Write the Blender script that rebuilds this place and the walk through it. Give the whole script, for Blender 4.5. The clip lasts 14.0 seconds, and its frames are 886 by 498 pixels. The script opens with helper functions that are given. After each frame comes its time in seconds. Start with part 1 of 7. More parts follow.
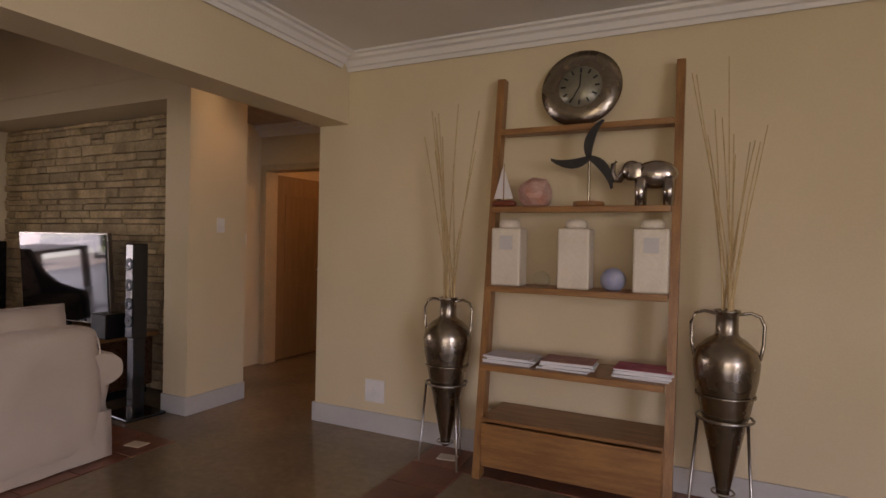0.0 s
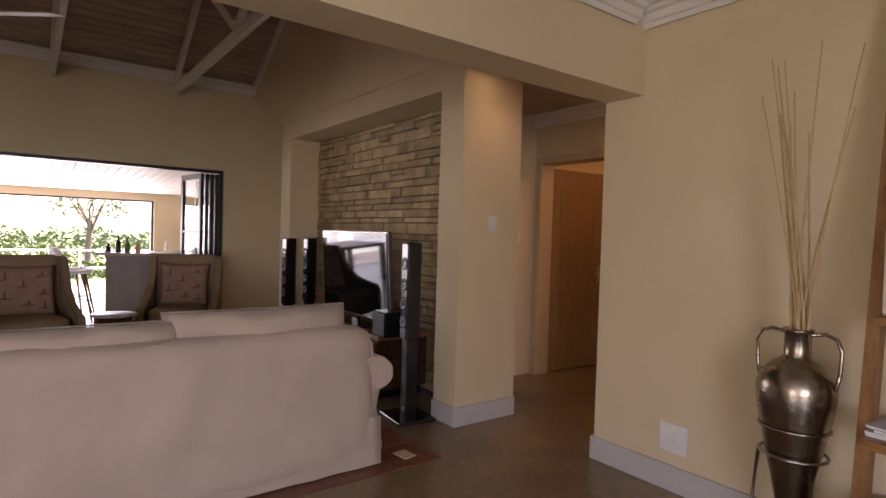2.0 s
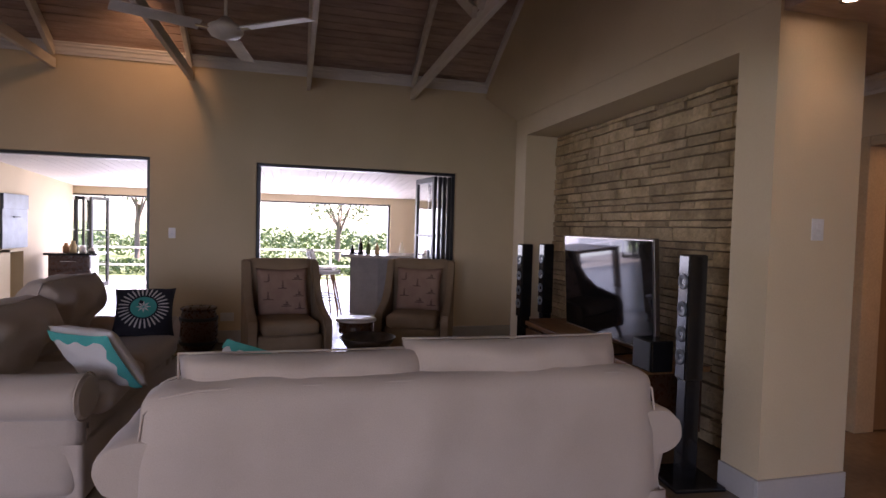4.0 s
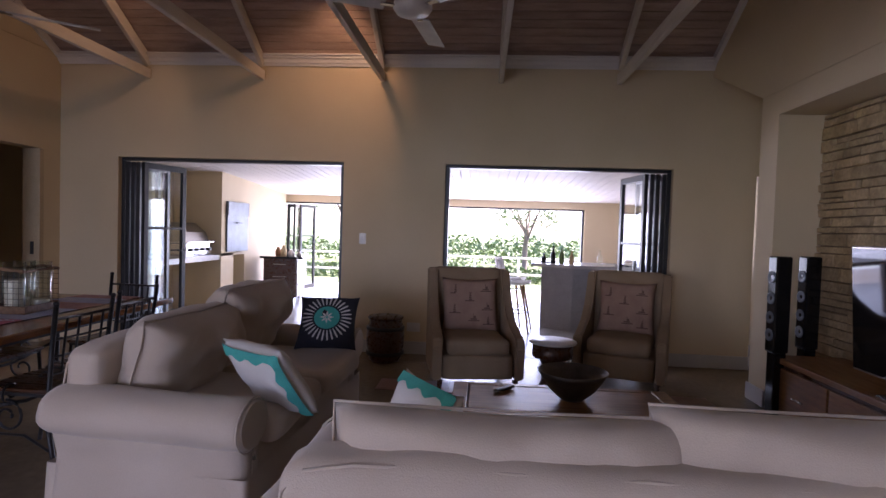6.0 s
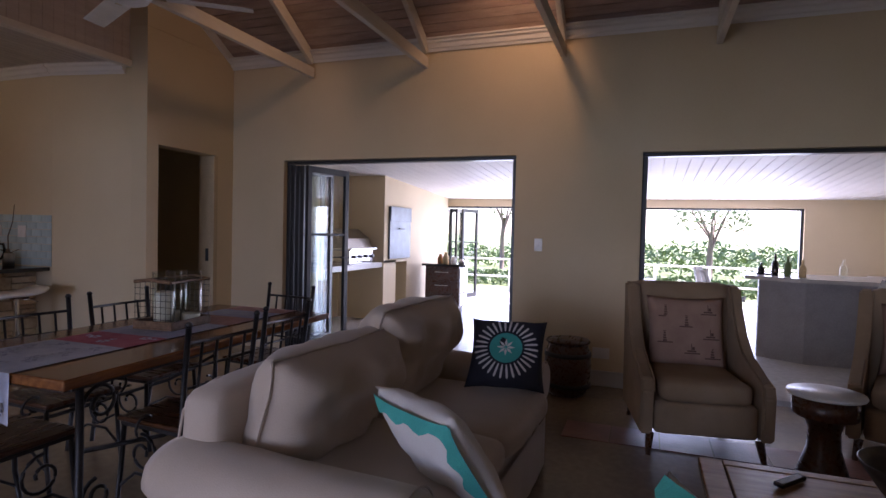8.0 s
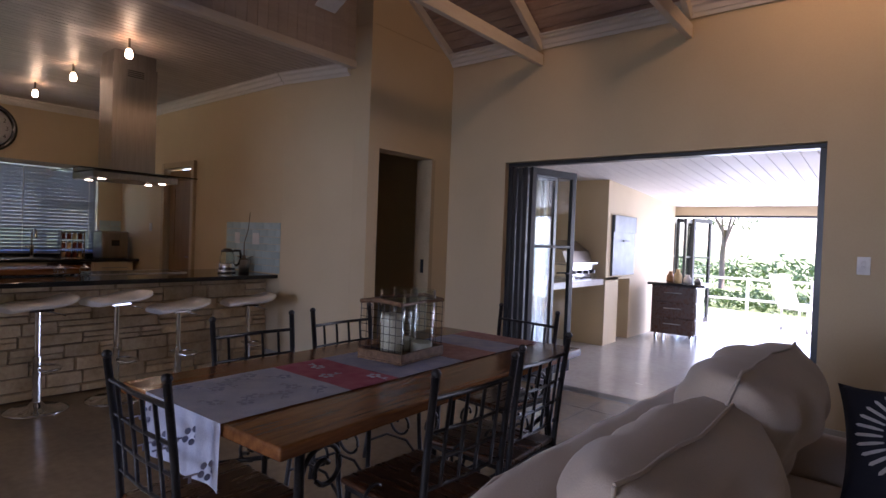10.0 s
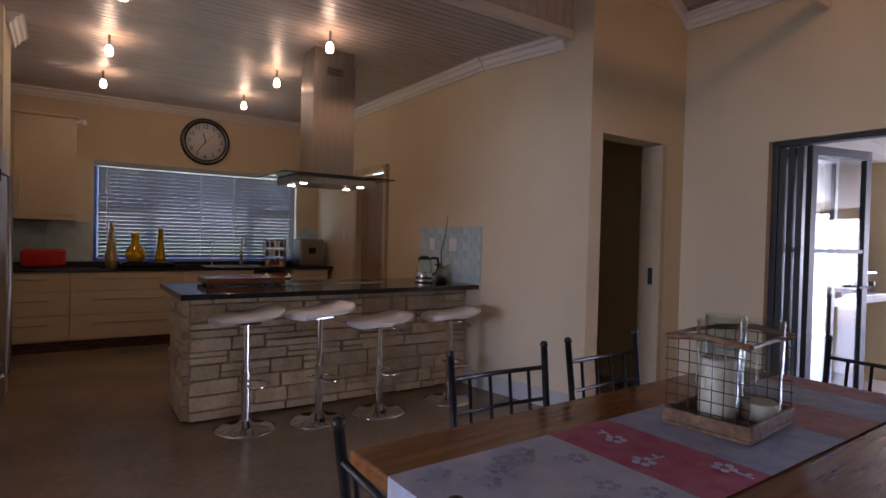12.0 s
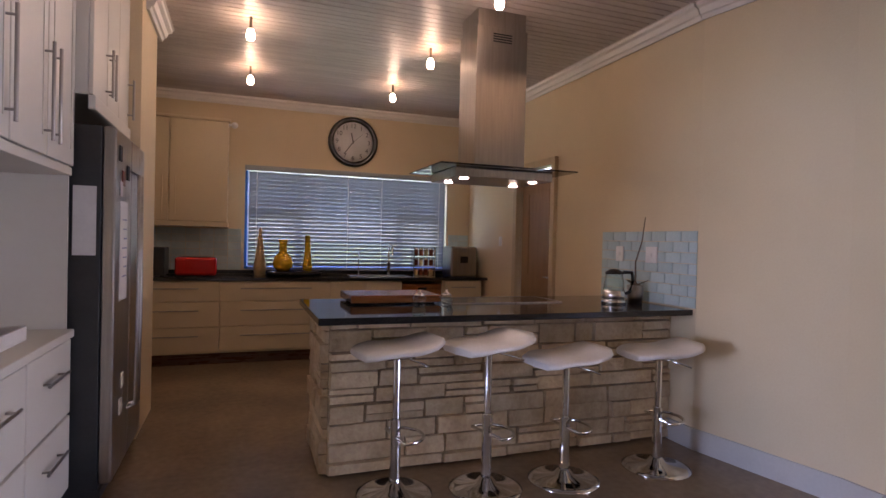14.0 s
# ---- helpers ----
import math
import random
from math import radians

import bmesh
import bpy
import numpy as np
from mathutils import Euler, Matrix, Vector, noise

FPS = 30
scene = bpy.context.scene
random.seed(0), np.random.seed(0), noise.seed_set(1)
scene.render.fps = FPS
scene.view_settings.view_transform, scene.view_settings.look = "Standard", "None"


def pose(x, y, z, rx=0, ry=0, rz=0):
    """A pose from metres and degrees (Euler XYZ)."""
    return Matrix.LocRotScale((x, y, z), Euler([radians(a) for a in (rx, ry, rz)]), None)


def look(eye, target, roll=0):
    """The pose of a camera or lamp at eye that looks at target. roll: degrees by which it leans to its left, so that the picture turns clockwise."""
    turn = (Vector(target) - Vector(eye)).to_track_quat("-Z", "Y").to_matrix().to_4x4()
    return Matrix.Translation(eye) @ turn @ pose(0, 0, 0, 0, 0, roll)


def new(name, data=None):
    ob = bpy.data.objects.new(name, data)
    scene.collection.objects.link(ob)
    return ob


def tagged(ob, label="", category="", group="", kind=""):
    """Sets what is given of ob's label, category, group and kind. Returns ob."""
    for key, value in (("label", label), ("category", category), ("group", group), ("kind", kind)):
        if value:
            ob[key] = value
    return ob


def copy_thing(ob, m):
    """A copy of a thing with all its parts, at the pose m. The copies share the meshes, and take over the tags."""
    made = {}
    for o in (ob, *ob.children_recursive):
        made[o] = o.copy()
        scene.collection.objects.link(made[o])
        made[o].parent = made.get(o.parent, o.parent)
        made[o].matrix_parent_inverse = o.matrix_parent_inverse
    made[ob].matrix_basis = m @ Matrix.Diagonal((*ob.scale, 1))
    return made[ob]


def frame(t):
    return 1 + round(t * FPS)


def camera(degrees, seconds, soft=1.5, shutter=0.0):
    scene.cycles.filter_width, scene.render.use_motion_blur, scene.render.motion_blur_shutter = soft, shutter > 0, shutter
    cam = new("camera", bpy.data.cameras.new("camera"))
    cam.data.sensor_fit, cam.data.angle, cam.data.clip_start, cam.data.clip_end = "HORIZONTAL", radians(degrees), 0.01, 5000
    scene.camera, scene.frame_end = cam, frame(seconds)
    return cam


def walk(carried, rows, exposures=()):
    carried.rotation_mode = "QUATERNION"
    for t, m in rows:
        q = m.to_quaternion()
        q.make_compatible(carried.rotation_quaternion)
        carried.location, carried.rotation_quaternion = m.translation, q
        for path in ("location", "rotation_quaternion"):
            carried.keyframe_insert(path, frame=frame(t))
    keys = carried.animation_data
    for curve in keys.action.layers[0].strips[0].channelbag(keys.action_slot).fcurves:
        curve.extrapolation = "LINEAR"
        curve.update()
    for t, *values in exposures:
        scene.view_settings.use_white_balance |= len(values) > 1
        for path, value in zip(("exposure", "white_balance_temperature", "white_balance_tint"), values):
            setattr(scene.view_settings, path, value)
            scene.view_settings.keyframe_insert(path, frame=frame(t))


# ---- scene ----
cam = camera(77.0, 14.0)
PATH = [
    (0, (-0.431, 0.222, 1.354), (-1.304, 2.022, 1.331), 1.2),
    (0.5, (-0.504, 0.42, 1.339), (-1.631, 2.072, 1.314), 1.2),
    (1, (-0.643, 0.56, 1.33), (-1.982, 2.046, 1.304), 1.5),
    (1.5, (-0.758, 0.663, 1.342), (-2.239, 2.007, 1.307), 1.7),
    (2, (-0.918, 0.734, 1.366), (-2.522, 1.927, 1.314), 1.7),
    (2.5, (-1.109, 0.766, 1.377), (-2.808, 1.819, 1.314), 1.6),
    (3, (-1.279, 0.783, 1.368), (-3.075, 1.66, 1.308), 1.7),
    (3.5, (-1.462, 0.793, 1.384), (-3.332, 1.498, 1.317), 1.7),
    (4, (-1.659, 0.82, 1.407), (-3.592, 1.33, 1.333), 1.6),
    (4.2, (-1.738, 0.84, 1.424), (-3.69, 1.265, 1.346), 1.5),
    (6.3, (-2.592, 0.777, 1.391), (-4.579, 0.558, 1.325), 1.9),
    (6.5, (-2.707, 0.759, 1.39), (-4.687, 0.489, 1.325), 1.9),
    (7, (-2.986, 0.66, 1.374), (-4.944, 0.253, 1.313), 1.7),
    (7.5, (-3.151, 0.567, 1.365), (-5.077, 0.029, 1.305), 1.6),
    (8, (-3.339, 0.412, 1.371), (-5.217, -0.275, 1.309), 1.4),
    (10.3, (-3.991, -0.479, 1.345), (-5.477, -1.817, 1.301), 1.7),
    (10.5, (-4.033, -0.543, 1.332), (-5.475, -1.929, 1.285), 1.3),
    (11, (-4.094, -0.781, 1.337), (-5.423, -2.275, 1.291), 1.2),
    (11.5, (-4.124, -1.029, 1.339), (-5.353, -2.606, 1.295), 1.3),
    (12, (-4.162, -1.29, 1.328), (-5.287, -2.943, 1.29), 1.4),
    (12.5, (-4.235, -1.517, 1.344), (-5.235, -3.248, 1.305), 1.4),
    (13, (-4.285, -1.796, 1.336), (-5.17, -3.59, 1.302), 1.5),
    (13.5, (-4.341, -2.054, 1.32), (-5.125, -3.894, 1.291), 1.5),
    (14, (-4.403, -2.327, 1.329), (-5.089, -4.205, 1.303), 1.4),
]
walk(cam, [(t, look(eye, target, roll)) for t, eye, target, roll in PATH],
     [(0, 2.25, 7800, 39), (1.5, 2.6, 7600, 39), (3.0, 2.45, 7200, 40), (4.0, 2.32, 6500, 41), (6.5, 2.5, 6000, 41), (8.0, 2.3, 5900, 39), (11.0, 2.65, 5900, 37), (12.5, 3.05, 5900, 40), (14.0, 3.52, 5900, 40)])

# ---- world, sun and large lights ----
world = bpy.data.worlds.new("world")
scene.world = world
world.use_nodes = True
wn = world.node_tree.nodes
sky = wn.new("ShaderNodeTexSky")
sky.sky_type, sky.sun_disc = "NISHITA", False
sky.sun_elevation, sky.sun_rotation = radians(60), radians(-50)
wn["Background"].inputs["Strength"].default_value = 0.15
world.node_tree.links.new(sky.outputs[0], wn["Background"].inputs[0])


def lamp(name, kind, m, energy, colour=(1, 1, 1), **more):
    data = bpy.data.lights.new(name, kind)
    data.energy, data.color = energy, colour
    if kind == "AREA":
        data.shape, data.size, data.size_y = "RECTANGLE", more["size"], more["size_y"]
    elif kind == "SUN":
        data.angle = radians(0.5)
    else:
        data.shadow_soft_size = more.get("radius", 0.03)
        if kind == "SPOT":
            data.spot_size, data.spot_blend = radians(more["spot"]), 0.6
    ob = new(name, data)
    ob.matrix_world = m
    return ob


DAY = (0.74, 0.86, 1.0)
WARM = (1.0, 0.62, 0.28)
lamp("sun", "SUN", look((-6, 5, 14), (0, 0, 0)), 5.0, (1, 0.95, 0.86))
# sky light at the large openings
lamp("patio_daylight", "AREA", look((-14.3, 0.3, 1.2), (-8, 0.2, 0.9)), 50, DAY, size=6.5, size_y=2.0)
lamp("entry_daylight", "AREA", look((3.36, -2.1, 1.45), (-6, -3.0, 1.0)), 26, (0.62, 0.78, 1.0), size=2.6, size_y=1.7)
# fill light set in the added doorway behind the start
lamp("entry_door_daylight", "AREA", look((0.2, -4.35, 1.3), (-2.0, 2, 1.2)), 4.5, (1.0, 0.93, 0.82), size=2.4, size_y=2.0)
lamp("kitchen_daylight", "AREA", look((-5.7, -9.5, 1.6), (-5.7, -5, 1.0)), 2.0, DAY, size=2.3, size_y=1.1)

# ---- materials ----


def mat(name, a, b=None, rough=0.6, metal=0.0, scale=6.0, bump=0.1, fine=60.0, stretch=(1, 1, 1), vary=0.0, emit=0.0, **more):
    m = bpy.data.materials.new(name)
    m.use_nodes = True
    n, l = m.node_tree.nodes, m.node_tree.links
    p = n["Principled BSDF"]
    p.inputs["Roughness"].default_value, p.inputs["Metallic"].default_value = rough, metal
    b = b or tuple(c * 0.86 for c in a)
    co = n.new("ShaderNodeTexCoord")
    mp = n.new("ShaderNodeMapping")
    mp.inputs["Scale"].default_value = stretch
    l.new(co.outputs["Object"], mp.inputs[0])
    big, small = n.new("ShaderNodeTexNoise"), n.new("ShaderNodeTexNoise")
    for t, s, d in ((big, scale, 4.0), (small, fine, 3.0)):
        t.inputs["Scale"].default_value, t.inputs["Detail"].default_value = s, d
        l.new(mp.outputs[0], t.inputs["Vector"])
    mix = n.new("ShaderNodeMixRGB")
    mix.inputs[1].default_value, mix.inputs[2].default_value = (*a, 1), (*b, 1)
    ramp = n.new("ShaderNodeMapRange")
    ramp.inputs["From Min"].default_value, ramp.inputs["From Max"].default_value = 0.35, 0.65
    l.new(big.outputs[0], ramp.inputs["Value"])
    l.new(ramp.outputs[0], mix.inputs[0])
    grain = n.new("ShaderNodeMixRGB")
    grain.blend_type = "OVERLAY"
    grain.inputs[0].default_value = more.get("grain", 0.18)
    l.new(mix.outputs[0], grain.inputs[1])
    l.new(small.outputs[0], grain.inputs[2])
    out = grain.outputs[0]
    if vary:
        info, hsv, mr = n.new("ShaderNodeObjectInfo"), n.new("ShaderNodeHueSaturation"), n.new("ShaderNodeMapRange")
        geo, add, fr = n.new("ShaderNodeNewGeometry"), n.new("ShaderNodeMath"), n.new("ShaderNodeMath")
        fr.operation = "FRACT"
        l.new(info.outputs["Random"], add.inputs[0])
        l.new(geo.outputs["Random Per Island"], add.inputs[1])
        l.new(add.outputs[0], fr.inputs[0])
        mr.inputs["To Min"].default_value, mr.inputs["To Max"].default_value = 1 - vary, 1 + vary
        l.new(fr.outputs[0], mr.inputs["Value"])
        l.new(mr.outputs[0], hsv.inputs["Value"])
        l.new(out, hsv.inputs["Color"])
        out = hsv.outputs[0]
    l.new(out, p.inputs["Base Color"])
    if bump:
        bp = n.new("ShaderNodeBump")
        bp.inputs["Strength"].default_value, bp.inputs["Distance"].default_value = bump, more.get("depth", 0.01)
        l.new(small.outputs[0], bp.inputs["Height"])
        l.new(bp.outputs[0], p.inputs["Normal"])
    rr = n.new("ShaderNodeMapRange")
    rr.inputs["To Min"].default_value, rr.inputs["To Max"].default_value = rough * 0.8, min(1, rough * 1.2)
    l.new(big.outputs[0], rr.inputs["Value"])
    l.new(rr.outputs[0], p.inputs["Roughness"])
    if emit:
        p.inputs["Emission Color"].default_value = (*more.get("glow", a), 1)
        p.inputs["Emission Strength"].default_value = emit
    for key in ("Coat Weight", "Sheen Weight"):
        if key in more:
            p.inputs[key].default_value = more[key]
    return m


def glass_mat(name, colour=(0.95, 0.98, 0.97)):
    """Thin clear glass: lets light straight through, with a mirror gloss that grows towards grazing."""
    m = bpy.data.materials.new(name)
    m.use_nodes = True
    n, l = m.node_tree.nodes, m.node_tree.links
    n.remove(n["Principled BSDF"])
    clear, gloss, mix, fres = n.new("ShaderNodeBsdfTransparent"), n.new("ShaderNodeBsdfGlossy"), n.new("ShaderNodeMixShader"), n.new("ShaderNodeLayerWeight")
    power = n.new("ShaderNodeMath")
    power.operation = "POWER"
    power.inputs[1].default_value = 4.0
    add = n.new("ShaderNodeMath")
    add.inputs[1].default_value = 0.03
    clear.inputs["Color"].default_value = (*colour, 1)
    gloss.inputs["Roughness"].default_value = 0.02
    fres.inputs["Blend"].default_value = 0.5
    l.new(fres.outputs["Facing"], power.inputs[0])
    l.new(power.outputs[0], add.inputs[0])
    l.new(add.outputs[0], mix.inputs[0])
    l.new(clear.outputs[0], mix.inputs[1])
    l.new(gloss.outputs[0], mix.inputs[2])
    l.new(mix.outputs[0], n["Material Output"].inputs[0])
    return m


M = dict(
    wall=mat("cream_paint", (0.68, 0.555, 0.365), (0.64, 0.52, 0.335), 0.7, scale=1.3, bump=0.12, fine=90, grain=0.06),
    skirt=mat("grey_skirting_paint", (0.52, 0.50, 0.47), (0.47, 0.45, 0.43), 0.5, scale=3, bump=0.06, grain=0.06),
    white=mat("white_ceiling_paint", (0.78, 0.75, 0.71), (0.74, 0.71, 0.67), 0.6, scale=2, bump=0.05, grain=0.05),
    trim=mat("white_timber_paint", (0.74, 0.69, 0.62), (0.68, 0.62, 0.54), 0.45, scale=4, bump=0.08, fine=40, stretch=(1, 6, 6), grain=0.12),
    plank=mat("whitewashed_plank", (0.52, 0.40, 0.335), (0.41, 0.30, 0.245), 0.42, scale=3, bump=0.15, fine=30, stretch=(6, 1, 6), vary=0.1),
    plank_k=mat("pale_glossy_plank", (0.52, 0.46, 0.43), (0.46, 0.40, 0.37), 0.4, scale=3, bump=0.12, fine=30, stretch=(1, 6, 6), vary=0.05),
    floor=mat("polished_screed", (0.27, 0.195, 0.12), (0.19, 0.145, 0.10), 0.24, scale=1.6, bump=0.04, fine=22, grain=0.25),
    pfloor=mat("patio_screed", (0.50, 0.48, 0.45), (0.43, 0.41, 0.39), 0.25, scale=1.2, bump=0.05, fine=20),
    terra=mat("terracotta_tile", (0.23, 0.085, 0.045), (0.17, 0.065, 0.038), 0.4, scale=7, bump=0.15, fine=50, vary=0.2),
    stone=mat("ledge_stone", (0.54, 0.41, 0.235), (0.38, 0.28, 0.155), 0.85, scale=7, bump=0.7, fine=34, vary=0.22, depth=0.015, grain=0.4),
    stone_i=mat("pale_ledge_stone", (0.70, 0.585, 0.41), (0.54, 0.42, 0.265), 0.8, scale=6, bump=0.6, fine=34, vary=0.16, depth=0.012, grain=0.35),
    mortar=mat("dark_stone_joint", (0.17, 0.13, 0.09), None, 0.95, bump=0.4),
    granite=mat("black_granite", (0.014, 0.013, 0.013), (0.03, 0.028, 0.027), 0.07, scale=160, bump=0.0, fine=300),
    cab=mat("cream_cabinet", (0.66, 0.55, 0.37), (0.63, 0.52, 0.34), 0.4, scale=2, bump=0.04, grain=0.05),
    cabw=mat("white_dresser_paint", (0.70, 0.67, 0.60), (0.66, 0.63, 0.56), 0.4, scale=2, bump=0.04, grain=0.05),
    steel=mat("brushed_steel", (0.42, 0.39, 0.36), (0.36, 0.34, 0.31), 0.3, 1.0, scale=3, bump=0.08, fine=60, stretch=(20, 20, 1)),
    chrome=mat("chrome", (0.78, 0.78, 0.78), (0.7, 0.7, 0.7), 0.08, 1.0, bump=0.0),
    pewter=mat("hammered_pewter", (0.36, 0.31, 0.25), (0.27, 0.23, 0.18), 0.27, 1.0, scale=5, bump=0.15, fine=30),
    dark=mat("dark_powder_coat", (0.022, 0.025, 0.028), (0.03, 0.033, 0.036), 0.35, bump=0.05),
    iron=mat("wrought_iron", (0.018, 0.017, 0.018), (0.03, 0.026, 0.024), 0.45, 0.3, scale=20, bump=0.25),
    black=mat("gloss_black", (0.008, 0.008, 0.009), (0.01, 0.01, 0.011), 0.12, bump=0.0),
    screen=mat("glossy_screen", (0.006, 0.006, 0.007), (0.007, 0.007, 0.008), 0.04, bump=0.0),
    oak=mat("golden_timber", (0.34, 0.16, 0.054), (0.23, 0.10, 0.034), 0.38, scale=4, bump=0.12, fine=26, stretch=(1, 9, 9), grain=0.3),
    oak_u=mat("golden_timber_upright", (0.34, 0.16, 0.054), (0.23, 0.10, 0.034), 0.38, scale=4, bump=0.12, fine=26, stretch=(9, 9, 1), grain=0.3),
    table=mat("varnished_table_wood", (0.26, 0.10, 0.03), (0.16, 0.056, 0.018), 0.16, scale=4, bump=0.04, fine=24, stretch=(1, 9, 9), grain=0.3),
    coffee=mat("brown_coffee_table_wood", (0.36, 0.19, 0.085), (0.25, 0.125, 0.052), 0.25, scale=4, bump=0.06, fine=24, stretch=(9, 1, 9), grain=0.3),
    seat=mat("dark_seat_wood", (0.085, 0.033, 0.014), (0.05, 0.02, 0.01), 0.28, scale=5, bump=0.05, stretch=(1, 8, 8)),
    doorw=mat("tan_painted_door", (0.29, 0.175, 0.085), (0.25, 0.15, 0.07), 0.4, scale=3, bump=0.06, stretch=(8, 8, 1)),
    doorf=mat("cream_door_frame", (0.55, 0.43, 0.27), (0.5, 0.39, 0.24), 0.45, bump=0.05),
    linen=mat("cream_linen_cover", (0.52, 0.425, 0.34), (0.47, 0.38, 0.30), 0.9, scale=3, bump=0.18, fine=240, grain=0.10, **{"Sheen Weight": 0.3}),
    chairf=mat("beige_chair_fabric", (0.36, 0.25, 0.15), (0.31, 0.215, 0.125), 0.9, scale=5, bump=0.35, fine=260, grain=0.2),
    cushw=mat("white_cotton_cushion", (0.70, 0.67, 0.64), (0.66, 0.62, 0.58), 0.9, scale=5, bump=0.3, fine=220),
    teal=mat("teal_fabric", (0.05, 0.42, 0.36), (0.04, 0.34, 0.30), 0.9, bump=0.3, fine=220),
    navy=mat("charcoal_fabric", (0.022, 0.022, 0.032), None, 0.9, bump=0.3, fine=220),
    lilac=mat("pale_print", (0.66, 0.62, 0.66), None, 0.9, bump=0.2, fine=220),
    motif=mat("brown_print", (0.15, 0.085, 0.06), None, 0.9, bump=0.2, fine=220),
    red=mat("red_enamel", (0.55, 0.02, 0.012), None, 0.2, bump=0.0),
    yellow=mat("yellow_glaze", (0.75, 0.45, 0.01), (0.7, 0.4, 0.01), 0.15, bump=0.0),
    ceramic=mat("cream_ceramic", (0.70, 0.62, 0.50), (0.64, 0.56, 0.44), 0.35, scale=8, bump=0.1),
    wax=mat("ivory_wax", (0.72, 0.64, 0.50), None, 0.5, bump=0.05),
    paper=mat("white_paper", (0.75, 0.74, 0.73), (0.7, 0.69, 0.68), 0.7, bump=0.0),
    plastic=mat("white_plastic", (0.78, 0.76, 0.73), None, 0.3, bump=0.0),
    reed=mat("dry_reed", (0.58, 0.43, 0.23), (0.50, 0.35, 0.17), 0.8, scale=20, bump=0.2),
    rattan=mat("woven_rattan", (0.22, 0.12, 0.06), (0.13, 0.07, 0.035), 0.7, scale=40, bump=0.5, fine=90),
    bowl=mat("grey_pewter_bowl", (0.10, 0.085, 0.072), (0.07, 0.06, 0.05), 0.42, 0.5, scale=14, bump=0.15),
    rose=mat("rose_crystal", (0.42, 0.19, 0.14), (0.55, 0.36, 0.30), 0.3, scale=14, bump=0.5, fine=50),
    silver=mat("polished_silver", (0.55, 0.5, 0.45), (0.35, 0.31, 0.27), 0.2, 1.0, scale=9, bump=0.3, fine=25),
    hull=mat("mahogany", (0.2, 0.045, 0.02), None, 0.3, bump=0.05),
    greenleaf=mat("green_foliage", (0.12, 0.18, 0.06), (0.09, 0.13, 0.045), 0.6, scale=8, bump=0.2, vary=0.35),
    lawn=mat("bright_lawn", (0.17, 0.22, 0.08), (0.13, 0.18, 0.06), 0.9, scale=0.8, bump=0.6, fine=30),
    bark=mat("grey_bark", (0.16, 0.12, 0.09), None, 0.9, bump=0.6),
    barwall=mat("grey_bar_plaster", (0.30, 0.29, 0.30), (0.26, 0.25, 0.26), 0.6, bump=0.1),
    greysteel=mat("dull_grey_steel", (0.13, 0.15, 0.17), (0.11, 0.125, 0.14), 0.45, 0.4, bump=0.05),
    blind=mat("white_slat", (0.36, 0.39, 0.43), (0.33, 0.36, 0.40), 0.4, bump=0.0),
    splash=mat("glass_mosaic_tile", (0.50, 0.60, 0.60), (0.44, 0.55, 0.56), 0.1, bump=0.0, vary=0.1),
    bulb=mat("lit_bulb", (1, 0.8, 0.5), None, 0.5, bump=0.0, emit=6.0, glow=(1, 0.72, 0.38)),
    led=mat("lit_halogen", (1, 0.85, 0.6), None, 0.5, bump=0.0, emit=8.0, glow=(1, 0.82, 0.55)),
    glass=glass_mat("clear_glass"),
    tint=glass_mat("grey_glass", (0.35, 0.38, 0.37)),
    fabric_b=mat("blue_print", (0.30, 0.33, 0.48), (0.42, 0.43, 0.52), 0.9, scale=14, bump=0.2, fine=200, grain=0.4),
    fabric_p=mat("pink_print", (0.42, 0.085, 0.15), (0.50, 0.16, 0.21), 0.9, scale=14, bump=0.2, fine=200, grain=0.4),
    fabric_w=mat("pale_blue_print", (0.56, 0.58, 0.68), (0.47, 0.50, 0.62), 0.9, scale=14, bump=0.2, fine=200, grain=0.3),
    fabric_r=mat("dusty_rose_print", (0.45, 0.26, 0.22), (0.36, 0.18, 0.17), 0.9, scale=16, bump=0.2, fine=200, grain=0.4),
    dial=mat("tarnished_dial", (0.30, 0.28, 0.21), (0.25, 0.23, 0.17), 0.38, 0.5, bump=0.05),
    dust=mat("dark_brick_tile", (0.12, 0.06, 0.04), None, 0.5, vary=0.2),
    numeral=mat("black_print", (0.01, 0.01, 0.01), None, 0.6, bump=0.0),
)

# ---- mesh helpers ----


def bm_box(bm, lo, hi, bevel=0.0, m=None, seg=2):
    c = [(a + b) / 2 for a, b in zip(lo, hi)]
    s = [abs(b - a) for a, b in zip(lo, hi)]
    got = bmesh.ops.create_cube(bm, size=1, matrix=Matrix.Translation(c) @ Matrix.Diagonal((*s, 1)))["verts"]
    if bevel:
        es = list({e for v in got for e in v.link_edges})
        out = bmesh.ops.bevel(bm, geom=es, offset=bevel, segments=seg, profile=0.5, affect="EDGES")
        got = list({v for f in out["faces"] for v in f.verts} | {v for v in got if v.is_valid})
    if m is not None:
        bmesh.ops.transform(bm, matrix=m, verts=got)
    return got


def box(lo, hi, bevel=0.0, m=None, seg=2):
    bm = bmesh.new()
    bm_box(bm, lo, hi, bevel, m, seg)
    return bm


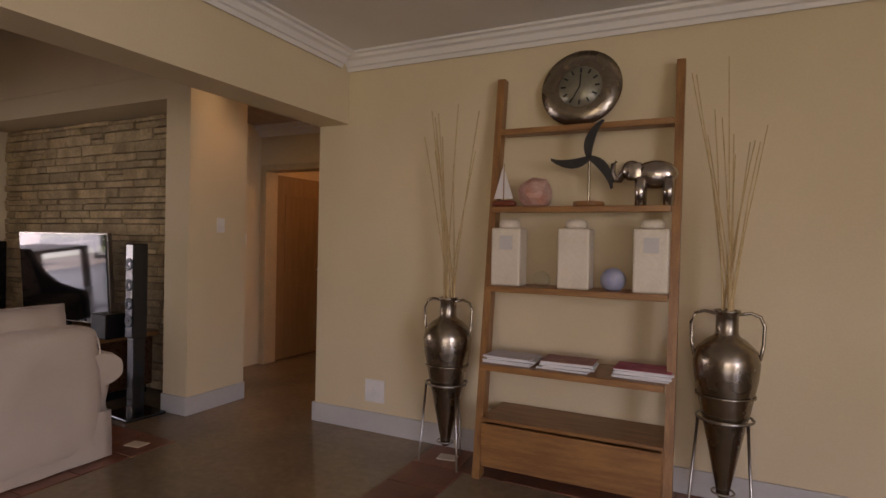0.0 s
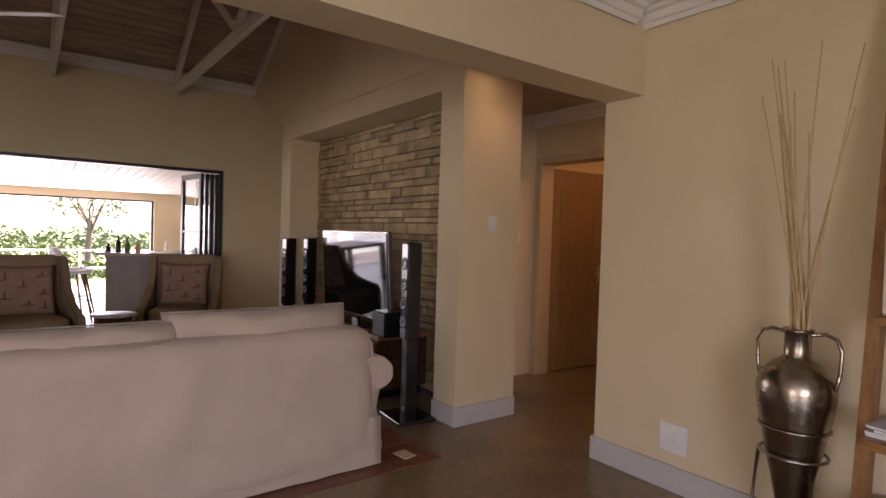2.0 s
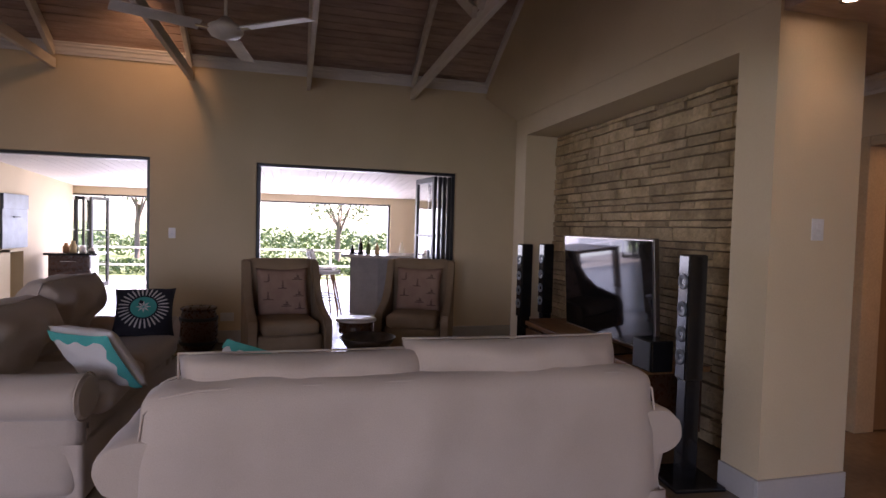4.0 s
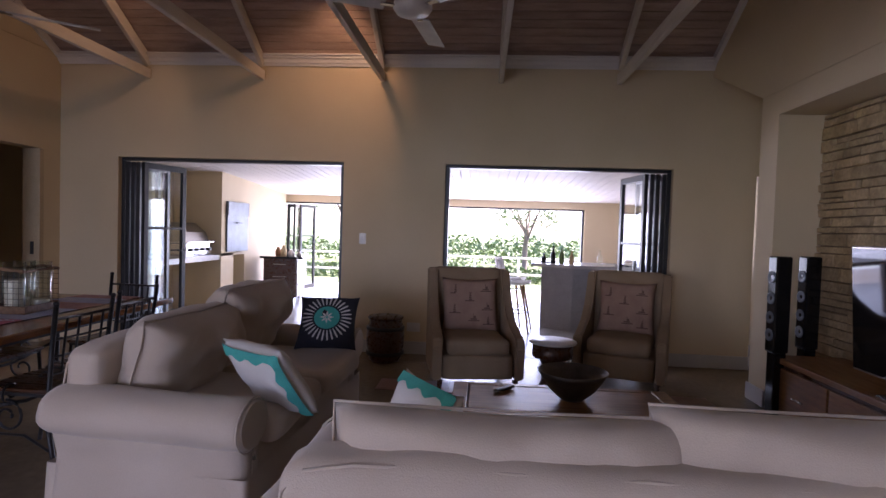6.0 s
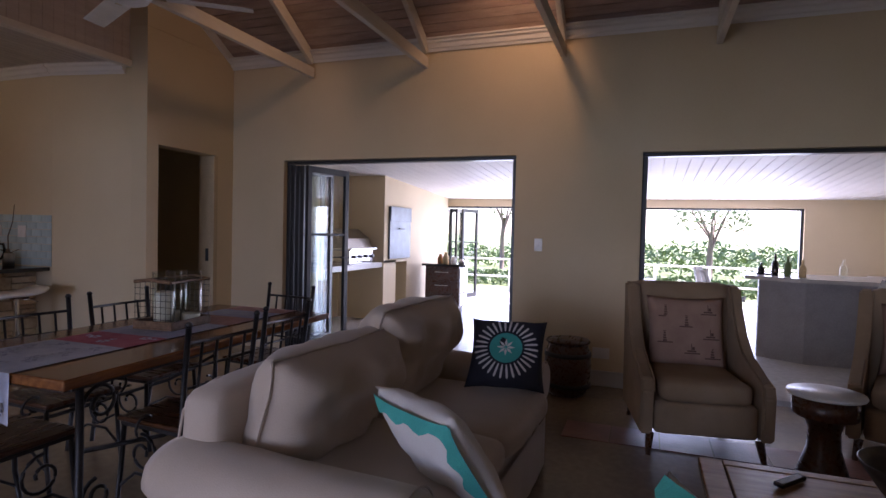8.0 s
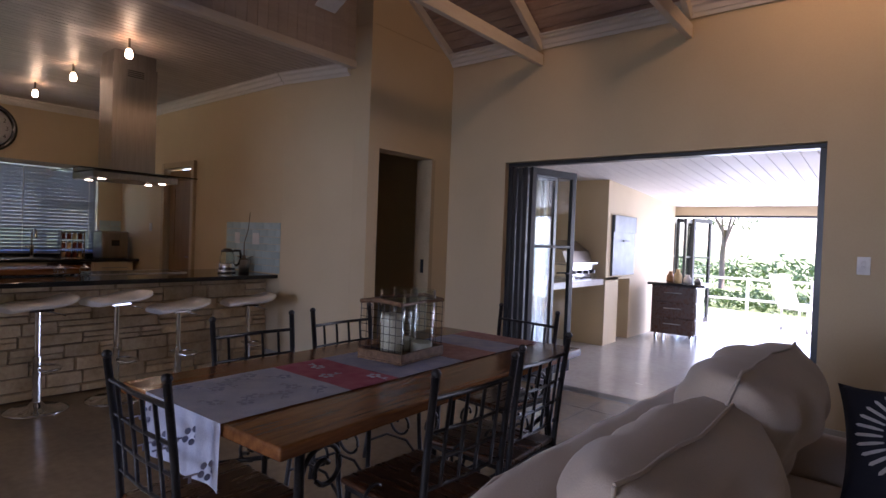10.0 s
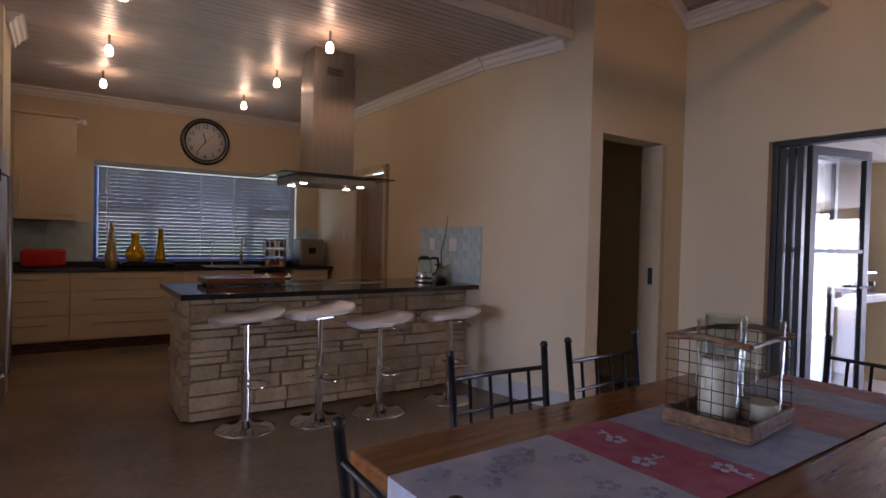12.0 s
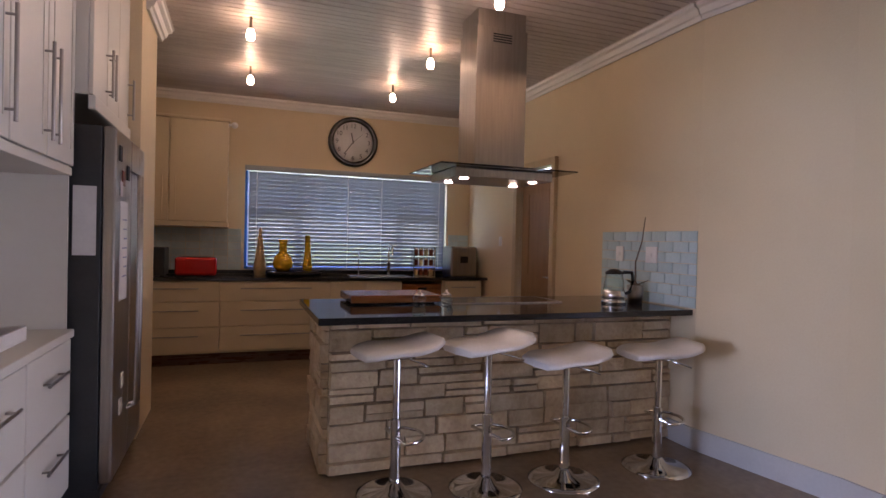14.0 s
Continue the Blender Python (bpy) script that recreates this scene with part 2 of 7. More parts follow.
def bm_cyl(bm, a, b, r, r2=None, seg=14):
    a, b = Vector(a), Vector(b)
    d = b - a
    m = Matrix.Translation((a + b) / 2) @ d.to_track_quat("Z", "Y").to_matrix().to_4x4()
    return bmesh.ops.create_cone(bm, cap_ends=True, segments=seg, radius1=r, radius2=r if r2 is None else r2, depth=d.length, matrix=m)["verts"]


def cyl(a, b, r, r2=None, seg=14):
    bm = bmesh.new()
    bm_cyl(bm, a, b, r, r2, seg)
    return bm


def bm_lathe(bm, prof, seg=28, m=None):
    rings = []
    for r, z in prof:
        rings.append([bm.verts.new((max(r, 1e-4) * math.cos(6.28318 * k / seg), max(r, 1e-4) * math.sin(6.28318 * k / seg), z)) for k in range(seg)])
    for a, b in zip(rings, rings[1:]):
        for k in range(seg):
            f = bm.faces.new((a[k], a[(k + 1) % seg], b[(k + 1) % seg], b[k]))
            f.smooth = True
    if m is not None:
        bmesh.ops.transform(bm, matrix=m, verts=[v for r in rings for v in r])


def lathe(prof, seg=28, m=None):
    bm = bmesh.new()
    bm_lathe(bm, prof, seg, m)
    return bm


def bm_tube(bm, pts, r, seg=8, r_end=None):
    pts = [Vector(p) for p in pts]
    rings = []
    for i, p in enumerate(pts):
        d = (pts[min(i + 1, len(pts) - 1)] - pts[max(i - 1, 0)]).normalized()
        up = Vector((0, 0, 1)) if abs(d.z) < 0.9 else Vector((1, 0, 0))
        u = d.cross(up).normalized()
        v = d.cross(u)
        rr = r if r_end is None else r + (r_end - r) * i / (len(pts) - 1)
        rings.append([bm.verts.new(p + rr * (u * math.cos(6.28318 * k / seg) + v * math.sin(6.28318 * k / seg))) for k in range(seg)])
    for a, b in zip(rings, rings[1:]):
        for k in range(seg):
            bm.faces.new((a[k], a[(k + 1) % seg], b[(k + 1) % seg], b[k])).smooth = True
    bm.faces.new(rings[0])
    bm.faces.new(rings[-1][::-1])


def tube(pts, r, seg=8, r_end=None):
    bm = bmesh.new()
    bm_tube(bm, pts, r, seg, r_end)
    return bm


def pillow(size, m=None, power=0.32, seg=20, wrinkle=0.0, pinch=0.0):
    """A stuffed cushion: size x by y by z, soft edges, corners drawn out when pinched."""
    bm = bmesh.new()
    sx, sy, sz = size
    n = seg
    grid = {}
    for side in (1, -1):
        for i in range(n + 1):
            for j in range(n + 1):
                u, v = 2 * i / n - 1, 2 * j / n - 1
                if side == -1 and (i in (0, n) or j in (0, n)):
                    grid[side, i, j] = grid[1, i, j]
                    continue
                h = (max(0.0, 1 - abs(u) ** 3) * max(0.0, 1 - abs(v) ** 3)) ** power
                k = 1 - pinch * (1 - abs(u) ** 2) * abs(v) ** 4
                k2 = 1 - pinch * (1 - abs(v) ** 2) * abs(u) ** 4
                w = wrinkle * noise.noise((u * 2.2 + sx * 9, v * 2.2 + side * 3, sz * 7))
                grid[side, i, j] = bm.verts.new((u * sx / 2 * k2, v * sy / 2 * k, side * h * sz / 2 * (1 + w * 3)))
    for side in (1, -1):
        for i in range(n):
            for j in range(n):
                q = [grid[side, i, j], grid[side, i + 1, j], grid[side, i + 1, j + 1], grid[side, i, j + 1]]
                f = bm.faces.new(q if side == 1 else q[::-1])
                f.smooth = True
    if m is not None:
        bm.transform(m)
    return bm


def part(name, bm, material, parent=None, label="", smooth=False, kind=""):
    me = bpy.data.meshes.new(name)
    if smooth:
        for f in bm.faces:
            f.smooth = True
    if material in ("glass", "tint"):
        bmesh.ops.remove_doubles(bm, verts=bm.verts, dist=1e-5)
        bmesh.ops.recalc_face_normals(bm, faces=bm.faces)
    bm.normal_update()
    bm.to_mesh(me)
    bm.free()
    me.materials.append(material if not isinstance(material, str) else M[material])
    ob = new(name, me)
    if parent is not None:
        ob.parent = parent
    if label or kind:
        tagged(ob, label, kind=kind)
    return ob


def thing(name, m, label, category, group=""):
    ob = new(name)
    ob.empty_display_size = 0.1
    ob.matrix_world = m
    return tagged(ob, label, category, group)


def structure(name, bm, material, label="", category=""):
    return tagged(part(name, bm, material), label, category, kind="structure")


def boxes(*pairs, bevel=0.0):
    bm = bmesh.new()
    for lo, hi in pairs:
        bm_box(bm, lo, hi, bevel)
    return bm


def prism(outline, axis, a, b):
    """Extrudes an outline of (u, v) along an axis from a to b."""
    bm = bmesh.new()
    put = {"x": lambda u, v, w: (w, u, v), "y": lambda u, v, w: (u, w, v), "z": lambda u, v, w: (u, v, w)}[axis]
    r1, r2 = [bm.verts.new(put(u, v, a)) for u, v in outline], [bm.verts.new(put(u, v, b)) for u, v in outline]
    bm.faces.new(r1), bm.faces.new(r2[::-1])
    for i in range(len(r1)):
        j = (i + 1) % len(r1)
        bm.faces.new((r1[i], r2[i], r2[j], r1[j]))
    bmesh.ops.recalc_face_normals(bm, faces=bm.faces)
    return bm


COVE = [(0, 0), (0, -0.11), (0.02, -0.115), (0.03, -0.09), (0.045, -0.085), (0.06, -0.05), (0.085, -0.04), (0.09, -0.02), (0.115, -0.015), (0.115, 0)]


def cornice(name, a, b, into, top):
    """A moulded cornice between two plan points; into is the plan direction away from the wall."""
    bm = bmesh.new()
    rings = []
    for x, y in (a, b):
        rings.append([bm.verts.new((x + into[0] * (0.003 + u), y + into[1] * (0.003 + u), top - 0.003 + v)) for u, v in COVE])
    n = len(COVE)
    for i in range(n):
        bm.faces.new((rings[0][i], rings[1][i], rings[1][(i + 1) % n], rings[0][(i + 1) % n]))
    bm.faces.new(rings[0]), bm.faces.new(rings[1][::-1])
    bmesh.ops.recalc_face_normals(bm, faces=bm.faces)
    return structure(name, bm, "white", "white moulded plaster cornice", "cornice")


def planks(bm, a, b, c, width, thick=0.02, gap=0.006):
    """Boards over the parallelogram a, a+b, a+c: boards run along b, side by side along c."""
    a, b, c = Vector(a), Vector(b), Vector(c)
    n = max(1, round(c.length / width))
    up = b.cross(c).normalized() * thick
    for i in range(n):
        s, e = c * (i / n) + c.normalized() * gap / 2, c * ((i + 1) / n) - c.normalized() * gap / 2
        q = [a + s, a + s + b, a + e + b, a + e]
        vs = [bm.verts.new(p) for p in q] + [bm.verts.new(p + up) for p in q]
        for f in ((0, 3, 2, 1), (4, 5, 6, 7), (0, 1, 5, 4), (1, 2, 6, 5), (2, 3, 7, 6), (3, 0, 4, 7)):
            bm.faces.new([vs[k] for k in f])
    bmesh.ops.recalc_face_normals(bm, faces=bm.faces)


# ---- the plan ----
XB = -8.585          # bifold wall, room face
YN = 3.172           # niche wall face
YS = 3.574           # shelf wall face
YD = -4.125          # gable wall with the doorway
XK = -7.24           # kitchen side wall
XP = -7.40           # its end at the doorway pier
KC = 2.94            # kitchen ceiling
YK = -9.124          # kitchen window wall
EAVE, RIDGE_X, SLOPE = 3.27, -5.84, 0.6
RIDGE = EAVE + (RIDGE_X - XB) * SLOPE
O1, O2, OTOP = (-3.42, -0.785), (0.353, 2.80), 2.12

# ---- floors ----
structure("floor", boxes(((XB - 0.005, -9.3, -0.12), (3.5, 7.2, 0))), "floor", "polished brown concrete screed floor", "floor")
structure("floor_patio", boxes(((-15.5, -5.2, -0.14), (XB - 0.215, 6.2, -0.02))), "pfloor", "pale polished concrete patio floor", "floor")
structure("threshold", boxes(((XB - 0.213, -5.2, -0.13), (XB - 0.007, 6.2, -0.008))), "dark", "dark metal door sill track", "sill")
structure("ground", boxes(((-400, -300, -0.5), (300, 300, -0.18))), "lawn", "bright green lawn", "ground")

# ---- walls ----
T = 0.22
w = bmesh.new()
for lo, hi in (((XB - T + 0.01, YD - 0.2, 0), (XB, O1[0], EAVE)), ((XB - T + 0.01, O1[1], 0), (XB, O2[0], EAVE)), ((XB - T + 0.01, O2[1], 0), (XB, 3.66, EAVE)),
               ((XB - T + 0.01, 4.7, 0), (XB, 6.2, EAVE)), ((XB - T + 0.01, O1[0], OTOP), (XB, O1[1], EAVE)), ((XB - T + 0.01, O2[0], OTOP), (XB, O2[1], EAVE)),
               ((XB - T + 0.01, 3.66, 2.08), (XB, 4.7, EAVE))):
    bm_box(w, lo, hi)
structure("wall_west", w, "wall", "cream painted wall with two folding-door openings", "wall")
# niche wall with gable
NX = (-7.21, -4.265)
w = bmesh.new()
for lo, hi in (((-7.5, YN, 0), (NX[0], 3.74, 2.425)), ((NX[1], YN, 0), (-4.0, 3.74, 2.425)), ((-7.5, YN, 2.425), (-4.0, 3.74, 2.62)), ((NX[0], 3.64, 0), (NX[1], 3.74, 2.425))):
    bm_box(w, lo, hi, 0)
structure("wall_niche", w, "wall", "cream painted wall with a recessed media niche", "wall")
structure("wall_gable_north", prism([(-8.585, 3.1), (-7.5, 2.623), (-3.103, 2.623), (-3.103, EAVE), (RIDGE_X, RIDGE + 0.1), (XB, EAVE + 0.1)], "y", YN, 3.73), "wall", "cream painted gable wall", "wall")
# shelf wall and the beam
structure("wall_north", boxes(((-3.1, YS, 0), (3.4, 3.75, 2.69))), "wall", "cream painted living room wall", "wall")
structure("beam", boxes(((-3.1, -4.2, 2.2), (-2.84, YS - 0.003, 3.4))), "wall", "cream plastered ceiling beam", "beam")
structure("beam_return", boxes(((-3.1, YS + 0.18, 2.2), (-2.84, 4.2, 2.7))), "wall", "cream plastered lintel", "beam")
structure("ceiling_entry", boxes(((-2.843, -4.4, 2.69), (3.4, 3.76, 2.75))), "white", "white flat plasterboard ceiling", "ceiling")
cornice("cornice_north", (-2.84, YS), (3.4, YS), (0, -1), 2.69)
cornice("cornice_beam", (-2.84, -4.2), (-2.84, YS - 0.12), (1, 0), 2.69)
# walls behind the start, out of view, with a window and an added doorway
structure("wall_east", boxes(((3.4, -4.4, 0), (3.6, -3.5, 2.75)), ((3.4, -0.7, 0), (3.6, 3.8, 2.75)), ((3.4, -3.5, 0), (3.6, -0.7, 0.5)), ((3.4, -3.5, 2.35), (3.6, -0.7, 2.75))), "wall", "cream wall with a wide window", "wall")
structure("wall_south", boxes(((-3.1, -4.6, 0), (-1.1, -4.4, 2.75)), ((1.5, -4.6, 0), (3.6, -4.4, 2.75)), ((-1.1, -4.6, 2.35), (1.5, -4.4, 2.75))), "wall", "unseen cream wall with an added doorway opening", "wall")
# hall behind the passage
structure("wall_hall_west", boxes(((-4.97, 3.75, 0), (-4.85, 6.2, 2.6))), "wall", "cream hall wall", "wall")
structure("wall_hall_door", boxes(((-4.849, 4.78, 0), (-4.80, 4.9, 2.6)), ((-3.93, 4.78, 0), (-1.0, 4.9, 2.6)), ((-4.80, 4.78, 2.15), (-3.93, 4.9, 2.6))), "wall", "cream hall wall with a doorway", "wall")
structure("wall_hall_north", boxes(((-4.85, 6.0, 0), (-1.0, 6.2, 2.6)), ((-1.0, 3.75, 0), (-0.9, 6.2, 2.6))), "wall", "cream hall end wall", "wall")
structure("baseboard_hall", boxes(((-4.849, 5.982, 0), (-1.0, 5.999, 0.14)), bevel=0.003), "skirt", "grey painted skirting", "skirting")
structure("ceiling_hall", boxes(((-7.3, 3.745, 2.56), (-0.9, 6.2, 2.64)), ((-3.998, 3.19, 2.56), (-3.103, 3.744, 2.615))), "plank", "pale boarded hall ceiling", "ceiling")
cornice("cornice_hall", (-4.85, 4.78), (-1.0, 4.78), (0, -1), 2.56)
# west passage past the niche
structure("wall_passage", boxes(((-7.56, 3.742, 0), (-7.4, 6.2, 3.2)), ((XB, 6.0, 0), (-7.56, 6.2, 3.2))), "wall", "cream passage wall", "wall")
structure("ceiling_passage", boxes(((XB - 0.2, 3.735, 3.1), (-7.41, 6.2, 3.17))), "white", "white passage ceiling", "ceiling")
# doorway wall
structure("wall_doorway", boxes(((XB, YD - 0.2, 0), (-8.32, YD, EAVE)), ((-7.535, YD - 0.2, 0), (XP, YD, EAVE)), ((-8.32, YD - 0.2, 2.16), (-7.535, YD, EAVE))), "wall", "cream wall with a tall open doorway", "wall")
structure("wall_gable_south", prism([(XB, EAVE + 0.003), (XP, EAVE + 0.003), (XP, EAVE + 0.8), (XB, EAVE + 0.04)], "y", YD - 0.27, YD), "wall", "cream painted gable wall", "wall")
structure("wall_store", boxes(((-8.9, -6.2, 0), (XK - 0.2, -6.0, 2.7)), ((-8.9, -6.0, 0), (-8.7, YD - 0.2, 2.7))), "wall", "dim cream wall of the side room", "wall")
structure("ceiling_store", boxes(((-8.9, -6.2, 2.7), (XK - 0.2, YD - 0.2, 2.76))), "white", "white ceiling of the side room", "ceiling")
# boarded infill over the kitchen opening
YB = YD - 0.2
w = bmesh.new()
for i in range(46):
    x0 = XP + i * 0.093
    top = EAVE + min(x0 - XB, -3.1 - x0) * SLOPE + 0.1
    bm_box(w, (x0, YB - 0.04, KC + 0.015), (x0 + 0.09, YB - 0.02, max(3.1, top)))
structure("gable_boarding", w, "plank_k", "pale boarded gable over the kitchen", "boarding")
structure("gable_trim", boxes(((XP + 0.002, YB - 0.06, KC - 0.05), (-3.1, YB + 0.01, KC + 0.014)), bevel=0.004), "trim", "white timber trim board", "trim")
# kitchen
structure("wall_kitchen_west", boxes(((XK - 0.2, YK - 0.2, 0), (XK, -7.72, 3.1)), ((XK - 0.2, -7.02, 0), (XK, -5.2, 3.1)), ((XK - 0.2, -7.72, 2.13), (XK, -7.02, 3.1))), "wall", "cream kitchen wall", "wall")
structure("wall_kitchen_pier", prism([(XK, -5.2), (XP, YB), (XP - 0.13, YB), (XK - 0.2, -5.2)], "z", 0, 3.5), "wall", "cream kitchen wall by the doorway", "wall")
WX, WZ = (-6.92, -4.45), (0.96, 2.13)
structure("wall_kitchen_south", boxes(((XK, YK - 0.2, 0), (WX[0], YK, 3.1)), ((WX[1], YK - 0.2, 0), (-2.9, YK, 3.1)), ((WX[0], YK - 0.2, 0), (WX[1], YK, WZ[0])), ((WX[0], YK - 0.2, WZ[1]), (WX[1], YK, 3.1))), "wall", "cream kitchen wall with a wide window", "wall")
structure("wall_kitchen_east", boxes(((-3.1, YK, 0), (-2.9, -4.2, 3.1)), ((-3.79, -7.05, 0), (-3.1, -6.38, 3.1))), "wall", "cream kitchen wall with a nib", "wall")
w = bmesh.new()
planks(w, (XP, YB - 0.06, KC), (XP * -1 - 3.14, 0, 0), (0, YK - YB + 0.06, 0), 0.075, gap=0.009)
bm_box(w, (XP, YK, KC + 0.021), (-3.1, YB - 0.06, KC + 0.07))
structure("ceiling_kitchen", w, "plank_k", "glossy pale boarded kitchen ceiling", "ceiling")
cornice("cornice_kitchen_west", (XK, YK), (XK, -5.2), (1, 0), KC)
cornice("cornice_kitchen_pier", (XK, -5.2), (XP + 0.01, YB - 0.06), (0.984, 0.18), KC)
cornice("cornice_kitchen_south", (XK + 0.12, YK), (-3.1, YK), (0, 1), KC)
cornice("cornice_kitchen_nib", (-3.79, -7.16), (-3.79, -6.5), (-1, 0), KC)
cornice("cornice_kitchen_nib_end", (-3.79, -7.05), (-3.1, -7.05), (0, -1), KC)
# skirtings
sk = 0.14
for name, lo, hi in (("baseboard_north", (-3.118, YS - 0.018, 0), (3.4, YS - 0.001, sk)), ("baseboard_north_end", (-3.118, YS - 0.001, 0), (-3.101, 3.75, sk)),
                     ("baseboard_pier", (-3.999, YN - 0.018, 0), (-3.982, 3.74, sk)), ("baseboard_pier_front", (NX[1], YN - 0.018, 0), (-3.999, YN - 0.001, sk)),
                     ("baseboard_pier_west", (-7.518, YN - 0.018, 0), (NX[0], YN - 0.001, sk)),
                     ("baseboard_west_mid", (XB + 0.001, O1[1], 0), (XB + 0.018, O2[0], sk)), ("baseboard_west_end", (XB + 0.001, O2[1], 0), (XB + 0.018, 3.66, sk)),
                     ("baseboard_doorway", (-7.535, YD + 0.001, 0), (XP + 0.005, YD + 0.018, sk))):
    structure(name, boxes((lo, hi), bevel=0.003), "skirt", "grey painted skirting", "skirting")

structure("baseboard_kitchen", prism([(XK + 0.001, -5.42), (XK + 0.018, -5.42), (XK + 0.018, -5.2), (XP + 0.018, YB), (XP + 0.018, YD), (XP + 0.001, YD), (XP + 0.001, YB), (XK + 0.001, -5.2)], "z", 0, sk), "skirt", "grey painted skirting", "skirting")

# ---- vaulted ceiling ----
w = bmesh.new()
L = YN - YD + 0.6
up = Vector((RIDGE_X - XB, 0, RIDGE - EAVE))
planks(w, (XB, YD - 0.2, EAVE + 0.02), (0, L, 0), up, 0.1, gap=0.008)
planks(w, (-3.1, YD - 0.2, EAVE + 0.02), (0, L, 0), (RIDGE_X + 3.1, 0, RIDGE - EAVE), 0.1, gap=0.008)
for s, e in ((XB, RIDGE_X), (-3.1, RIDGE_X)):
    q = [w.verts.new(p) for p in ((s, YD - 0.3, EAVE + 0.06), (e, YD - 0.3, RIDGE + 0.06), (e, YN + 0.5, RIDGE + 0.06), (s, YN + 0.5, EAVE + 0.06))]
    w.faces.new(q)
structure("ceiling_vault", w, "plank", "whitewashed boarded vaulted ceiling", "ceiling")
cornice("cornice_west", (XB, YD), (XB, 3.72), (1, 0), EAVE + 0.01)
for nm, y in (("gable_trim_south", YD + 0.001), ("gable_trim_north", YN - 0.041)):
    structure(nm, prism([(XB, EAVE - 0.09), (XB, EAVE + 0.0), (RIDGE_X, RIDGE), (-3.1, EAVE), (-3.1, EAVE - 0.09), (RIDGE_X, RIDGE - 0.09)], "y", y, y + 0.04), "white", "white raking trim", "trim")


def beam_between(a, b, wide, deep):
    """A timber of rectangular section between two points in a plane of constant y."""
    a, b = Vector(a), Vector(b)
    d = b - a
    m = Matrix.Translation((a + b) / 2) @ Matrix.Rotation(math.atan2(d.x, d.z), 4, "Y")
    return box((-deep / 2, -wide / 2, -d.length / 2), (deep / 2, wide / 2, d.length / 2), 0.006, m)


def truss(y):
    t = thing("roof_truss", pose(0, y, 0), "white painted exposed timber scissor truss", "truss", "roof trusses")
    o = 0.10
    rz = RIDGE - o
    part("rafter", beam_between((XB + 0.02, 0, EAVE - 0.08), (RIDGE_X, 0, rz), 0.05, 0.12), "trim", t)
    part("rafter", beam_between((-3.12, 0, EAVE - 0.08), (RIDGE_X, 0, rz), 0.05, 0.12), "trim", t)
    tz = 3.06
    part("tie_beam", box((XB + 0.01, -0.025, tz - 0.055), (-3.11, 0.025, tz + 0.055), 0.006), "trim", t)
    part("king_post", beam_between((RIDGE_X, 0.047, tz + 0.06), (RIDGE_X, 0.047, rz), 0.045, 0.10), "trim", t)
    for s in (-1, 1):
        part("strut", beam_between((RIDGE_X + s * 0.06, -0.047, tz + 0.05), (RIDGE_X + s * 1.37, -0.047, RIDGE - 1.37 * SLOPE - 0.12), 0.045, 0.09), "trim", t)


for ty in (-3.06, -1.73, -0.37, 0.93, 2.19):
    truss(ty)


def soft(lo, hi, r, wrinkle=0.0, cuts=10, m=None, seed=0.0, rate=3.0):
    """A rounded, slightly creased upholstery block."""
    bm = bmesh.new()
    bmesh.ops.create_cube(bm, size=2)
    bmesh.ops.subdivide_edges(bm, edges=bm.edges, cuts=cuts, use_grid_fill=True)
    lo, hi = Vector(lo), Vector(hi)
    r = min(r, *(0.499 * (hi[i] - lo[i]) for i in range(3)))
    for v in bm.verts:
        p = Vector([lo[i] + (hi[i] - lo[i]) * (0.5 + 0.5 * v.co[i]) for i in range(3)])
        q = Vector([min(max(p[i], lo[i] + r), hi[i] - r) for i in range(3)])
        d = p - q
        nrm = d.normalized() if d.length > 1e-6 else Vector((0, 0, 1))
        v.co = q + nrm * r
        if wrinkle:
            v.co += nrm * wrinkle * noise.noise(v.co * rate + Vector((seed, seed * 2, 0)))
    for f in bm.faces:
        f.smooth = True
    if m is not None:
        bm.transform(m)
    return bm


def spiral(c, r0, turns, plane, r1=0.0, n=22, start=0.0, flip=1):
    pts = []
    for i in range(n + 1):
        a = start + flip * turns * 6.28318 * i / n
        r = r0 + (r1 - r0) * i / n
        u, v = r * math.cos(a), r * math.sin(a)
        pts.append(Vector(c) + (Vector((u, 0, v)) if plane == "x" else Vector((0, u, v))))
    return pts


# ---- stacked stone ----


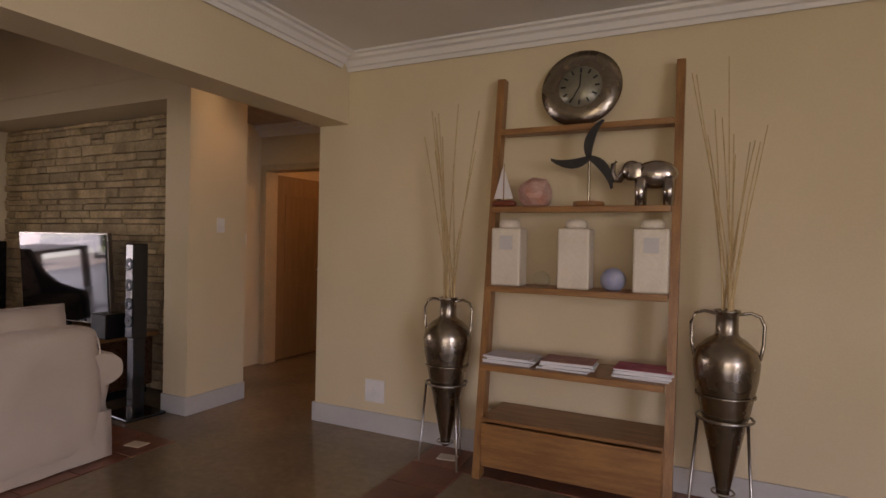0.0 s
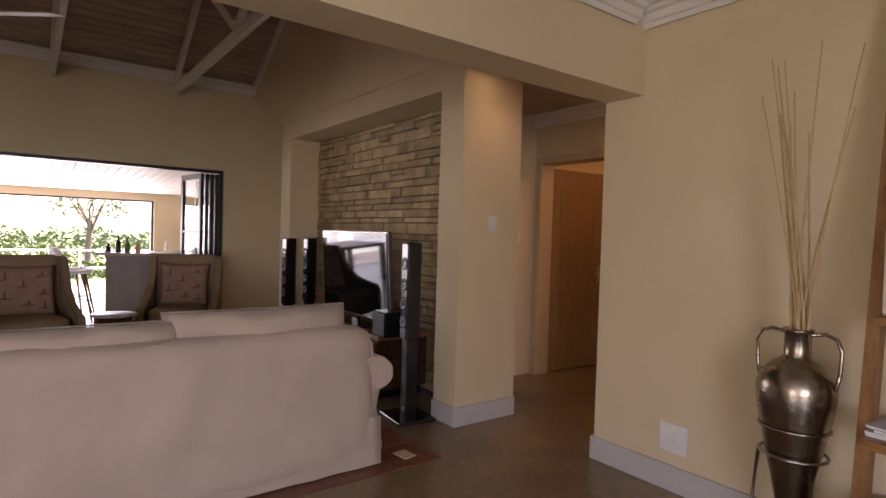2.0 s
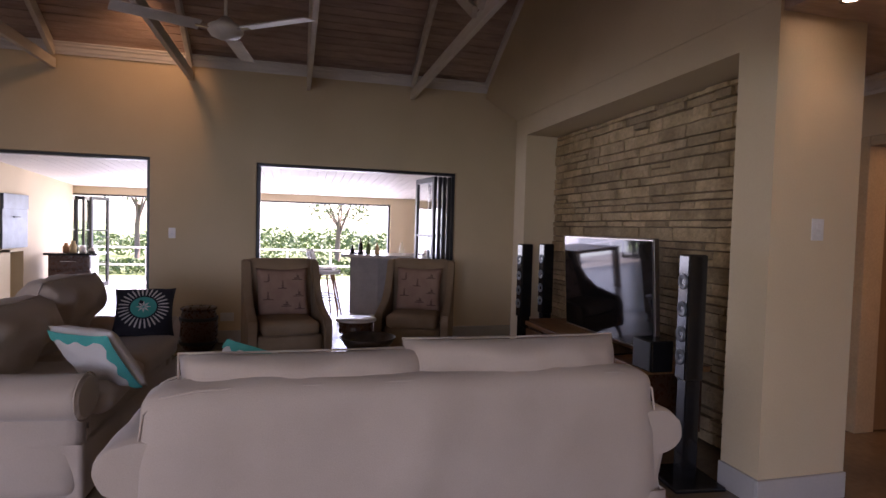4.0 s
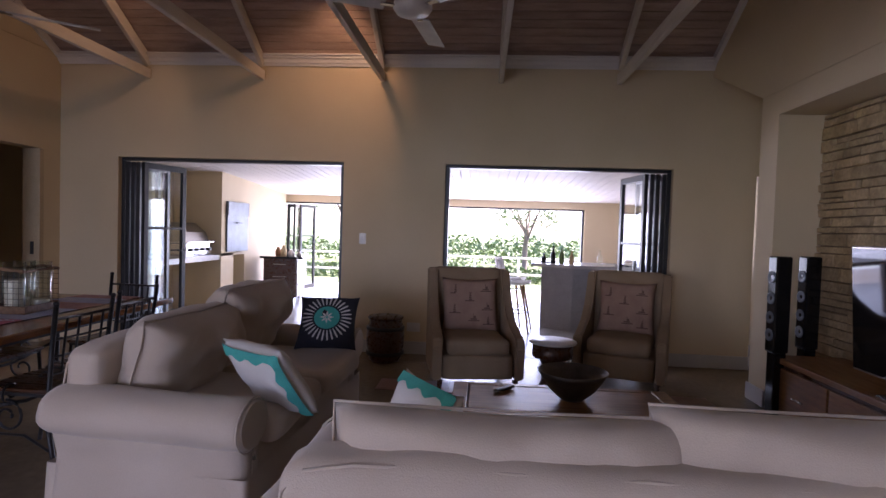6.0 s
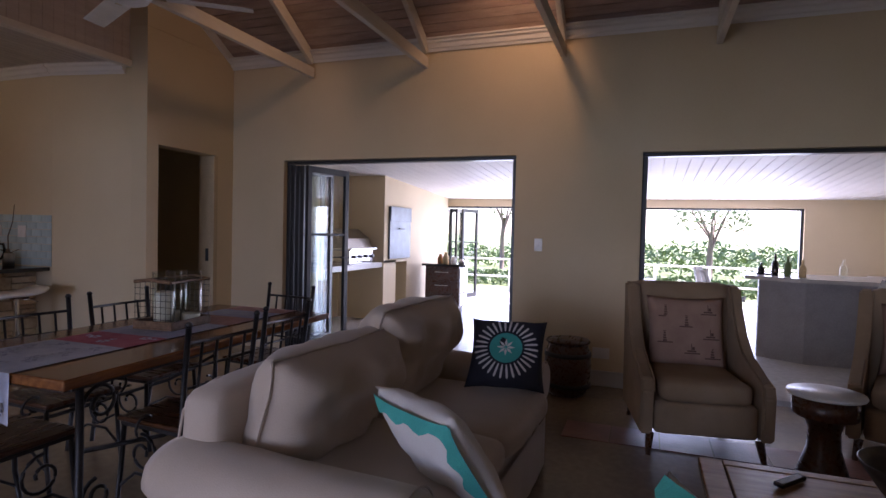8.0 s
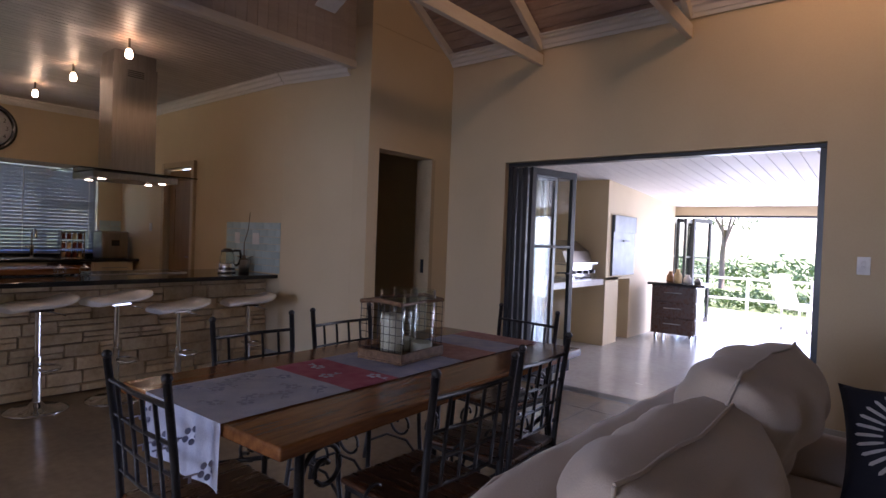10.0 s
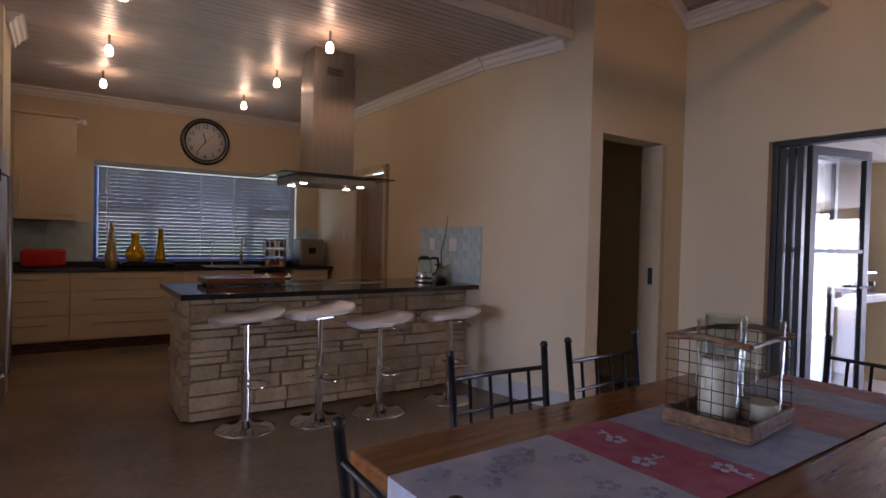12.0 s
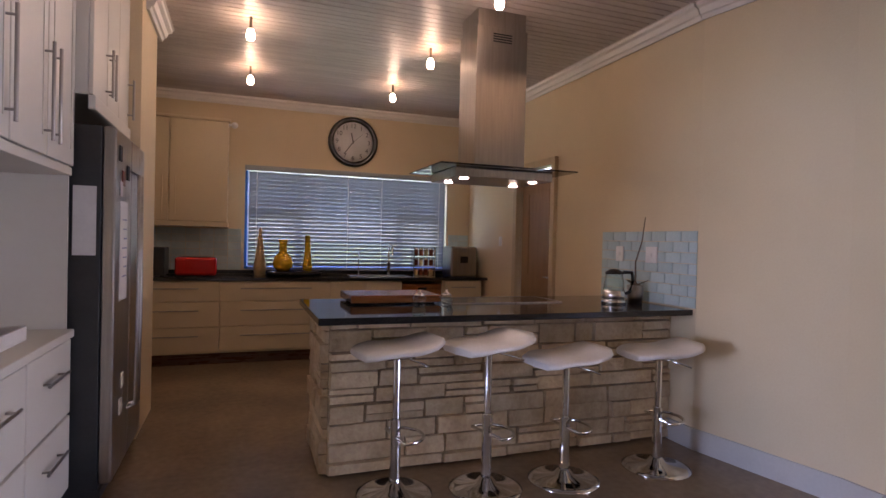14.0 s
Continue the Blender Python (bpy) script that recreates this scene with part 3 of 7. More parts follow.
def stonework(parent, width, height, material, z0, rng, row=(0.045, 0.105), length=(0.12, 0.42), limit=300, flip=None):
    """Ledge stones in courses over a width by height field in local x and z, proud towards -y; up to the limit as parts."""
    rest, count, z = [], 0, z0
    made = []
    while z < height - 0.02:
        h = min(rng.uniform(*row), height - z)
        x = 0.0
        while x < width - 0.01:
            ln = rng.uniform(*length)
            if width - x - ln < 0.1:
                ln = width - x
            sub = [(z, h)]
            if h > 0.085 and rng.random() < 0.3:
                k = rng.uniform(0.4, 0.6)
                sub = [(z, h * k), (z + h * k, h * (1 - k))]
            for zz, hh in sub:
                made.append((x + 0.002, zz + 0.002, ln - 0.004, hh - 0.004, rng.uniform(0.02, 0.05)))
            x += ln
        z += h
    made.sort(key=lambda q: -q[1])
    joined = bmesh.new()
    for i, (x, zz, ln, hh, d) in enumerate(made):
        bm = bmesh.new() if i < limit else joined
        vs = []
        for yy, ins in ((0.0, 0.0), (-d, 0.006)):
            for cx, cz in ((0, 0), (1, 0), (1, 1), (0, 1)):
                jx, jz = rng.uniform(-0.004, 0.004), rng.uniform(-0.003, 0.003)
                px = x + (ins if cx == 0 else ln - ins) + (jx if ins else 0)
                pz = zz + (ins * 0.7 if cz == 0 else hh - ins * 0.7) + (jz if ins else 0)
                vs.append(bm.verts.new((px, yy + (rng.uniform(-0.005, 0.005) if ins else 0), pz)))
        for f in ((4, 5, 6, 7), (0, 1, 5, 4), (1, 2, 6, 5), (2, 3, 7, 6), (3, 0, 4, 7)):
            bm.faces.new([vs[k] for k in f])
        if i < limit:
            part("stone", bm, material, parent)
    if len(made) > limit:
        part("stones", joined, material, parent, kind="stuff")
    else:
        joined.free()


# ---- doors and windows ----


def panel_door(m, wide, high, name, label, hinge_open=0.0):
    d = tagged(thing(name, m, label, "door"), kind="structure")
    part("door_leaf", box((0, -0.02, 0.01), (wide, 0.02, high), 0.002), "doorw", d)
    for z0, z1 in ((0.18, 0.82), (0.98, high - 0.2)):
        bm = bmesh.new()
        for yy in (-0.026, 0.02):
            for lo, hi in (((0.12, yy, z0), (wide - 0.12, yy + 0.006, z0 + 0.03)), ((0.12, yy, z1 - 0.03), (wide - 0.12, yy + 0.006, z1)),
                           ((0.12, yy, z0), (0.15, yy + 0.006, z1)), ((wide - 0.15, yy, z0), (wide - 0.12, yy + 0.006, z1))):
                bm_box(bm, lo, hi, 0.002)
        part("door_moulding", bm, "doorw", d)
    bm = cyl((wide - 0.06, -0.05, 1.0), (wide - 0.06, 0.05, 1.0), 0.008)
    for s in (-1, 1):
        bm_cyl(bm, (wide - 0.06, s * 0.05, 1.0), (wide - 0.17, s * 0.05, 1.0), 0.008)
        bm_box(bm, (wide - 0.085, s * 0.021 - 0.003, 0.9), (wide - 0.035, s * 0.021 + 0.003, 1.08))
    part("door_handle", bm, "chrome", d, "chrome lever handle")
    return d


def door_frame(name, m, wide, high, depth):
    f = tagged(thing(name, m, "cream painted timber door frame", "door frame"), kind="structure")
    for nm, lo, hi in (("jamb", (-0.07, -0.02, 0), (0.0, depth, high + 0.07)), ("jamb", (wide, -0.02, 0), (wide + 0.07, depth, high + 0.07)), ("head", (0.001, -0.02, high), (wide - 0.001, depth, high + 0.07))):
        part(nm, box(lo, hi, 0.006), "doorf", f)
    return f


# hall door, opened against the side wall
door_frame("door_frame_hall", pose(-3.98, 4.80, 0, 0, 0, 180) @ pose(0, -0.12, 0), 0.77, 2.08, 0.16)
panel_door(pose(-4.785, 4.95, 0, 0, 0, 86.5), 0.76, 2.06, "door_1", "tan panelled door standing wide open")
# kitchen door, closed
door_frame("door_frame_kitchen", pose(XK + 0.02, -7.72, 0, 0, 0, 90), 0.70, 2.10, 0.1)
panel_door(pose(XK - 0.06, -7.71, 0, 0, 0, 90), 0.68, 2.08, "door_2", "closed tan panelled kitchen door")
# pocket door jamb in the doorway
structure("door_jamb", boxes(((-8.34, YD - 0.2, 0), (-8.28, YD + 0.006, 2.15)), bevel=0.004), "doorf", "cream door jamb", "door frame")
structure("door_lock", boxes(((-8.279, YD - 0.1, 0.98), (-8.274, YD - 0.06, 1.12))), "dark", "small dark lock plate", "lock")


def bifold_leaf(parent, m, wide, high, handle=False):
    f = part("door_leaf", boxes(((0, -0.022, 0), (0.06, 0.022, high)), ((wide - 0.06, -0.022, 0), (wide, 0.022, high)), ((0.06, -0.022, 0), (wide - 0.06, 0.022, 0.09)),
                                ((0.06, -0.022, high - 0.07), (wide - 0.06, 0.022, high)), ((0.06, -0.018, high * 0.62), (wide - 0.06, 0.018, high * 0.62 + 0.03)), bevel=0.003), "dark", parent)
    f.matrix_basis = m
    g = part("pane", box((0.06, -0.004, 0.09), (wide - 0.06, 0.004, high - 0.07)), "glass", f, "clear glass pane")
    g.visible_shadow = False
    if handle:
        bm = cyl((wide - 0.03, -0.06, 1.02), (wide - 0.03, 0.06, 1.02), 0.008)
        bm_cyl(bm, (wide - 0.03, 0.055, 1.02), (wide - 0.16, 0.055, 1.02), 0.009)
        bm_cyl(bm, (wide - 0.03, -0.055, 1.02), (wide - 0.16, -0.055, 1.02), 0.009)
        part("handle", bm, "dark", f, "black lever handle")


def bifold(name, y0, y1, x, high, stack_low, count, angles, label, wide=0.66, step=0.062):
    d = tagged(thing(name, pose(x, 0, 0), label, "folding door"), kind="structure")
    part("door_frame", boxes(((-0.05, y0, high - 0.035), (0.05, y1, high - 0.002)), ((-0.05, y0 + 0.001, 0), (0.05, y0 + 0.045, high - 0.036)), ((-0.05, y1 - 0.045, 0), (0.05, y1 - 0.001, high - 0.036)), bevel=0.003), "dark", d)
    for i in range(count):
        s = 1 if stack_low else -1
        y = (y0 + 0.07 + i * step) if stack_low else (y1 - 0.07 - i * step)
        bifold_leaf(d, pose(0.04, y, 0.012, 0, 0, 180 + s * angles[i]), wide, high - 0.06, i == count - 1)


bifold("window_door_1", O1[0], O1[1], XB - 0.11, OTOP, True, 4, (1.5, -1.5, 1.5, -13), "black aluminium folding glass doors, stacked open")
bifold("window_door_2", O2[0], O2[1], XB - 0.11, OTOP, False, 4, (1.5, -1.5, 1.5, -9), "black aluminium folding glass doors, stacked open")

# kitchen window
wd = tagged(thing("window_1", pose(0, YK - 0.1, 0), "wide white-framed kitchen window", "window"), kind="structure")
bm = bmesh.new()
for lo, hi in (((WX[0], -0.03, WZ[0]), (WX[1], 0.03, WZ[0] + 0.05)), ((WX[0], -0.03, WZ[1] - 0.05), (WX[1], 0.03, WZ[1])), ((WX[0], -0.03, WZ[0] + 0.05), (WX[0] + 0.05, 0.03, WZ[1] - 0.05)), ((WX[1] - 0.05, -0.03, WZ[0] + 0.05), (WX[1], 0.03, WZ[1] - 0.05))):
    bm_box(bm, lo, hi, 0.003)
for k in (0.25, 0.75):
    x = WX[0] + k * (WX[1] - WX[0])
    bm_box(bm, (x - 0.04, -0.03, WZ[0] + 0.05), (x + 0.04, 0.03, WZ[1] - 0.05), 0.003)
for x0, x1 in ((WX[0] + 0.05, WX[0] + 0.57), (WX[1] - 0.57, WX[1] - 0.05)):
    bm_box(bm, (x0, -0.03, 1.58), (x1, 0.03, 1.66), 0.003)
part("window_frame", bm, "plastic", wd)
g = part("pane", box((WX[0] + 0.05, -0.004, WZ[0] + 0.05), (WX[1] - 0.05, 0.004, WZ[1] - 0.05)), "glass", wd)
g.visible_shadow = False
# blue glow at the window's edges, put into the strips' colour
M["blue"] = mat("blue_glow_tint", (0.04, 0.20, 0.62), (0.03, 0.16, 0.52), 0.4, bump=0.03)
part("window_sill", box((WX[0] + 0.002, 0.035, WZ[0] + 0.002), (WX[1] - 0.002, 0.098, WZ[0] + 0.035), 0.003), "blue", wd, "inner sill strip tinted with the blue glow")
part("window_reveal", box((WX[1] - 0.03, 0.035, WZ[0] + 0.036), (WX[1] - 0.002, 0.098, WZ[1] - 0.002), 0.002), "blue", wd, "inner reveal strip tinted with the blue glow")
bl = thing("venetian_blind", pose((WX[0] + WX[1]) / 2, YK + 0.04, WZ[0]), "white venetian blind over the kitchen window", "blind")
half = (WX[1] - WX[0]) / 2 - 0.045
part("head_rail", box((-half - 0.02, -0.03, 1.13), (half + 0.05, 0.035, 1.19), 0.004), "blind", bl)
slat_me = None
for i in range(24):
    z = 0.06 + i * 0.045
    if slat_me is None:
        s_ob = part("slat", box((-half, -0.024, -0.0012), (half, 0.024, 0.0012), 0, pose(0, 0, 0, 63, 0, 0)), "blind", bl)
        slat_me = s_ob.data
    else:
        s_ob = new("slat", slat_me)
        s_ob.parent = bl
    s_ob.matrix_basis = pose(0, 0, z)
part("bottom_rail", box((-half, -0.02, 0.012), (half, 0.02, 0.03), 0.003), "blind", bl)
for k in (-0.93, -0.3, 0.05, 0.93):
    part("ladder_cord", box((k * half - 0.004, 0.027, 0.02), (k * half + 0.004, 0.028, 1.13)), "plastic", bl)

# ---- niche stone and media things ----
nw = tagged(thing("stone_cladding", pose(NX[0], 3.565, 0), "stacked tan ledge-stone cladding in the niche", "stone cladding"), kind="structure")
part("backing", box((0, -0.012, 0.002), (NX[1] - NX[0], -0.001, 2.42)), "mortar", nw)

tvu = thing("media_cabinet", pose(-5.75, 3.24, 0), "reddish brown wooden low media cabinet", "cabinet")
part("body", box((-0.95, -0.24, 0.08), (0.95, 0.24, 0.5), 0.006), "seat", tvu)
part("top", box((-1.0, -0.27, 0.501), (1.0, 0.26, 0.54), 0.006), "oak", tvu)
part("plinth", box((-0.9, -0.2, 0), (0.9, 0.22, 0.079)), "black", tvu)
for x in (-0.62, 0.0, 0.62):
    dr = part("drawer", box((x - 0.3, -0.262, 0.12), (x + 0.3, -0.242, 0.47), 0.004), "oak", tvu)
    part("handle", cyl((x - 0.06, -0.275, 0.3), (x + 0.06, -0.275, 0.3), 0.007), "pewter", dr)
tv = thing("television", pose(-5.42, 3.12, 0.543, 3.5, 0, 0), "large flat black television with a silver rim", "television")
part("screen", box((-0.605, -0.018, 0.09), (0.605, -0.012, 0.82), 0.001), "screen", tv, "glossy black screen")
part("housing", box((-0.62, -0.011, 0.075), (0.62, 0.03, 0.835), 0.006), "steel", tv)
part("stand", boxes(((-0.05, -0.01, 0.005), (0.05, 0.02, 0.1)), ((-0.28, -0.1, 0.0), (0.28, 0.1, 0.012)), bevel=0.003), "black", tv)


def tower_speaker(x, y, h, rz=0):
    s = thing("tower_speaker", pose(x, y, 0, 0, 0, rz), "tall slim gloss black tower speaker", "speaker", "home cinema speakers")
    part("base", box((-0.17, -0.15, 0), (0.17, 0.15, 0.025), 0.008), "black", s)
    part("stem", box((-0.045, -0.04, 0.025), (0.045, 0.05, h * 0.45), 0.006), "black", s)
    part("cabinet", box((-0.055, -0.055, h * 0.45), (0.055, 0.06, h), 0.012), "black", s)
    for k in (0.55, 0.65, 0.76, 0.88):
        part("driver", lathe([(0.0, -0.004), (0.02, 0.0), (0.038, 0.006), (0.045, 0.004), (0.045, 0.0)], 20, pose(0, -0.056, h * k, 90)), "greysteel", s)


tower_speaker(-4.35, 3.0, 1.30, -6)
tower_speaker(-6.86, 3.28, 1.28, 5)
tower_speaker(-6.66, 2.96, 1.28, 5)
sub = thing("subwoofer", pose(-4.75, 3.05, 0.54), "small black centre loudspeaker on the cabinet", "speaker")
part("cabinet", box((-0.1, -0.08, 0), (0.1, 0.08, 0.2), 0.01), "black", sub)
part("grille", box((-0.09, -0.086, 0.01), (0.09, -0.081, 0.19), 0.002), "dark", sub)


# ---- wall plates ----


def plate(name, m, w, h, label, rockers=1):
    p = thing(name, m, label, "switch")
    part("cover", box((-w / 2, -0.009, -h / 2), (w / 2, 0, h / 2), 0.003), "plastic", p)
    for i in range(rockers):
        z = (i - (rockers - 1) / 2) * 0.035
        part("rocker", box((-0.012, -0.014, z - 0.012), (0.012, -0.0095, z + 0.012), 0.002), "plastic", p)


plate("light_switch", pose(-3.999, 3.47, 1.455, 0, 0, 90), 0.075, 0.115, "white plastic light switch on the pier", 2)
plate("light_switch", pose(XB + 0.001, -0.55, 1.27, 0, 0, 90), 0.075, 0.12, "white plastic light switch on the cream wall", 2)
plate("light_switch", pose(-4.849, 4.55, 1.35, 0, 0, 90), 0.07, 0.11, "white plastic light switch by the hall door", 1)
plate("light_switch", pose(XK + 0.001, -8.15, 1.35, 0, 0, 90), 0.07, 0.11, "white plastic light switch by the kitchen door", 1)
plate("wall_socket", pose(-2.57, YS - 0.001, 0.29), 0.16, 0.16, "white square wall socket plate low on the wall", 2)
plate("wall_socket", pose(XB + 0.001, 0.05, 0.3, 0, 0, 90), 0.15, 0.1, "white wall socket plate low on the wall", 2)


# ---- ladder shelf ----
sh = thing("ladder_shelf", pose(-1.12, 3.36, 0), "golden wooden leaning ladder shelf with a base drawer", "shelf")
for s in (-1, 1):
    up = prism([(-0.175, 0), (-0.095, 0), (0.185, 2.37), (0.115, 2.37)], "x", s * 0.512 - 0.022, s * 0.512 + 0.022)
    part("upright", up, "oak_u", sh)


def lean(z):
    return -0.135 + 0.285 * z / 2.37


for z, dp in ((2.03, 0.10), (1.56, 0.17), (1.10, 0.23), (0.66, 0.32)):
    y0 = lean(z) - dp * 0.35 - 0.03
    y1 = min(0.208, y0 + dp + 0.04)
    part("shelf_board", box((-0.489, y0, z - 0.012), (0.489, y1, z + 0.012), 0.003), "oak", sh)
    part("shelf_lip", box((-0.489, y0 - 0.013, z - 0.022), (0.489, y0 - 0.001, z + 0.012), 0.003), "oak", sh)
for lo, hi in (((-0.489, -0.165, 0.335), (0.489, 0.2, 0.355)), ((-0.489, -0.15, 0.07), (0.489, 0.2, 0.09)), ((-0.489, 0.18, 0.09), (0.489, 0.2, 0.334)), ((-0.489, -0.15, 0.09), (-0.472, 0.18, 0.334)), ((0.472, -0.15, 0.09), (0.489, 0.18, 0.334))):
    part("base_board", box(lo, hi, 0.002), "oak", sh)
part("drawer_front", box((-0.484, -0.175, 0.09), (0.484, -0.152, 0.325), 0.004), "oak", sh, "golden drawer front with a knot")


def put_on(x, y, z):
    return pose(-1.12 + x, 3.36 + y, z)


clk = thing("plate_clock", pose(-1.15, 3.47, 2.045, -10), "round pewter plate with a pale clock face", "clock")
part("rim", lathe([(0.0, 0.0), (0.14, 0.0), (0.15, -0.006), (0.16, 0.0), (0.225, -0.008), (0.235, -0.004), (0.235, 0.0), (0.15, 0.014), (0.0, 0.014)], 44, pose(0, 0, 0.235, -90) @ pose(0, 0, 0, 180)), "pewter", clk)
part("dial", lathe([(0.0, 0.0), (0.125, 0.0), (0.125, -0.004), (0.0, -0.004)], 40, pose(0, -0.022, 0.235, 90)), "dial", clk)
for k in range(12):
    part("hour_mark", box((-0.004, -0.0285, 0.085), (0.004, -0.0225, 0.112), 0, Matrix.Translation((0, 0, 0.235)) @ Matrix.Rotation(k * 0.5236, 4, "Y")), "numeral", clk)
part("clock_hand", boxes(((-0.003, -0.031, 0.235), (0.003, -0.0295, 0.31))), "numeral", clk)
part("clock_hand", box((-0.003, -0.033, 0), (0.003, -0.0315, 0.09), 0, Matrix.Translation((0, 0, 0.235)) @ Matrix.Rotation(3.6, 4, "Y")), "numeral", clk)

pr = thing("propeller_sculpture", put_on(0.06, 0.0, 1.572), "dark three-bladed propeller sculpture on a wooden base", "sculpture")
part("base", lathe([(0, 0), (0.085, 0), (0.085, 0.025), (0, 0.03)], 24), "oak", pr)
part("rod", cyl((0, 0, 0.03), (0, 0, 0.27), 0.008), "pewter", pr)
for a in (105, 215, 340):
    pts = []
    for i in range(9):
        k = i / 8
        th = radians(a) - 0.6 * k
        pts.append((0.215 * k * math.cos(th), -0.012, 0.27 + 0.215 * k * math.sin(th)))
    bm = bmesh.new()
    rings = []
    for i, p in enumerate(pts):
        k = i / 8
        wd_ = 0.012 + 0.05 * math.sin(3.14 * min(1, k * 0.9 + 0.08)) * (1 - 0.35 * k)
        th = radians(a) - 0.6 * k + 1.57
        d = Vector((math.cos(th), 0, math.sin(th))) * wd_ / 2
        q = Vector(p)
        rings.append([bm.verts.new(q + d + Vector((0, o, 0))) for o in (-0.006, 0.006)] + [bm.verts.new(q - d + Vector((0, o, 0))) for o in (0.006, -0.006)])
    for r1, r2 in zip(rings, rings[1:]):
        for j in range(4):
            bm.faces.new((r1[j], r1[(j + 1) % 4], r2[(j + 1) % 4], r2[j]))
    bm.faces.new(rings[0]), bm.faces.new(rings[-1][::-1])
    bmesh.ops.recalc_face_normals(bm, faces=bm.faces)
    part("blade", bm, "iron", pr)

bm = bmesh.new()
bmesh.ops.create_uvsphere(bm, u_segments=20, v_segments=14, radius=1, matrix=Matrix.Translation((0.02, 0, 0.165)) @ Matrix.Diagonal((0.115, 0.06, 0.075, 1)))
bmesh.ops.create_uvsphere(bm, u_segments=16, v_segments=12, radius=1, matrix=Matrix.Translation((-0.1, 0, 0.19)) @ Matrix.Diagonal((0.055, 0.045, 0.055, 1)))
for x in (-0.05, 0.09):
    for y in (-0.03, 0.03):
        bm_cyl(bm, (x, y, 0), (x, y, 0.15), 0.026, 0.03)
bm_tube(bm, [(-0.14, 0, 0.18), (-0.165, 0, 0.14), (-0.185, 0, 0.14), (-0.2, 0, 0.18), (-0.195, 0, 0.23), (-0.18, 0, 0.245)], 0.022, 10, 0.012)
for y in (-0.05, 0.05):
    bm_box(bm, (-0.11, y - 0.006, 0.14), (-0.045, y + 0.006, 0.225), 0.005)
for f in bm.faces:
    f.smooth = True
el = part("elephant_figurine", bm, "silver")
el.matrix_world = put_on(0.385, 0.0, 1.572)
tagged(el, "polished silver elephant figurine with a raised trunk", "figurine")

bt = thing("model_sailboat", put_on(-0.44, 0.0, 1.572), "small model sailboat with a white sail and red hull", "model boat")
part("hull", soft((-0.07, -0.025, 0), (0.08, 0.025, 0.04), 0.02, cuts=4), "hull", bt)
part("mast", cyl((0, 0, 0.03), (0, 0, 0.26), 0.004, 0.002, 8), "oak", bt)
part("sail", prism([(-0.06, 0.05), (-0.004, 0.05), (-0.004, 0.25)], "y", -0.002, 0.002), "cushw", bt)
part("sail", prism([(0.004, 0.05), (0.06, 0.05), (0.004, 0.22)], "y", -0.002, 0.002), "cushw", bt)
bm = bmesh.new()
bmesh.ops.create_icosphere(bm, subdivisions=3, radius=0.1)
for v in bm.verts:
    v.co *= 1 + 0.18 * noise.noise(v.co * 16)
    v.co.z = max(-0.07, v.co.z * 0.95)
rq = part("rose_crystal", bm, "rose")
rq.matrix_world = put_on(-0.24, 0.0, 1.572 + 0.072)
tagged(rq, "rough pink crystal cluster lump", "crystal")

for i, x in enumerate((-0.39, 0.0, 0.4)):
    jr = thing("storage_jar", put_on(x, -0.02, 1.112), "tall square cream ceramic jar with a round lid", "jar", "jars on the shelf")
    part("body", box((-0.088, -0.07, 0), (0.088, 0.07, 0.335), 0.012, None, 3), "ceramic", jr)
    part("lid", lathe([(0.0, 0.335), (0.055, 0.335), (0.06, 0.345), (0.06, 0.37), (0.045, 0.385), (0.0, 0.388)], 24), "ceramic", jr)
    if i != 1:
        part("plaque", box((-0.035, -0.073, 0.21), (0.04, -0.0705, 0.29), 0.001), "skirt", jr)
for x, r, c, lb in ((-0.2, 0.05, "glass", "small round clear glass vase"), (0.2, 0.068, "fabric_b", "round blue-grey glass ball")):
    bm = bmesh.new()
    bmesh.ops.create_icosphere(bm, subdivisions=3, radius=r)
    for v in bm.verts:
        v.co.z = max(-r * 0.8, v.co.z)
    o = part("glass_ball", bm, c, None, "", True)
    o.matrix_world = put_on(x, 0.01, 1.113 + r * 0.8)
    tagged(o, lb, "ornament")
rng = random.Random(4)
for x, n, c in ((-0.34, 4, "paper"), (-0.02, 5, "paper"), (0.37, 5, "hull")):
    for i in range(n):
        mg = thing("magazine", put_on(x + rng.uniform(-0.012, 0.012), -0.05 + rng.uniform(-0.01, 0.01), 0.6735 + i * 0.0095) @ pose(0, 0, 0, 0, 0, rng.uniform(-7, 7)), "glossy magazine in a low stack", "magazine", "magazines on the shelf")
        part("page_block", box((-0.14, -0.1, 0), (0.14, 0.1, 0.007)), "paper", mg)
        part("cover", box((-0.142, -0.102, 0.0072), (0.142, 0.102, 0.0088)), ("lilac" if c == "paper" and i == n - 1 and x < -0.2 else "fabric_r" if c == "paper" else "fabric_p") if i == n - 1 else "paper", mg)


# ---- amphora vases with reeds ----


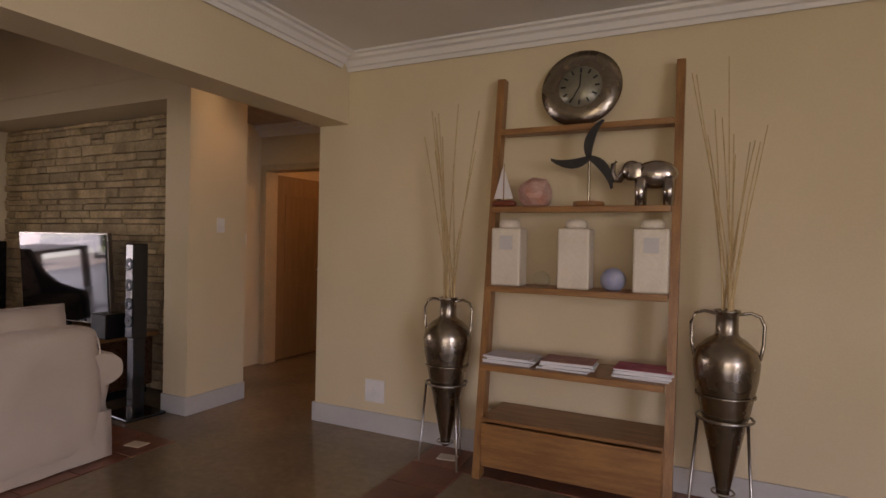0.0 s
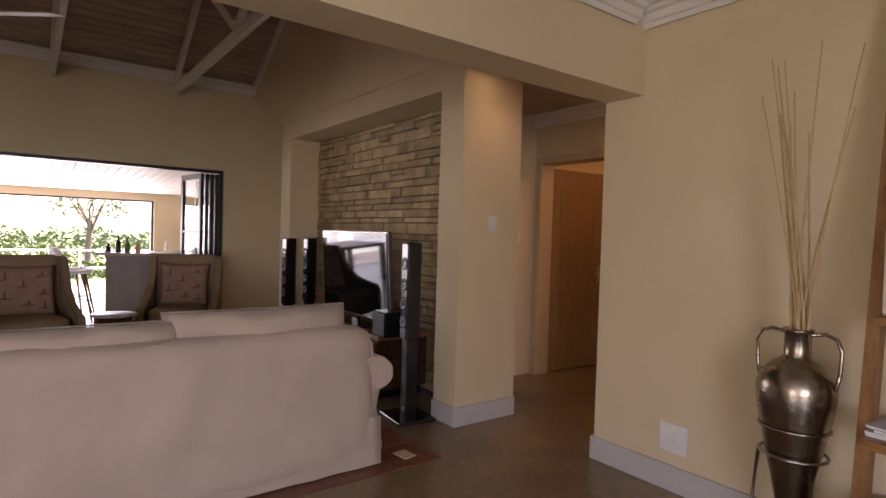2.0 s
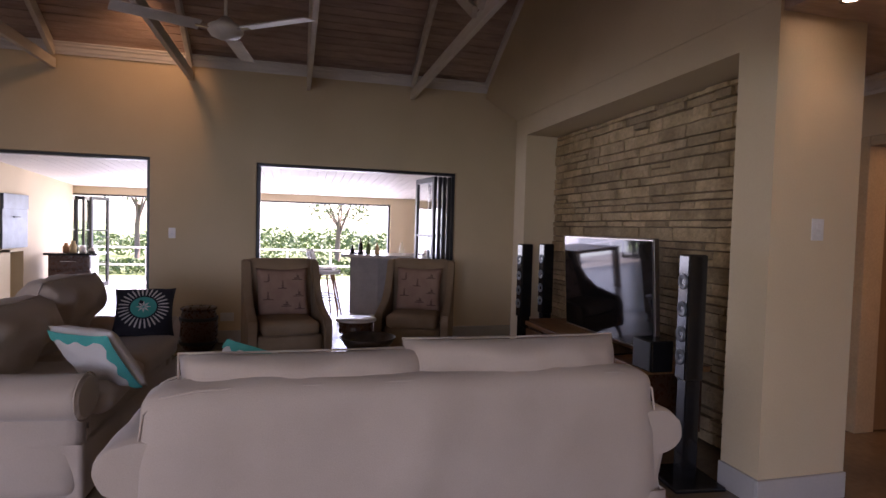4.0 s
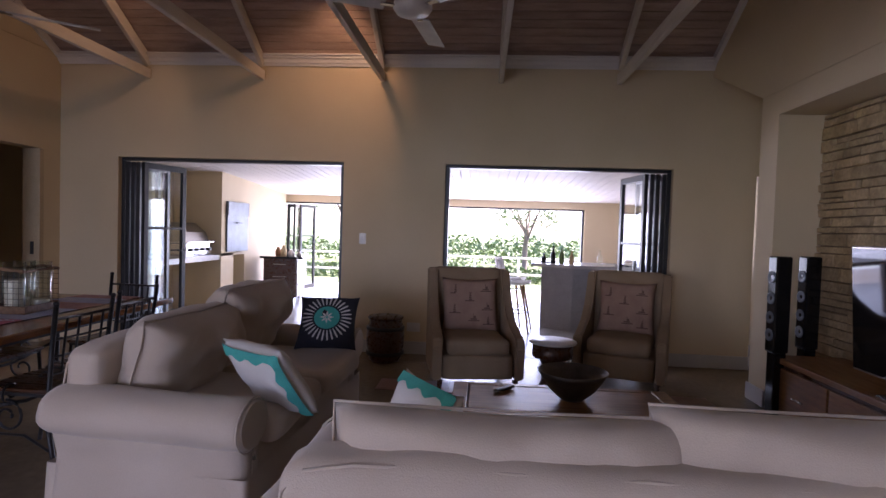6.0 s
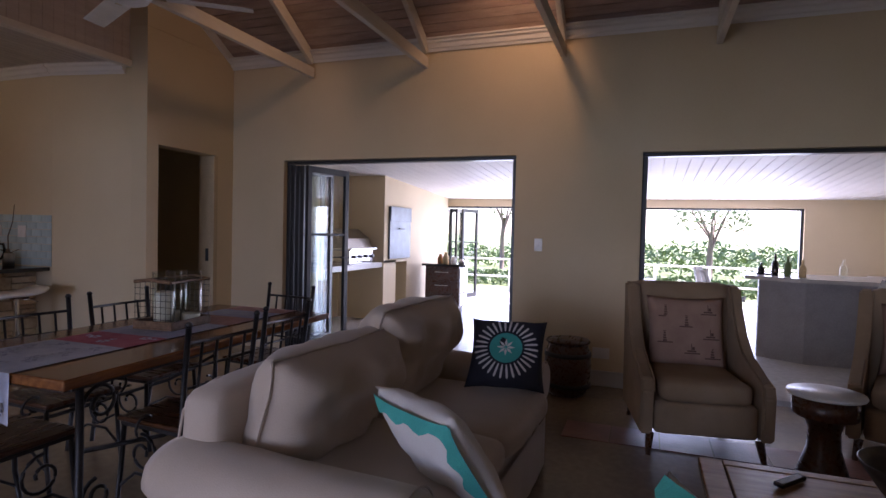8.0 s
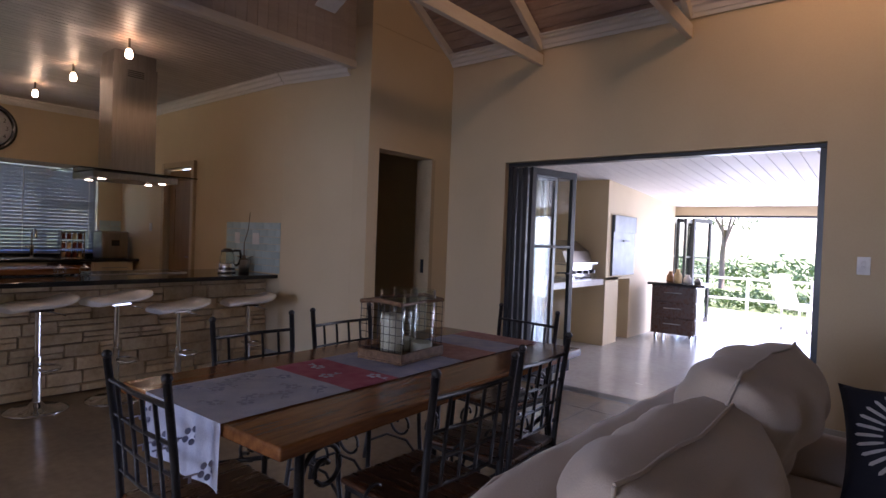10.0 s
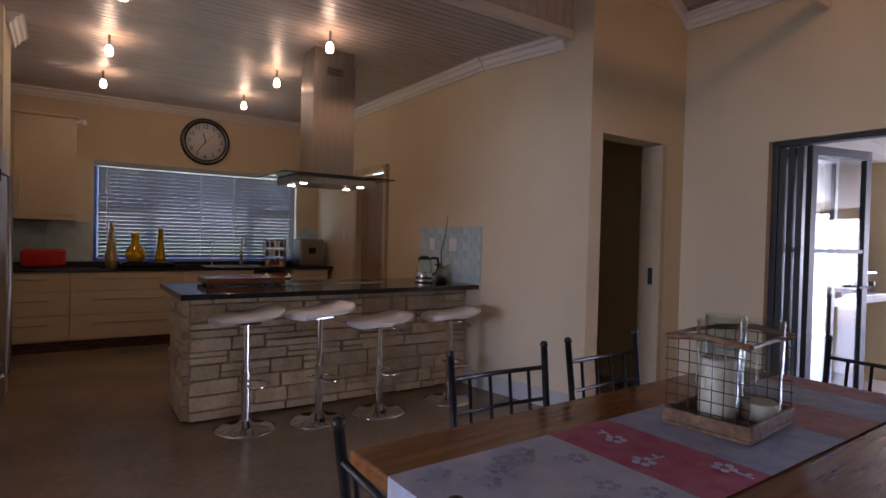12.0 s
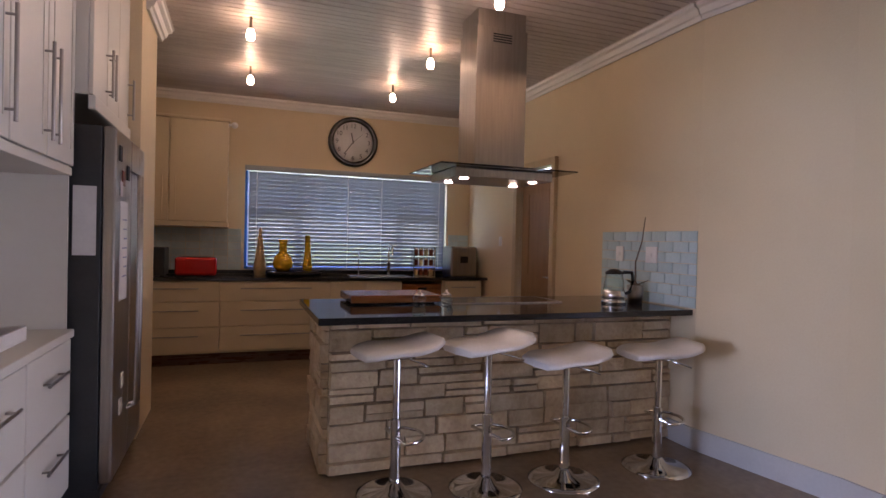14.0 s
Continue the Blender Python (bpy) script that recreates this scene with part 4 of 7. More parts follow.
def amphora(x, y, rz, seed, k=1.0):
    v = thing("floor_vase", pose(x, y, 0, 0, 0, rz) @ Matrix.Diagonal((k, k, k, 1)), "tall pewter amphora vase in a wire stand with dry reeds", "vase", "amphora vases")
    prof = [(0.0, 0.115), (0.022, 0.115), (0.03, 0.13), (0.03, 0.15), (0.045, 0.22), (0.08, 0.40), (0.115, 0.56), (0.142, 0.70), (0.148, 0.77), (0.135, 0.83), (0.09, 0.875), (0.058, 0.895), (0.05, 0.91), (0.05, 1.0), (0.058, 1.01), (0.058, 1.02), (0.046, 1.02), (0.042, 0.95)]
    part("body", lathe(prof, 36), "pewter", v)
    part("band", lathe([(0.128, 0.607), (0.134, 0.609), (0.134, 0.617), (0.130, 0.619)], 36), "pewter", v)
    for s in (-1, 1):
        pts = [(s * 0.05, 0, 1.0), (s * 0.1, 0, 1.01), (s * 0.14, 0, 0.995), (s * 0.158, 0, 0.95), (s * 0.155, 0, 0.86), (s * 0.142, 0, 0.79)]
        part("handle", tube(pts, 0.008), "pewter", v)
    ring = [(0.125 * math.cos(a * 0.3142), 0.125 * math.sin(a * 0.3142), 0.5) for a in range(21)]
    part("stand_ring", tube(ring, 0.007), "steel", v)
    low = [(0.05 * math.cos(a * 0.3142), 0.05 * math.sin(a * 0.3142), 0.14) for a in range(21)]
    part("stand_ring", tube(low, 0.005), "steel", v)
    for a in (200, 320, 80):
        c, s = math.cos(radians(a)), math.sin(radians(a))
        part("stand_leg", tube([(0.125 * c, 0.125 * s, 0.5), (0.14 * c, 0.14 * s, 0.3), (0.165 * c, 0.165 * s, 0.008)], 0.007), "steel", v)
    rr = random.Random(seed)
    for i in range(13):
        a, ln = rr.uniform(0, 6.28), rr.uniform(0.85, 1.3)
        tilt = rr.uniform(0.04, 0.24)
        bx, by = rr.uniform(-0.03, 0.03), rr.uniform(-0.03, 0.03)
        pts = [(bx + math.cos(a) * tilt * ln * q ** 1.25, by + math.sin(a) * min(tilt, 0.1) * ln * q, 0.95 + ln * q * 0.97 + 0.01 * math.sin(q * 9 + i)) for q in [j / 7 for j in range(8)]]
        part("reed", tube(pts, rr.uniform(0.0045, 0.0075), 6, 0.0025), "reed", v)


amphora(-1.88, 3.30, 0, 2)
amphora(-0.36, 3.32, 0, 9, 1.03)

# ---- sofas ----


def sofa(m, wide, label, puff=(0.0, 0.0), deep=0.3, seats=2):
    """Faces +x in its own frame; its back is at x = 0."""
    s = thing("sofa", m, label, "sofa", "slipcovered sofas")
    h = wide / 2
    part("base", soft((0.02, -h + 0.1, 0.04), (0.92, h - 0.1, 0.42), 0.05, 0.012, 14, seed=wide), "linen", s)
    bm = soft((0.0, -h + 0.10, 0.03), (0.21, h - 0.10, 0.825), 0.075, 0.016, 30, seed=wide + 3, rate=4)
    for v in bm.verts:
        v.co.x += 0.05 * max(0.0, v.co.z - 0.35)
        v.co.z -= 0.03 * (abs(v.co.y) / h) ** 4 * max(0.0, v.co.z)
        v.co.x -= 0.012 * noise.noise((v.co.y * 9 + v.co.z * 4, v.co.z * 2.5, wide)) + 0.03 * max(0.0, 0.3 - v.co.z)
    part("backrest", bm, "linen", s)
    edge = [(0.035, -h + 0.105, 0.25), (0.04, -h + 0.108, 0.6), (0.05, -h + 0.125, 0.73), (0.055, -h + 0.18, 0.785)]
    edge += [(0.055, -h + 0.18 + (wide - 0.36) * k / 16, 0.805 + 0.004 * math.sin(k * 2.3)) for k in range(1, 16)]
    edge += [(x, -y, z) for x, y, z in edge[3::-1]]
    part("piping", tube(edge, 0.005, 5), "linen", s)
    for sd in (-1, 1):
        bm = soft((0.03, sd * h - (0.25 if sd > 0 else 0), 0.03), (0.93, sd * h + (0.25 if sd < 0 else 0), 0.55), 0.07, 0.012, 16, seed=sd + 5.0, rate=4)
        for v in bm.verts:
            if v.co.y * sd > h - 0.12:
                v.co.y -= sd * 0.055 * max(0.0, 1 - abs(v.co.z - 0.33) / 0.25)
        part("arm", bm, "linen", s)
        # rolled top of the arm with a round front
        bm = bmesh.new()
        n, prev = 22, None
        for i in range(n + 1):
            u = i / n
            x = 0.03 + 0.93 * u
            k = 1.0 if 0.02 < u < 0.98 else 0.90
            ring = []
            for j in range(26):
                a = j * 6.28318 / 26
                q = 0.007 * noise.noise((x * 5, math.cos(a) * 2 + sd, math.sin(a) * 2 + wide))
                ring.append(bm.verts.new((x, sd * (h - 0.105) + (0.145 * k + q) * math.cos(a), 0.535 + (0.112 * k + q) * math.sin(a) - 0.02 * u)))
            if prev:
                for j in range(26):
                    bm.faces.new((prev[j], prev[(j + 1) % 26], ring[(j + 1) % 26], ring[j])).smooth = True
            else:
                bm.faces.new(ring)
            prev = ring
        bm.faces.new(prev[::-1])
        bmesh.ops.recalc_face_normals(bm, faces=bm.faces)
        part("arm_roll", bm, "linen", s)
        ring = [(0.945, sd * (h - 0.105) + 0.15 * math.cos(a * 0.2618), 0.515 + 0.117 * math.sin(a * 0.2618)) for a in range(25)]
        part("piping", tube(ring, 0.005, 5), "linen", s)
    inner = wide - 0.50
    for i in range(seats):
        y = -inner / 2 + inner * (i + 0.5) / seats
        part("seat_cushion", soft((0.2, y - inner / seats / 2 + 0.004, 0.36), (1.0, y + inner / seats / 2 - 0.004, 0.515), 0.065, 0.02, 14, seed=i + 1.5), "linen", s)
        m_ = pose(deep, y, 0.68 + puff[i], 0, 0, 0) @ pose(0, 0, 0, 0, -74, 0) @ pose(0, 0, 0, 0, 0, 90)
        bm = pillow((inner / seats + 0.12, 0.50 + puff[i], 0.33), None, 0.42, 26, 0.09, 0.05)
        for v in bm.verts:
            v.co.z *= 1 - 0.25 * v.co.y / 0.25
            v.co.z += 0.022 * noise.noise((v.co.x * 6, v.co.y * 5, i + wide)) + 0.012 * noise.noise((v.co.x * 14, v.co.y * 6, i + 4.0))
        bm.transform(m_)
        bc_ = part("back_cushion", bm, "linen", s)
        a, b = (inner / seats + 0.12) / 2, (0.50 + puff[i]) / 2
        loop = []
        for (x0, y0), (x1, y1) in zip(((-a, -b), (a, -b), (a, b), (-a, b)), ((a, -b), (a, b), (-a, b), (-a, -b))):
            for q in range(8):
                t = q / 8
                x_, y_ = x0 + (x1 - x0) * t, y0 + (y1 - y0) * t
                x_, y_ = x_ * (1 - 0.02 * (1 - (y_ / b) ** 2)), y_ * (1 - 0.02 * (1 - (x_ / a) ** 2))
                loop.append(m_ @ Vector((x_, y_, 0.022 * noise.noise((x_ * 6, y_ * 5, i + wide)) + 0.012 * noise.noise((x_ * 14, y_ * 6, i + 4.0)))))
        part("seam", tube(loop + loop[:1], 0.005, 5), "linen", bc_)
    # skirt with soft folds
    bm = bmesh.new()
    ring = []
    path = [(0.0, -h + 0.07), (0.95, -h + 0.04), (0.95, h - 0.04), (0.0, h - 0.07)]
    for (x0, y0), (x1, y1) in zip(path, path[1:] + path[:1]):
        for j in range(40):
            k = j / 40
            ring.append((x0 + (x1 - x0) * k, y0 + (y1 - y0) * k))
    rows = []
    for q in range(5):
        z = 0.012 + 0.07 * q
        rows.append([])
        for x, y in ring:
            f = (0.018 * noise.noise((x * 7, y * 7, 1.0)) + 0.008) * (1 - q / 4)
            out = Vector((x - 0.47, y)).normalized() * f
            rows[-1].append(bm.verts.new((x + out.x, y + out.y, z)))
    for lo, up_ in zip(rows, rows[1:]):
        for j in range(len(ring)):
            q = (j + 1) % len(ring)
            bm.faces.new((lo[j], lo[q], up_[q], up_[j])).smooth = True
    part("skirt", bm, "linen", s)
    return s


sofa(pose(-3.72, 1.33, 0, 0, 0, 180), 2.28, "cream slipcovered two-seat sofa with loose cushions", (0.005, -0.02), 0.22)
sofa(pose(-5.70, -1.10, 0, 0, 0, 88), 1.98, "cream slipcovered sofa beside the dining table", (0.0, 0.05), 0.32)


def scatter(m, size, base, label, kind):
    c = thing("scatter_cushion", m, label, "cushion", "scatter cushions")
    part("cover", pillow((size, size, 0.15), None, 0.42, 18, 0.05, 0.1), base, c)

    def proud(u, v):
        return 0.075 * (max(0, 1 - abs(u) ** 3) * max(0, 1 - abs(v) ** 3)) ** 0.42 + 0.004

    def patch(pts, material, nm):
        bm = bmesh.new()
        f = bm.faces.new([bm.verts.new((x * size / 2, y * size / 2, proud(x, y))) for x, y in pts])
        part(nm, bm, material, c)

    if kind == "burst":
        patch([(0.42 * math.cos(a * 0.3142), 0.42 * math.sin(a * 0.3142)) for a in range(20)], "teal", "disc")
        bm = bmesh.new()
        for k in range(8):
            a = k * 0.7854
            bm.faces.new([bm.verts.new((r * math.cos(a + d) * size / 2, r * math.sin(a + d) * size / 2, 0.083)) for r, d in ((0.02, 0), (0.12, -0.3), (0.24, 0), (0.12, 0.3))])
        part("star", bm, "cushw", c)
        bm = bmesh.new()
        for k in range(30):
            a = k * 0.20944
            pts = [(0.47, -0.03), (0.6, -0.045), (0.78, -0.035), (0.82, 0.0), (0.78, 0.035), (0.6, 0.045), (0.47, 0.03)]
            bm.faces.new([bm.verts.new((r * math.cos(a + d) * size / 2, r * math.sin(a + d) * size / 2, proud(r * math.cos(a + d), r * math.sin(a + d)) + 0.002)) for r, d in pts])
        part("petals", bm, "cushw", c)
    elif kind == "edge":
        for side in (0, 1):
            bm = bmesh.new()
            for k in range(16):
                x0, x1 = -0.93 + k * 0.116, -0.93 + (k + 1) * 0.116
                w0, w1 = 0.12 + 0.05 * math.sin(k * 1.3), 0.12 + 0.05 * math.sin(k * 1.3 + 1.3)
                q = [(x0, 0.9 - w0), (x1, 0.9 - w1), (x1, 0.96), (x0, 0.96)]
                q = q if side == 0 else [(v, u) for u, v in q][::-1]
                bm.faces.new([bm.verts.new((u * size / 2, v * size / 2, proud(u, v) + 0.003)) for u, v in q])
            part("teal_border", bm, "teal", c)
    return c


scatter(pose(-6.36, -0.30, 0.70, 0, 0, 0) @ pose(0, 0, 0, 0, 0, 98) @ pose(0, 0, 0, 52, 0, 0), 0.43, "navy", "charcoal cushion with a teal and white sunburst", "burst")
lean_x, lean_y = Vector((0.51, 0.86, 0.0)), Vector((0.50, -0.2965, 0.814))
lean_z = lean_x.cross(lean_y)
scatter(Matrix.Translation((-5.08, -0.22, 0.65)) @ Matrix((lean_x, lean_y, lean_z)).transposed().to_4x4(), 0.43, "cushw", "white cushion with teal borders", "edge")
scatter(pose(-4.60, 0.55, 0.57, 0, 0, 0) @ pose(0, 0, 0, 0, 0, 25) @ pose(0, 0, 0, 70, 0, 10), 0.46, "cushw", "white cushion with a teal leaf print", "edge")

# ---- coffee table and bowl ----
ct = thing("coffee_table", pose(-5.52, 1.29, 0), "brown wooden coffee table with drawers", "table")
part("tabletop", box((-0.33, -0.55, 0.41), (0.33, 0.55, 0.448), 0.006), "coffee", ct)
for s in (-1, 1):
    part("breadboard_end", box((-0.38, s * 0.6 - 0.045, 0.408), (0.38, s * 0.6 + 0.045, 0.45), 0.006), "coffee", ct)
    part("edge_board", box((s * 0.36 - 0.028, -0.554, 0.408), (s * 0.36 + 0.028, 0.554, 0.45), 0.005), "coffee", ct)
    for t in (-1, 1):
        part("leg", box((s * 0.31 - 0.045, t * 0.55 - 0.045, 0), (s * 0.31 + 0.045, t * 0.55 + 0.045, 0.407), 0.008), "coffee", ct)
part("apron", boxes(((-0.33, -0.5, 0.25), (-0.305, 0.5, 0.405)), ((0.305, -0.5, 0.25), (0.33, 0.5, 0.405)), ((-0.3, -0.57, 0.25), (0.3, -0.545, 0.405)), ((-0.3, 0.545, 0.25), (0.3, 0.57, 0.405))), "coffee", ct)
part("shelf", box((-0.34, -0.5, 0.1), (0.34, 0.5, 0.13), 0.004), "coffee", ct)
for t in (-1, 1):
    d = part("drawer", box((0.331, t * 0.26 - 0.22, 0.265), (0.348, t * 0.26 + 0.22, 0.395), 0.004), "coffee", ct)
    part("handle", tube([(0.35, t * 0.26 - 0.06, 0.335), (0.375, t * 0.26 - 0.05, 0.325), (0.375, t * 0.26 + 0.05, 0.325), (0.35, t * 0.26 + 0.06, 0.335)], 0.006), "iron", d)
bw = part("bowl", lathe([(0.0, 0.012), (0.06, 0.0), (0.075, 0.012), (0.13, 0.06), (0.175, 0.125), (0.2, 0.165), (0.195, 0.168), (0.165, 0.128), (0.12, 0.07), (0.06, 0.028), (0.0, 0.024)], 40), "bowl", None, "", True)
bw.matrix_world = pose(-5.64, 1.33, 0.449)
tagged(bw, "wide dark grey footed metal bowl", "bowl")
rc = thing("remote_control", pose(-5.75, 0.95, 0.452, 0, 0, 50), "small black remote control on the table", "remote")
part("body", box((-0.02, -0.08, 0), (0.02, 0.08, 0.018), 0.006), "black", rc)

# ---- armchairs ----


def armchair(m):
    a = thing("armchair", m, "beige upholstered armchair with sloping arms and a printed cushion", "armchair", "armchairs")
    part("seat_base", soft((-0.33, -0.31, 0.13), (0.34, 0.31, 0.34), 0.03, 0.0, 8), "chairf", a)
    part("seat_cushion", soft((-0.25, -0.275, 0.33), (0.36, 0.275, 0.47), 0.05, 0.01, 10), "chairf", a)
    bk = soft((-0.42, -0.34, 0.13), (-0.27, 0.34, 1.02), 0.045, 0.006, 10)
    for v in bk.verts:
        v.co.x -= 0.10 * max(0, v.co.z - 0.4)
    part("backrest", bk, "chairf", a)
    for s in (-1, 1):
        prof = [(0.35, 0.13), (0.36, 0.40), (0.33, 0.475), (0.2, 0.51), (0.0, 0.58), (-0.14, 0.70), (-0.24, 0.86), (-0.30, 1.0), (-0.43, 1.01), (-0.37, 0.13)]
        bm = prism(prof, "y", s * 0.36 - 0.04, s * 0.36 + 0.04)
        bmesh.ops.bevel(bm, geom=list(bm.edges), offset=0.014, segments=2, affect="EDGES")
        part("arm", bm, "chairf", a)
        pts = [(x, s * 0.36 - s * 0.042, z) for x, z in prof[1:8]]
        part("piping", tube(pts, 0.005, 5), "chairf", a)
        for x in (-0.36, 0.3):
            part("leg", cyl((x, s * 0.33, 0.13), (x + (0.04 if x > 0 else -0.05), s * 0.345, 0), 0.028, 0.016, 8), "seat", a)
    c = part("cushion", pillow((0.54, 0.5, 0.14), pose(-0.2, 0, 0.685, 0, 0, 0) @ pose(0, 0, 0, 90, 0, 90) @ pose(0, 0, 0, -14, 0, 0), 0.42, 16, 0.05, 0.08), "cushf", a, "faded printed cushion with beach figures")
    mc = pose(-0.2, 0, 0.685, 0, 0, 0) @ pose(0, 0, 0, 90, 0, 90) @ pose(0, 0, 0, -14, 0, 0)
    for i, (u, v) in enumerate(((-0.15, 0.13), (0.14, 0.15), (-0.01, 0.06), (0.15, -0.02), (-0.16, -0.05), (0.02, -0.12), (0.16, -0.15))):
        h = 0.07 * ((1 - abs(u / 0.27) ** 3) * (1 - abs(v / 0.25) ** 3)) ** 0.42 + 0.001
        bm = bmesh.new()
        mm = mc @ pose(u, v, h)
        bm_box(bm, (-0.05, -0.036, 0), (0.055, -0.028, 0.003), 0, mm)
        if i % 2:
            # a small sailing boat
            bm_box(bm, (-0.03, -0.022, 0), (0.03, -0.012, 0.003), 0, mm)
            bm_box(bm, (-0.002, -0.011, 0), (0.002, 0.035, 0.003), 0, mm)
            bm_box(bm, (0.004, -0.008, 0), (0.02, 0.012, 0.003), 0, mm)
        else:
            # a lighthouse in bands
            for k in range(4):
                w_ = 0.013 - 0.002 * k
                bm_box(bm, (-w_, -0.026 + k * 0.017, 0), (w_, -0.014 + k * 0.017, 0.003), 0, mm)
            bm_box(bm, (-0.011, 0.042, 0), (0.011, 0.046, 0.003), 0, mm)
        part("print", bm, "motif", c)
    return a


M["cushf"] = mat("faded_cushion_print", (0.42, 0.27, 0.19), (0.36, 0.22, 0.16), 0.9, scale=9, bump=0.3, fine=220)
armchair(pose(-7.46, 0.73, 0, 0, 0, 10) @ Matrix.Diagonal((1.06, 0.98, 1.02, 1)))
armchair(pose(-7.70, 2.12, 0, 0, 0, -20) @ Matrix.Diagonal((1.06, 0.98, 1.02, 1)))

st = thing("side_table", pose(-7.02, 1.39, 0), "small round table with a white top and dark drum base", "side table")
part("tabletop", lathe([(0, 0.5), (0.19, 0.5), (0.195, 0.51), (0.19, 0.52), (0, 0.52)], 36), "plastic", st)
part("pedestal", lathe([(0.0, 0.0), (0.14, 0.0), (0.14, 0.02), (0.085, 0.2), (0.08, 0.3), (0.105, 0.38), (0.16, 0.385), (0.165, 0.395), (0.165, 0.499), (0, 0.499)], 32), "seat", st)
ds = thing("drum_stool", pose(-8.22, -0.20, 0), "dark carved wooden drum stool against the wall", "stool")
part("body", lathe([(0, 0), (0.15, 0), (0.165, 0.03), (0.195, 0.16), (0.2, 0.25), (0.19, 0.36), (0.17, 0.42), (0.17, 0.44), (0, 0.44)], 32), "seat", ds)
part("seat", lathe([(0.0, 0.441), (0.18, 0.441), (0.19, 0.455), (0.18, 0.47), (0, 0.475)], 32), "seat", ds)
for z in (0.09, 0.35):
    part("band", lathe([(0.184, z - 0.02), (0.2, z - 0.015), (0.2, z + 0.015), (0.184, z + 0.02)], 32), "iron", ds)

# ---- ceiling fan ----


def ceiling_fan(x, y, z, rz):
    f = thing("ceiling_fan", pose(x, y, z, 0, 0, rz), "white three-bladed ceiling fan on a long rod", "fan", "ceiling fans")
    part("rod", cyl((0, 0, 0.06), (0, 0, RIDGE - z - 0.02), 0.012), "plastic", f)
    part("motor", lathe([(0, -0.05), (0.06, -0.048), (0.1, -0.03), (0.12, 0.0), (0.115, 0.03), (0.07, 0.055), (0.02, 0.1), (0, 0.1)], 28), "plastic", f)
    for k in range(3):
        b = part("blade", box((0.17, -0.065, -0.004), (0.70, 0.065, 0.004), 0.003, pose(0, 0, 0.005, 0, 0, k * 120) @ pose(0, 0, 0, 11, 0, 0)), "plastic", f)
        part("bracket", box((0.08, -0.02, -0.008), (0.2, 0.02, -0.002), 0.001, pose(0, 0, 0.005, 0, 0, k * 120)), "chrome", b)


ceiling_fan(-5.84, 0.32, 2.73, 173)
ceiling_fan(-5.84, -2.53, 2.73, 127)

# ---- dining table ----
dt = thing("dining_table", pose(-5.80, -2.17, 0, 0, 0, 2.0), "long varnished wooden dining table on scrolled iron legs", "table")
part("tabletop", box((-1.0, -0.485, 0.725), (1.0, 0.485, 0.768), 0.009, None, 3), "table", dt)
part("apron", boxes(((-0.9, -0.40, 0.69), (0.9, -0.38, 0.724)), ((-0.9, 0.38, 0.69), (0.9, 0.40, 0.724)), ((-0.92, -0.38, 0.69), (-0.90, 0.38, 0.724)), ((0.90, -0.38, 0.69), (0.92, 0.38, 0.724))), "iron", dt)
for sx in (-1, 1):
    for sy in (-1, 1):
        x, y = sx * 0.84, sy * 0.37
        part("leg", tube([(x, y, 0.69), (x, y, 0.45), (x + sx * 0.02, y + sy * 0.02, 0.25), (x + sx * 0.05, y + sy * 0.05, 0.0)], 0.016), "iron", dt)
        part("scroll", tube(spiral((x - sx * 0.1, y, 0.6), 0.09, 1.4, "x", 0.02, 24, 0.0, sx), 0.009, 6), "iron", dt)
        part("scroll", tube(spiral((x - sx * 0.08, y, 0.2), 0.08, 1.4, "x", 0.02, 24, 1.5, -sx), 0.009, 6), "iron", dt)
for sy in (-1, 1):
    part("stretcher", tube([(-0.84, sy * 0.37, 0.42), (-0.4, sy * 0.37, 0.34), (0.4, sy * 0.37, 0.34), (0.84, sy * 0.37, 0.42)], 0.011), "iron", dt)
    for k in (-0.5, -0.25, 0.0, 0.25, 0.5):
        part("scroll", tube(spiral((k, sy * 0.37, 0.42), 0.07, 1.2, "x", 0.02, 20, 4.7, 1 if k > 0 else -1), 0.007, 6), "iron", dt)

# runner of printed panels
rn = thing("table_runner", pose(-5.80, -2.19, 0.768, 0, 0, 1.0), "printed patchwork cotton table runner, pink, blue and pale", "runner")
xs_, cols = [-0.96, -0.78, -0.52, -0.24, 0.22, 0.48, 1.006], ["fabric_r", "fabric_b", "fabric_r", "fabric_b", "fabric_p", "fabric_w"]
for (a, b), c in zip(zip(xs_, xs_[1:]), cols):
    bm = bmesh.new()
    n = 10
    g = [[bm.verts.new((a + (b - a) * i / n, -0.245 + 0.49 * j / n, 0.003 + 0.0035 * (0.5 + 0.5 * noise.noise((a * 5 + i * 0.4, j * 0.5, 2))))) for j in range(n + 1)] for i in range(n + 1)]
    for i in range(n):
        for j in range(n):
            bm.faces.new((g[i][j], g[i + 1][j], g[i + 1][j + 1], g[i][j + 1])).smooth = True
    part("panel", bm, c, rn)
bm = bmesh.new()
g = [[bm.verts.new((1.006 + 0.008 * math.sin(j * 1.1) * i / 6, -0.245 + 0.49 * j / 12, 0.004 - 0.03 * i)) for j in range(13)] for i in range(8)]
for i in range(7):
    for j in range(12):
        bm.faces.new((g[i][j], g[i][j + 1], g[i + 1][j + 1], g[i + 1][j])).smooth = True
part("drop_end", bm, "fabric_w", rn)
rr = random.Random(8)
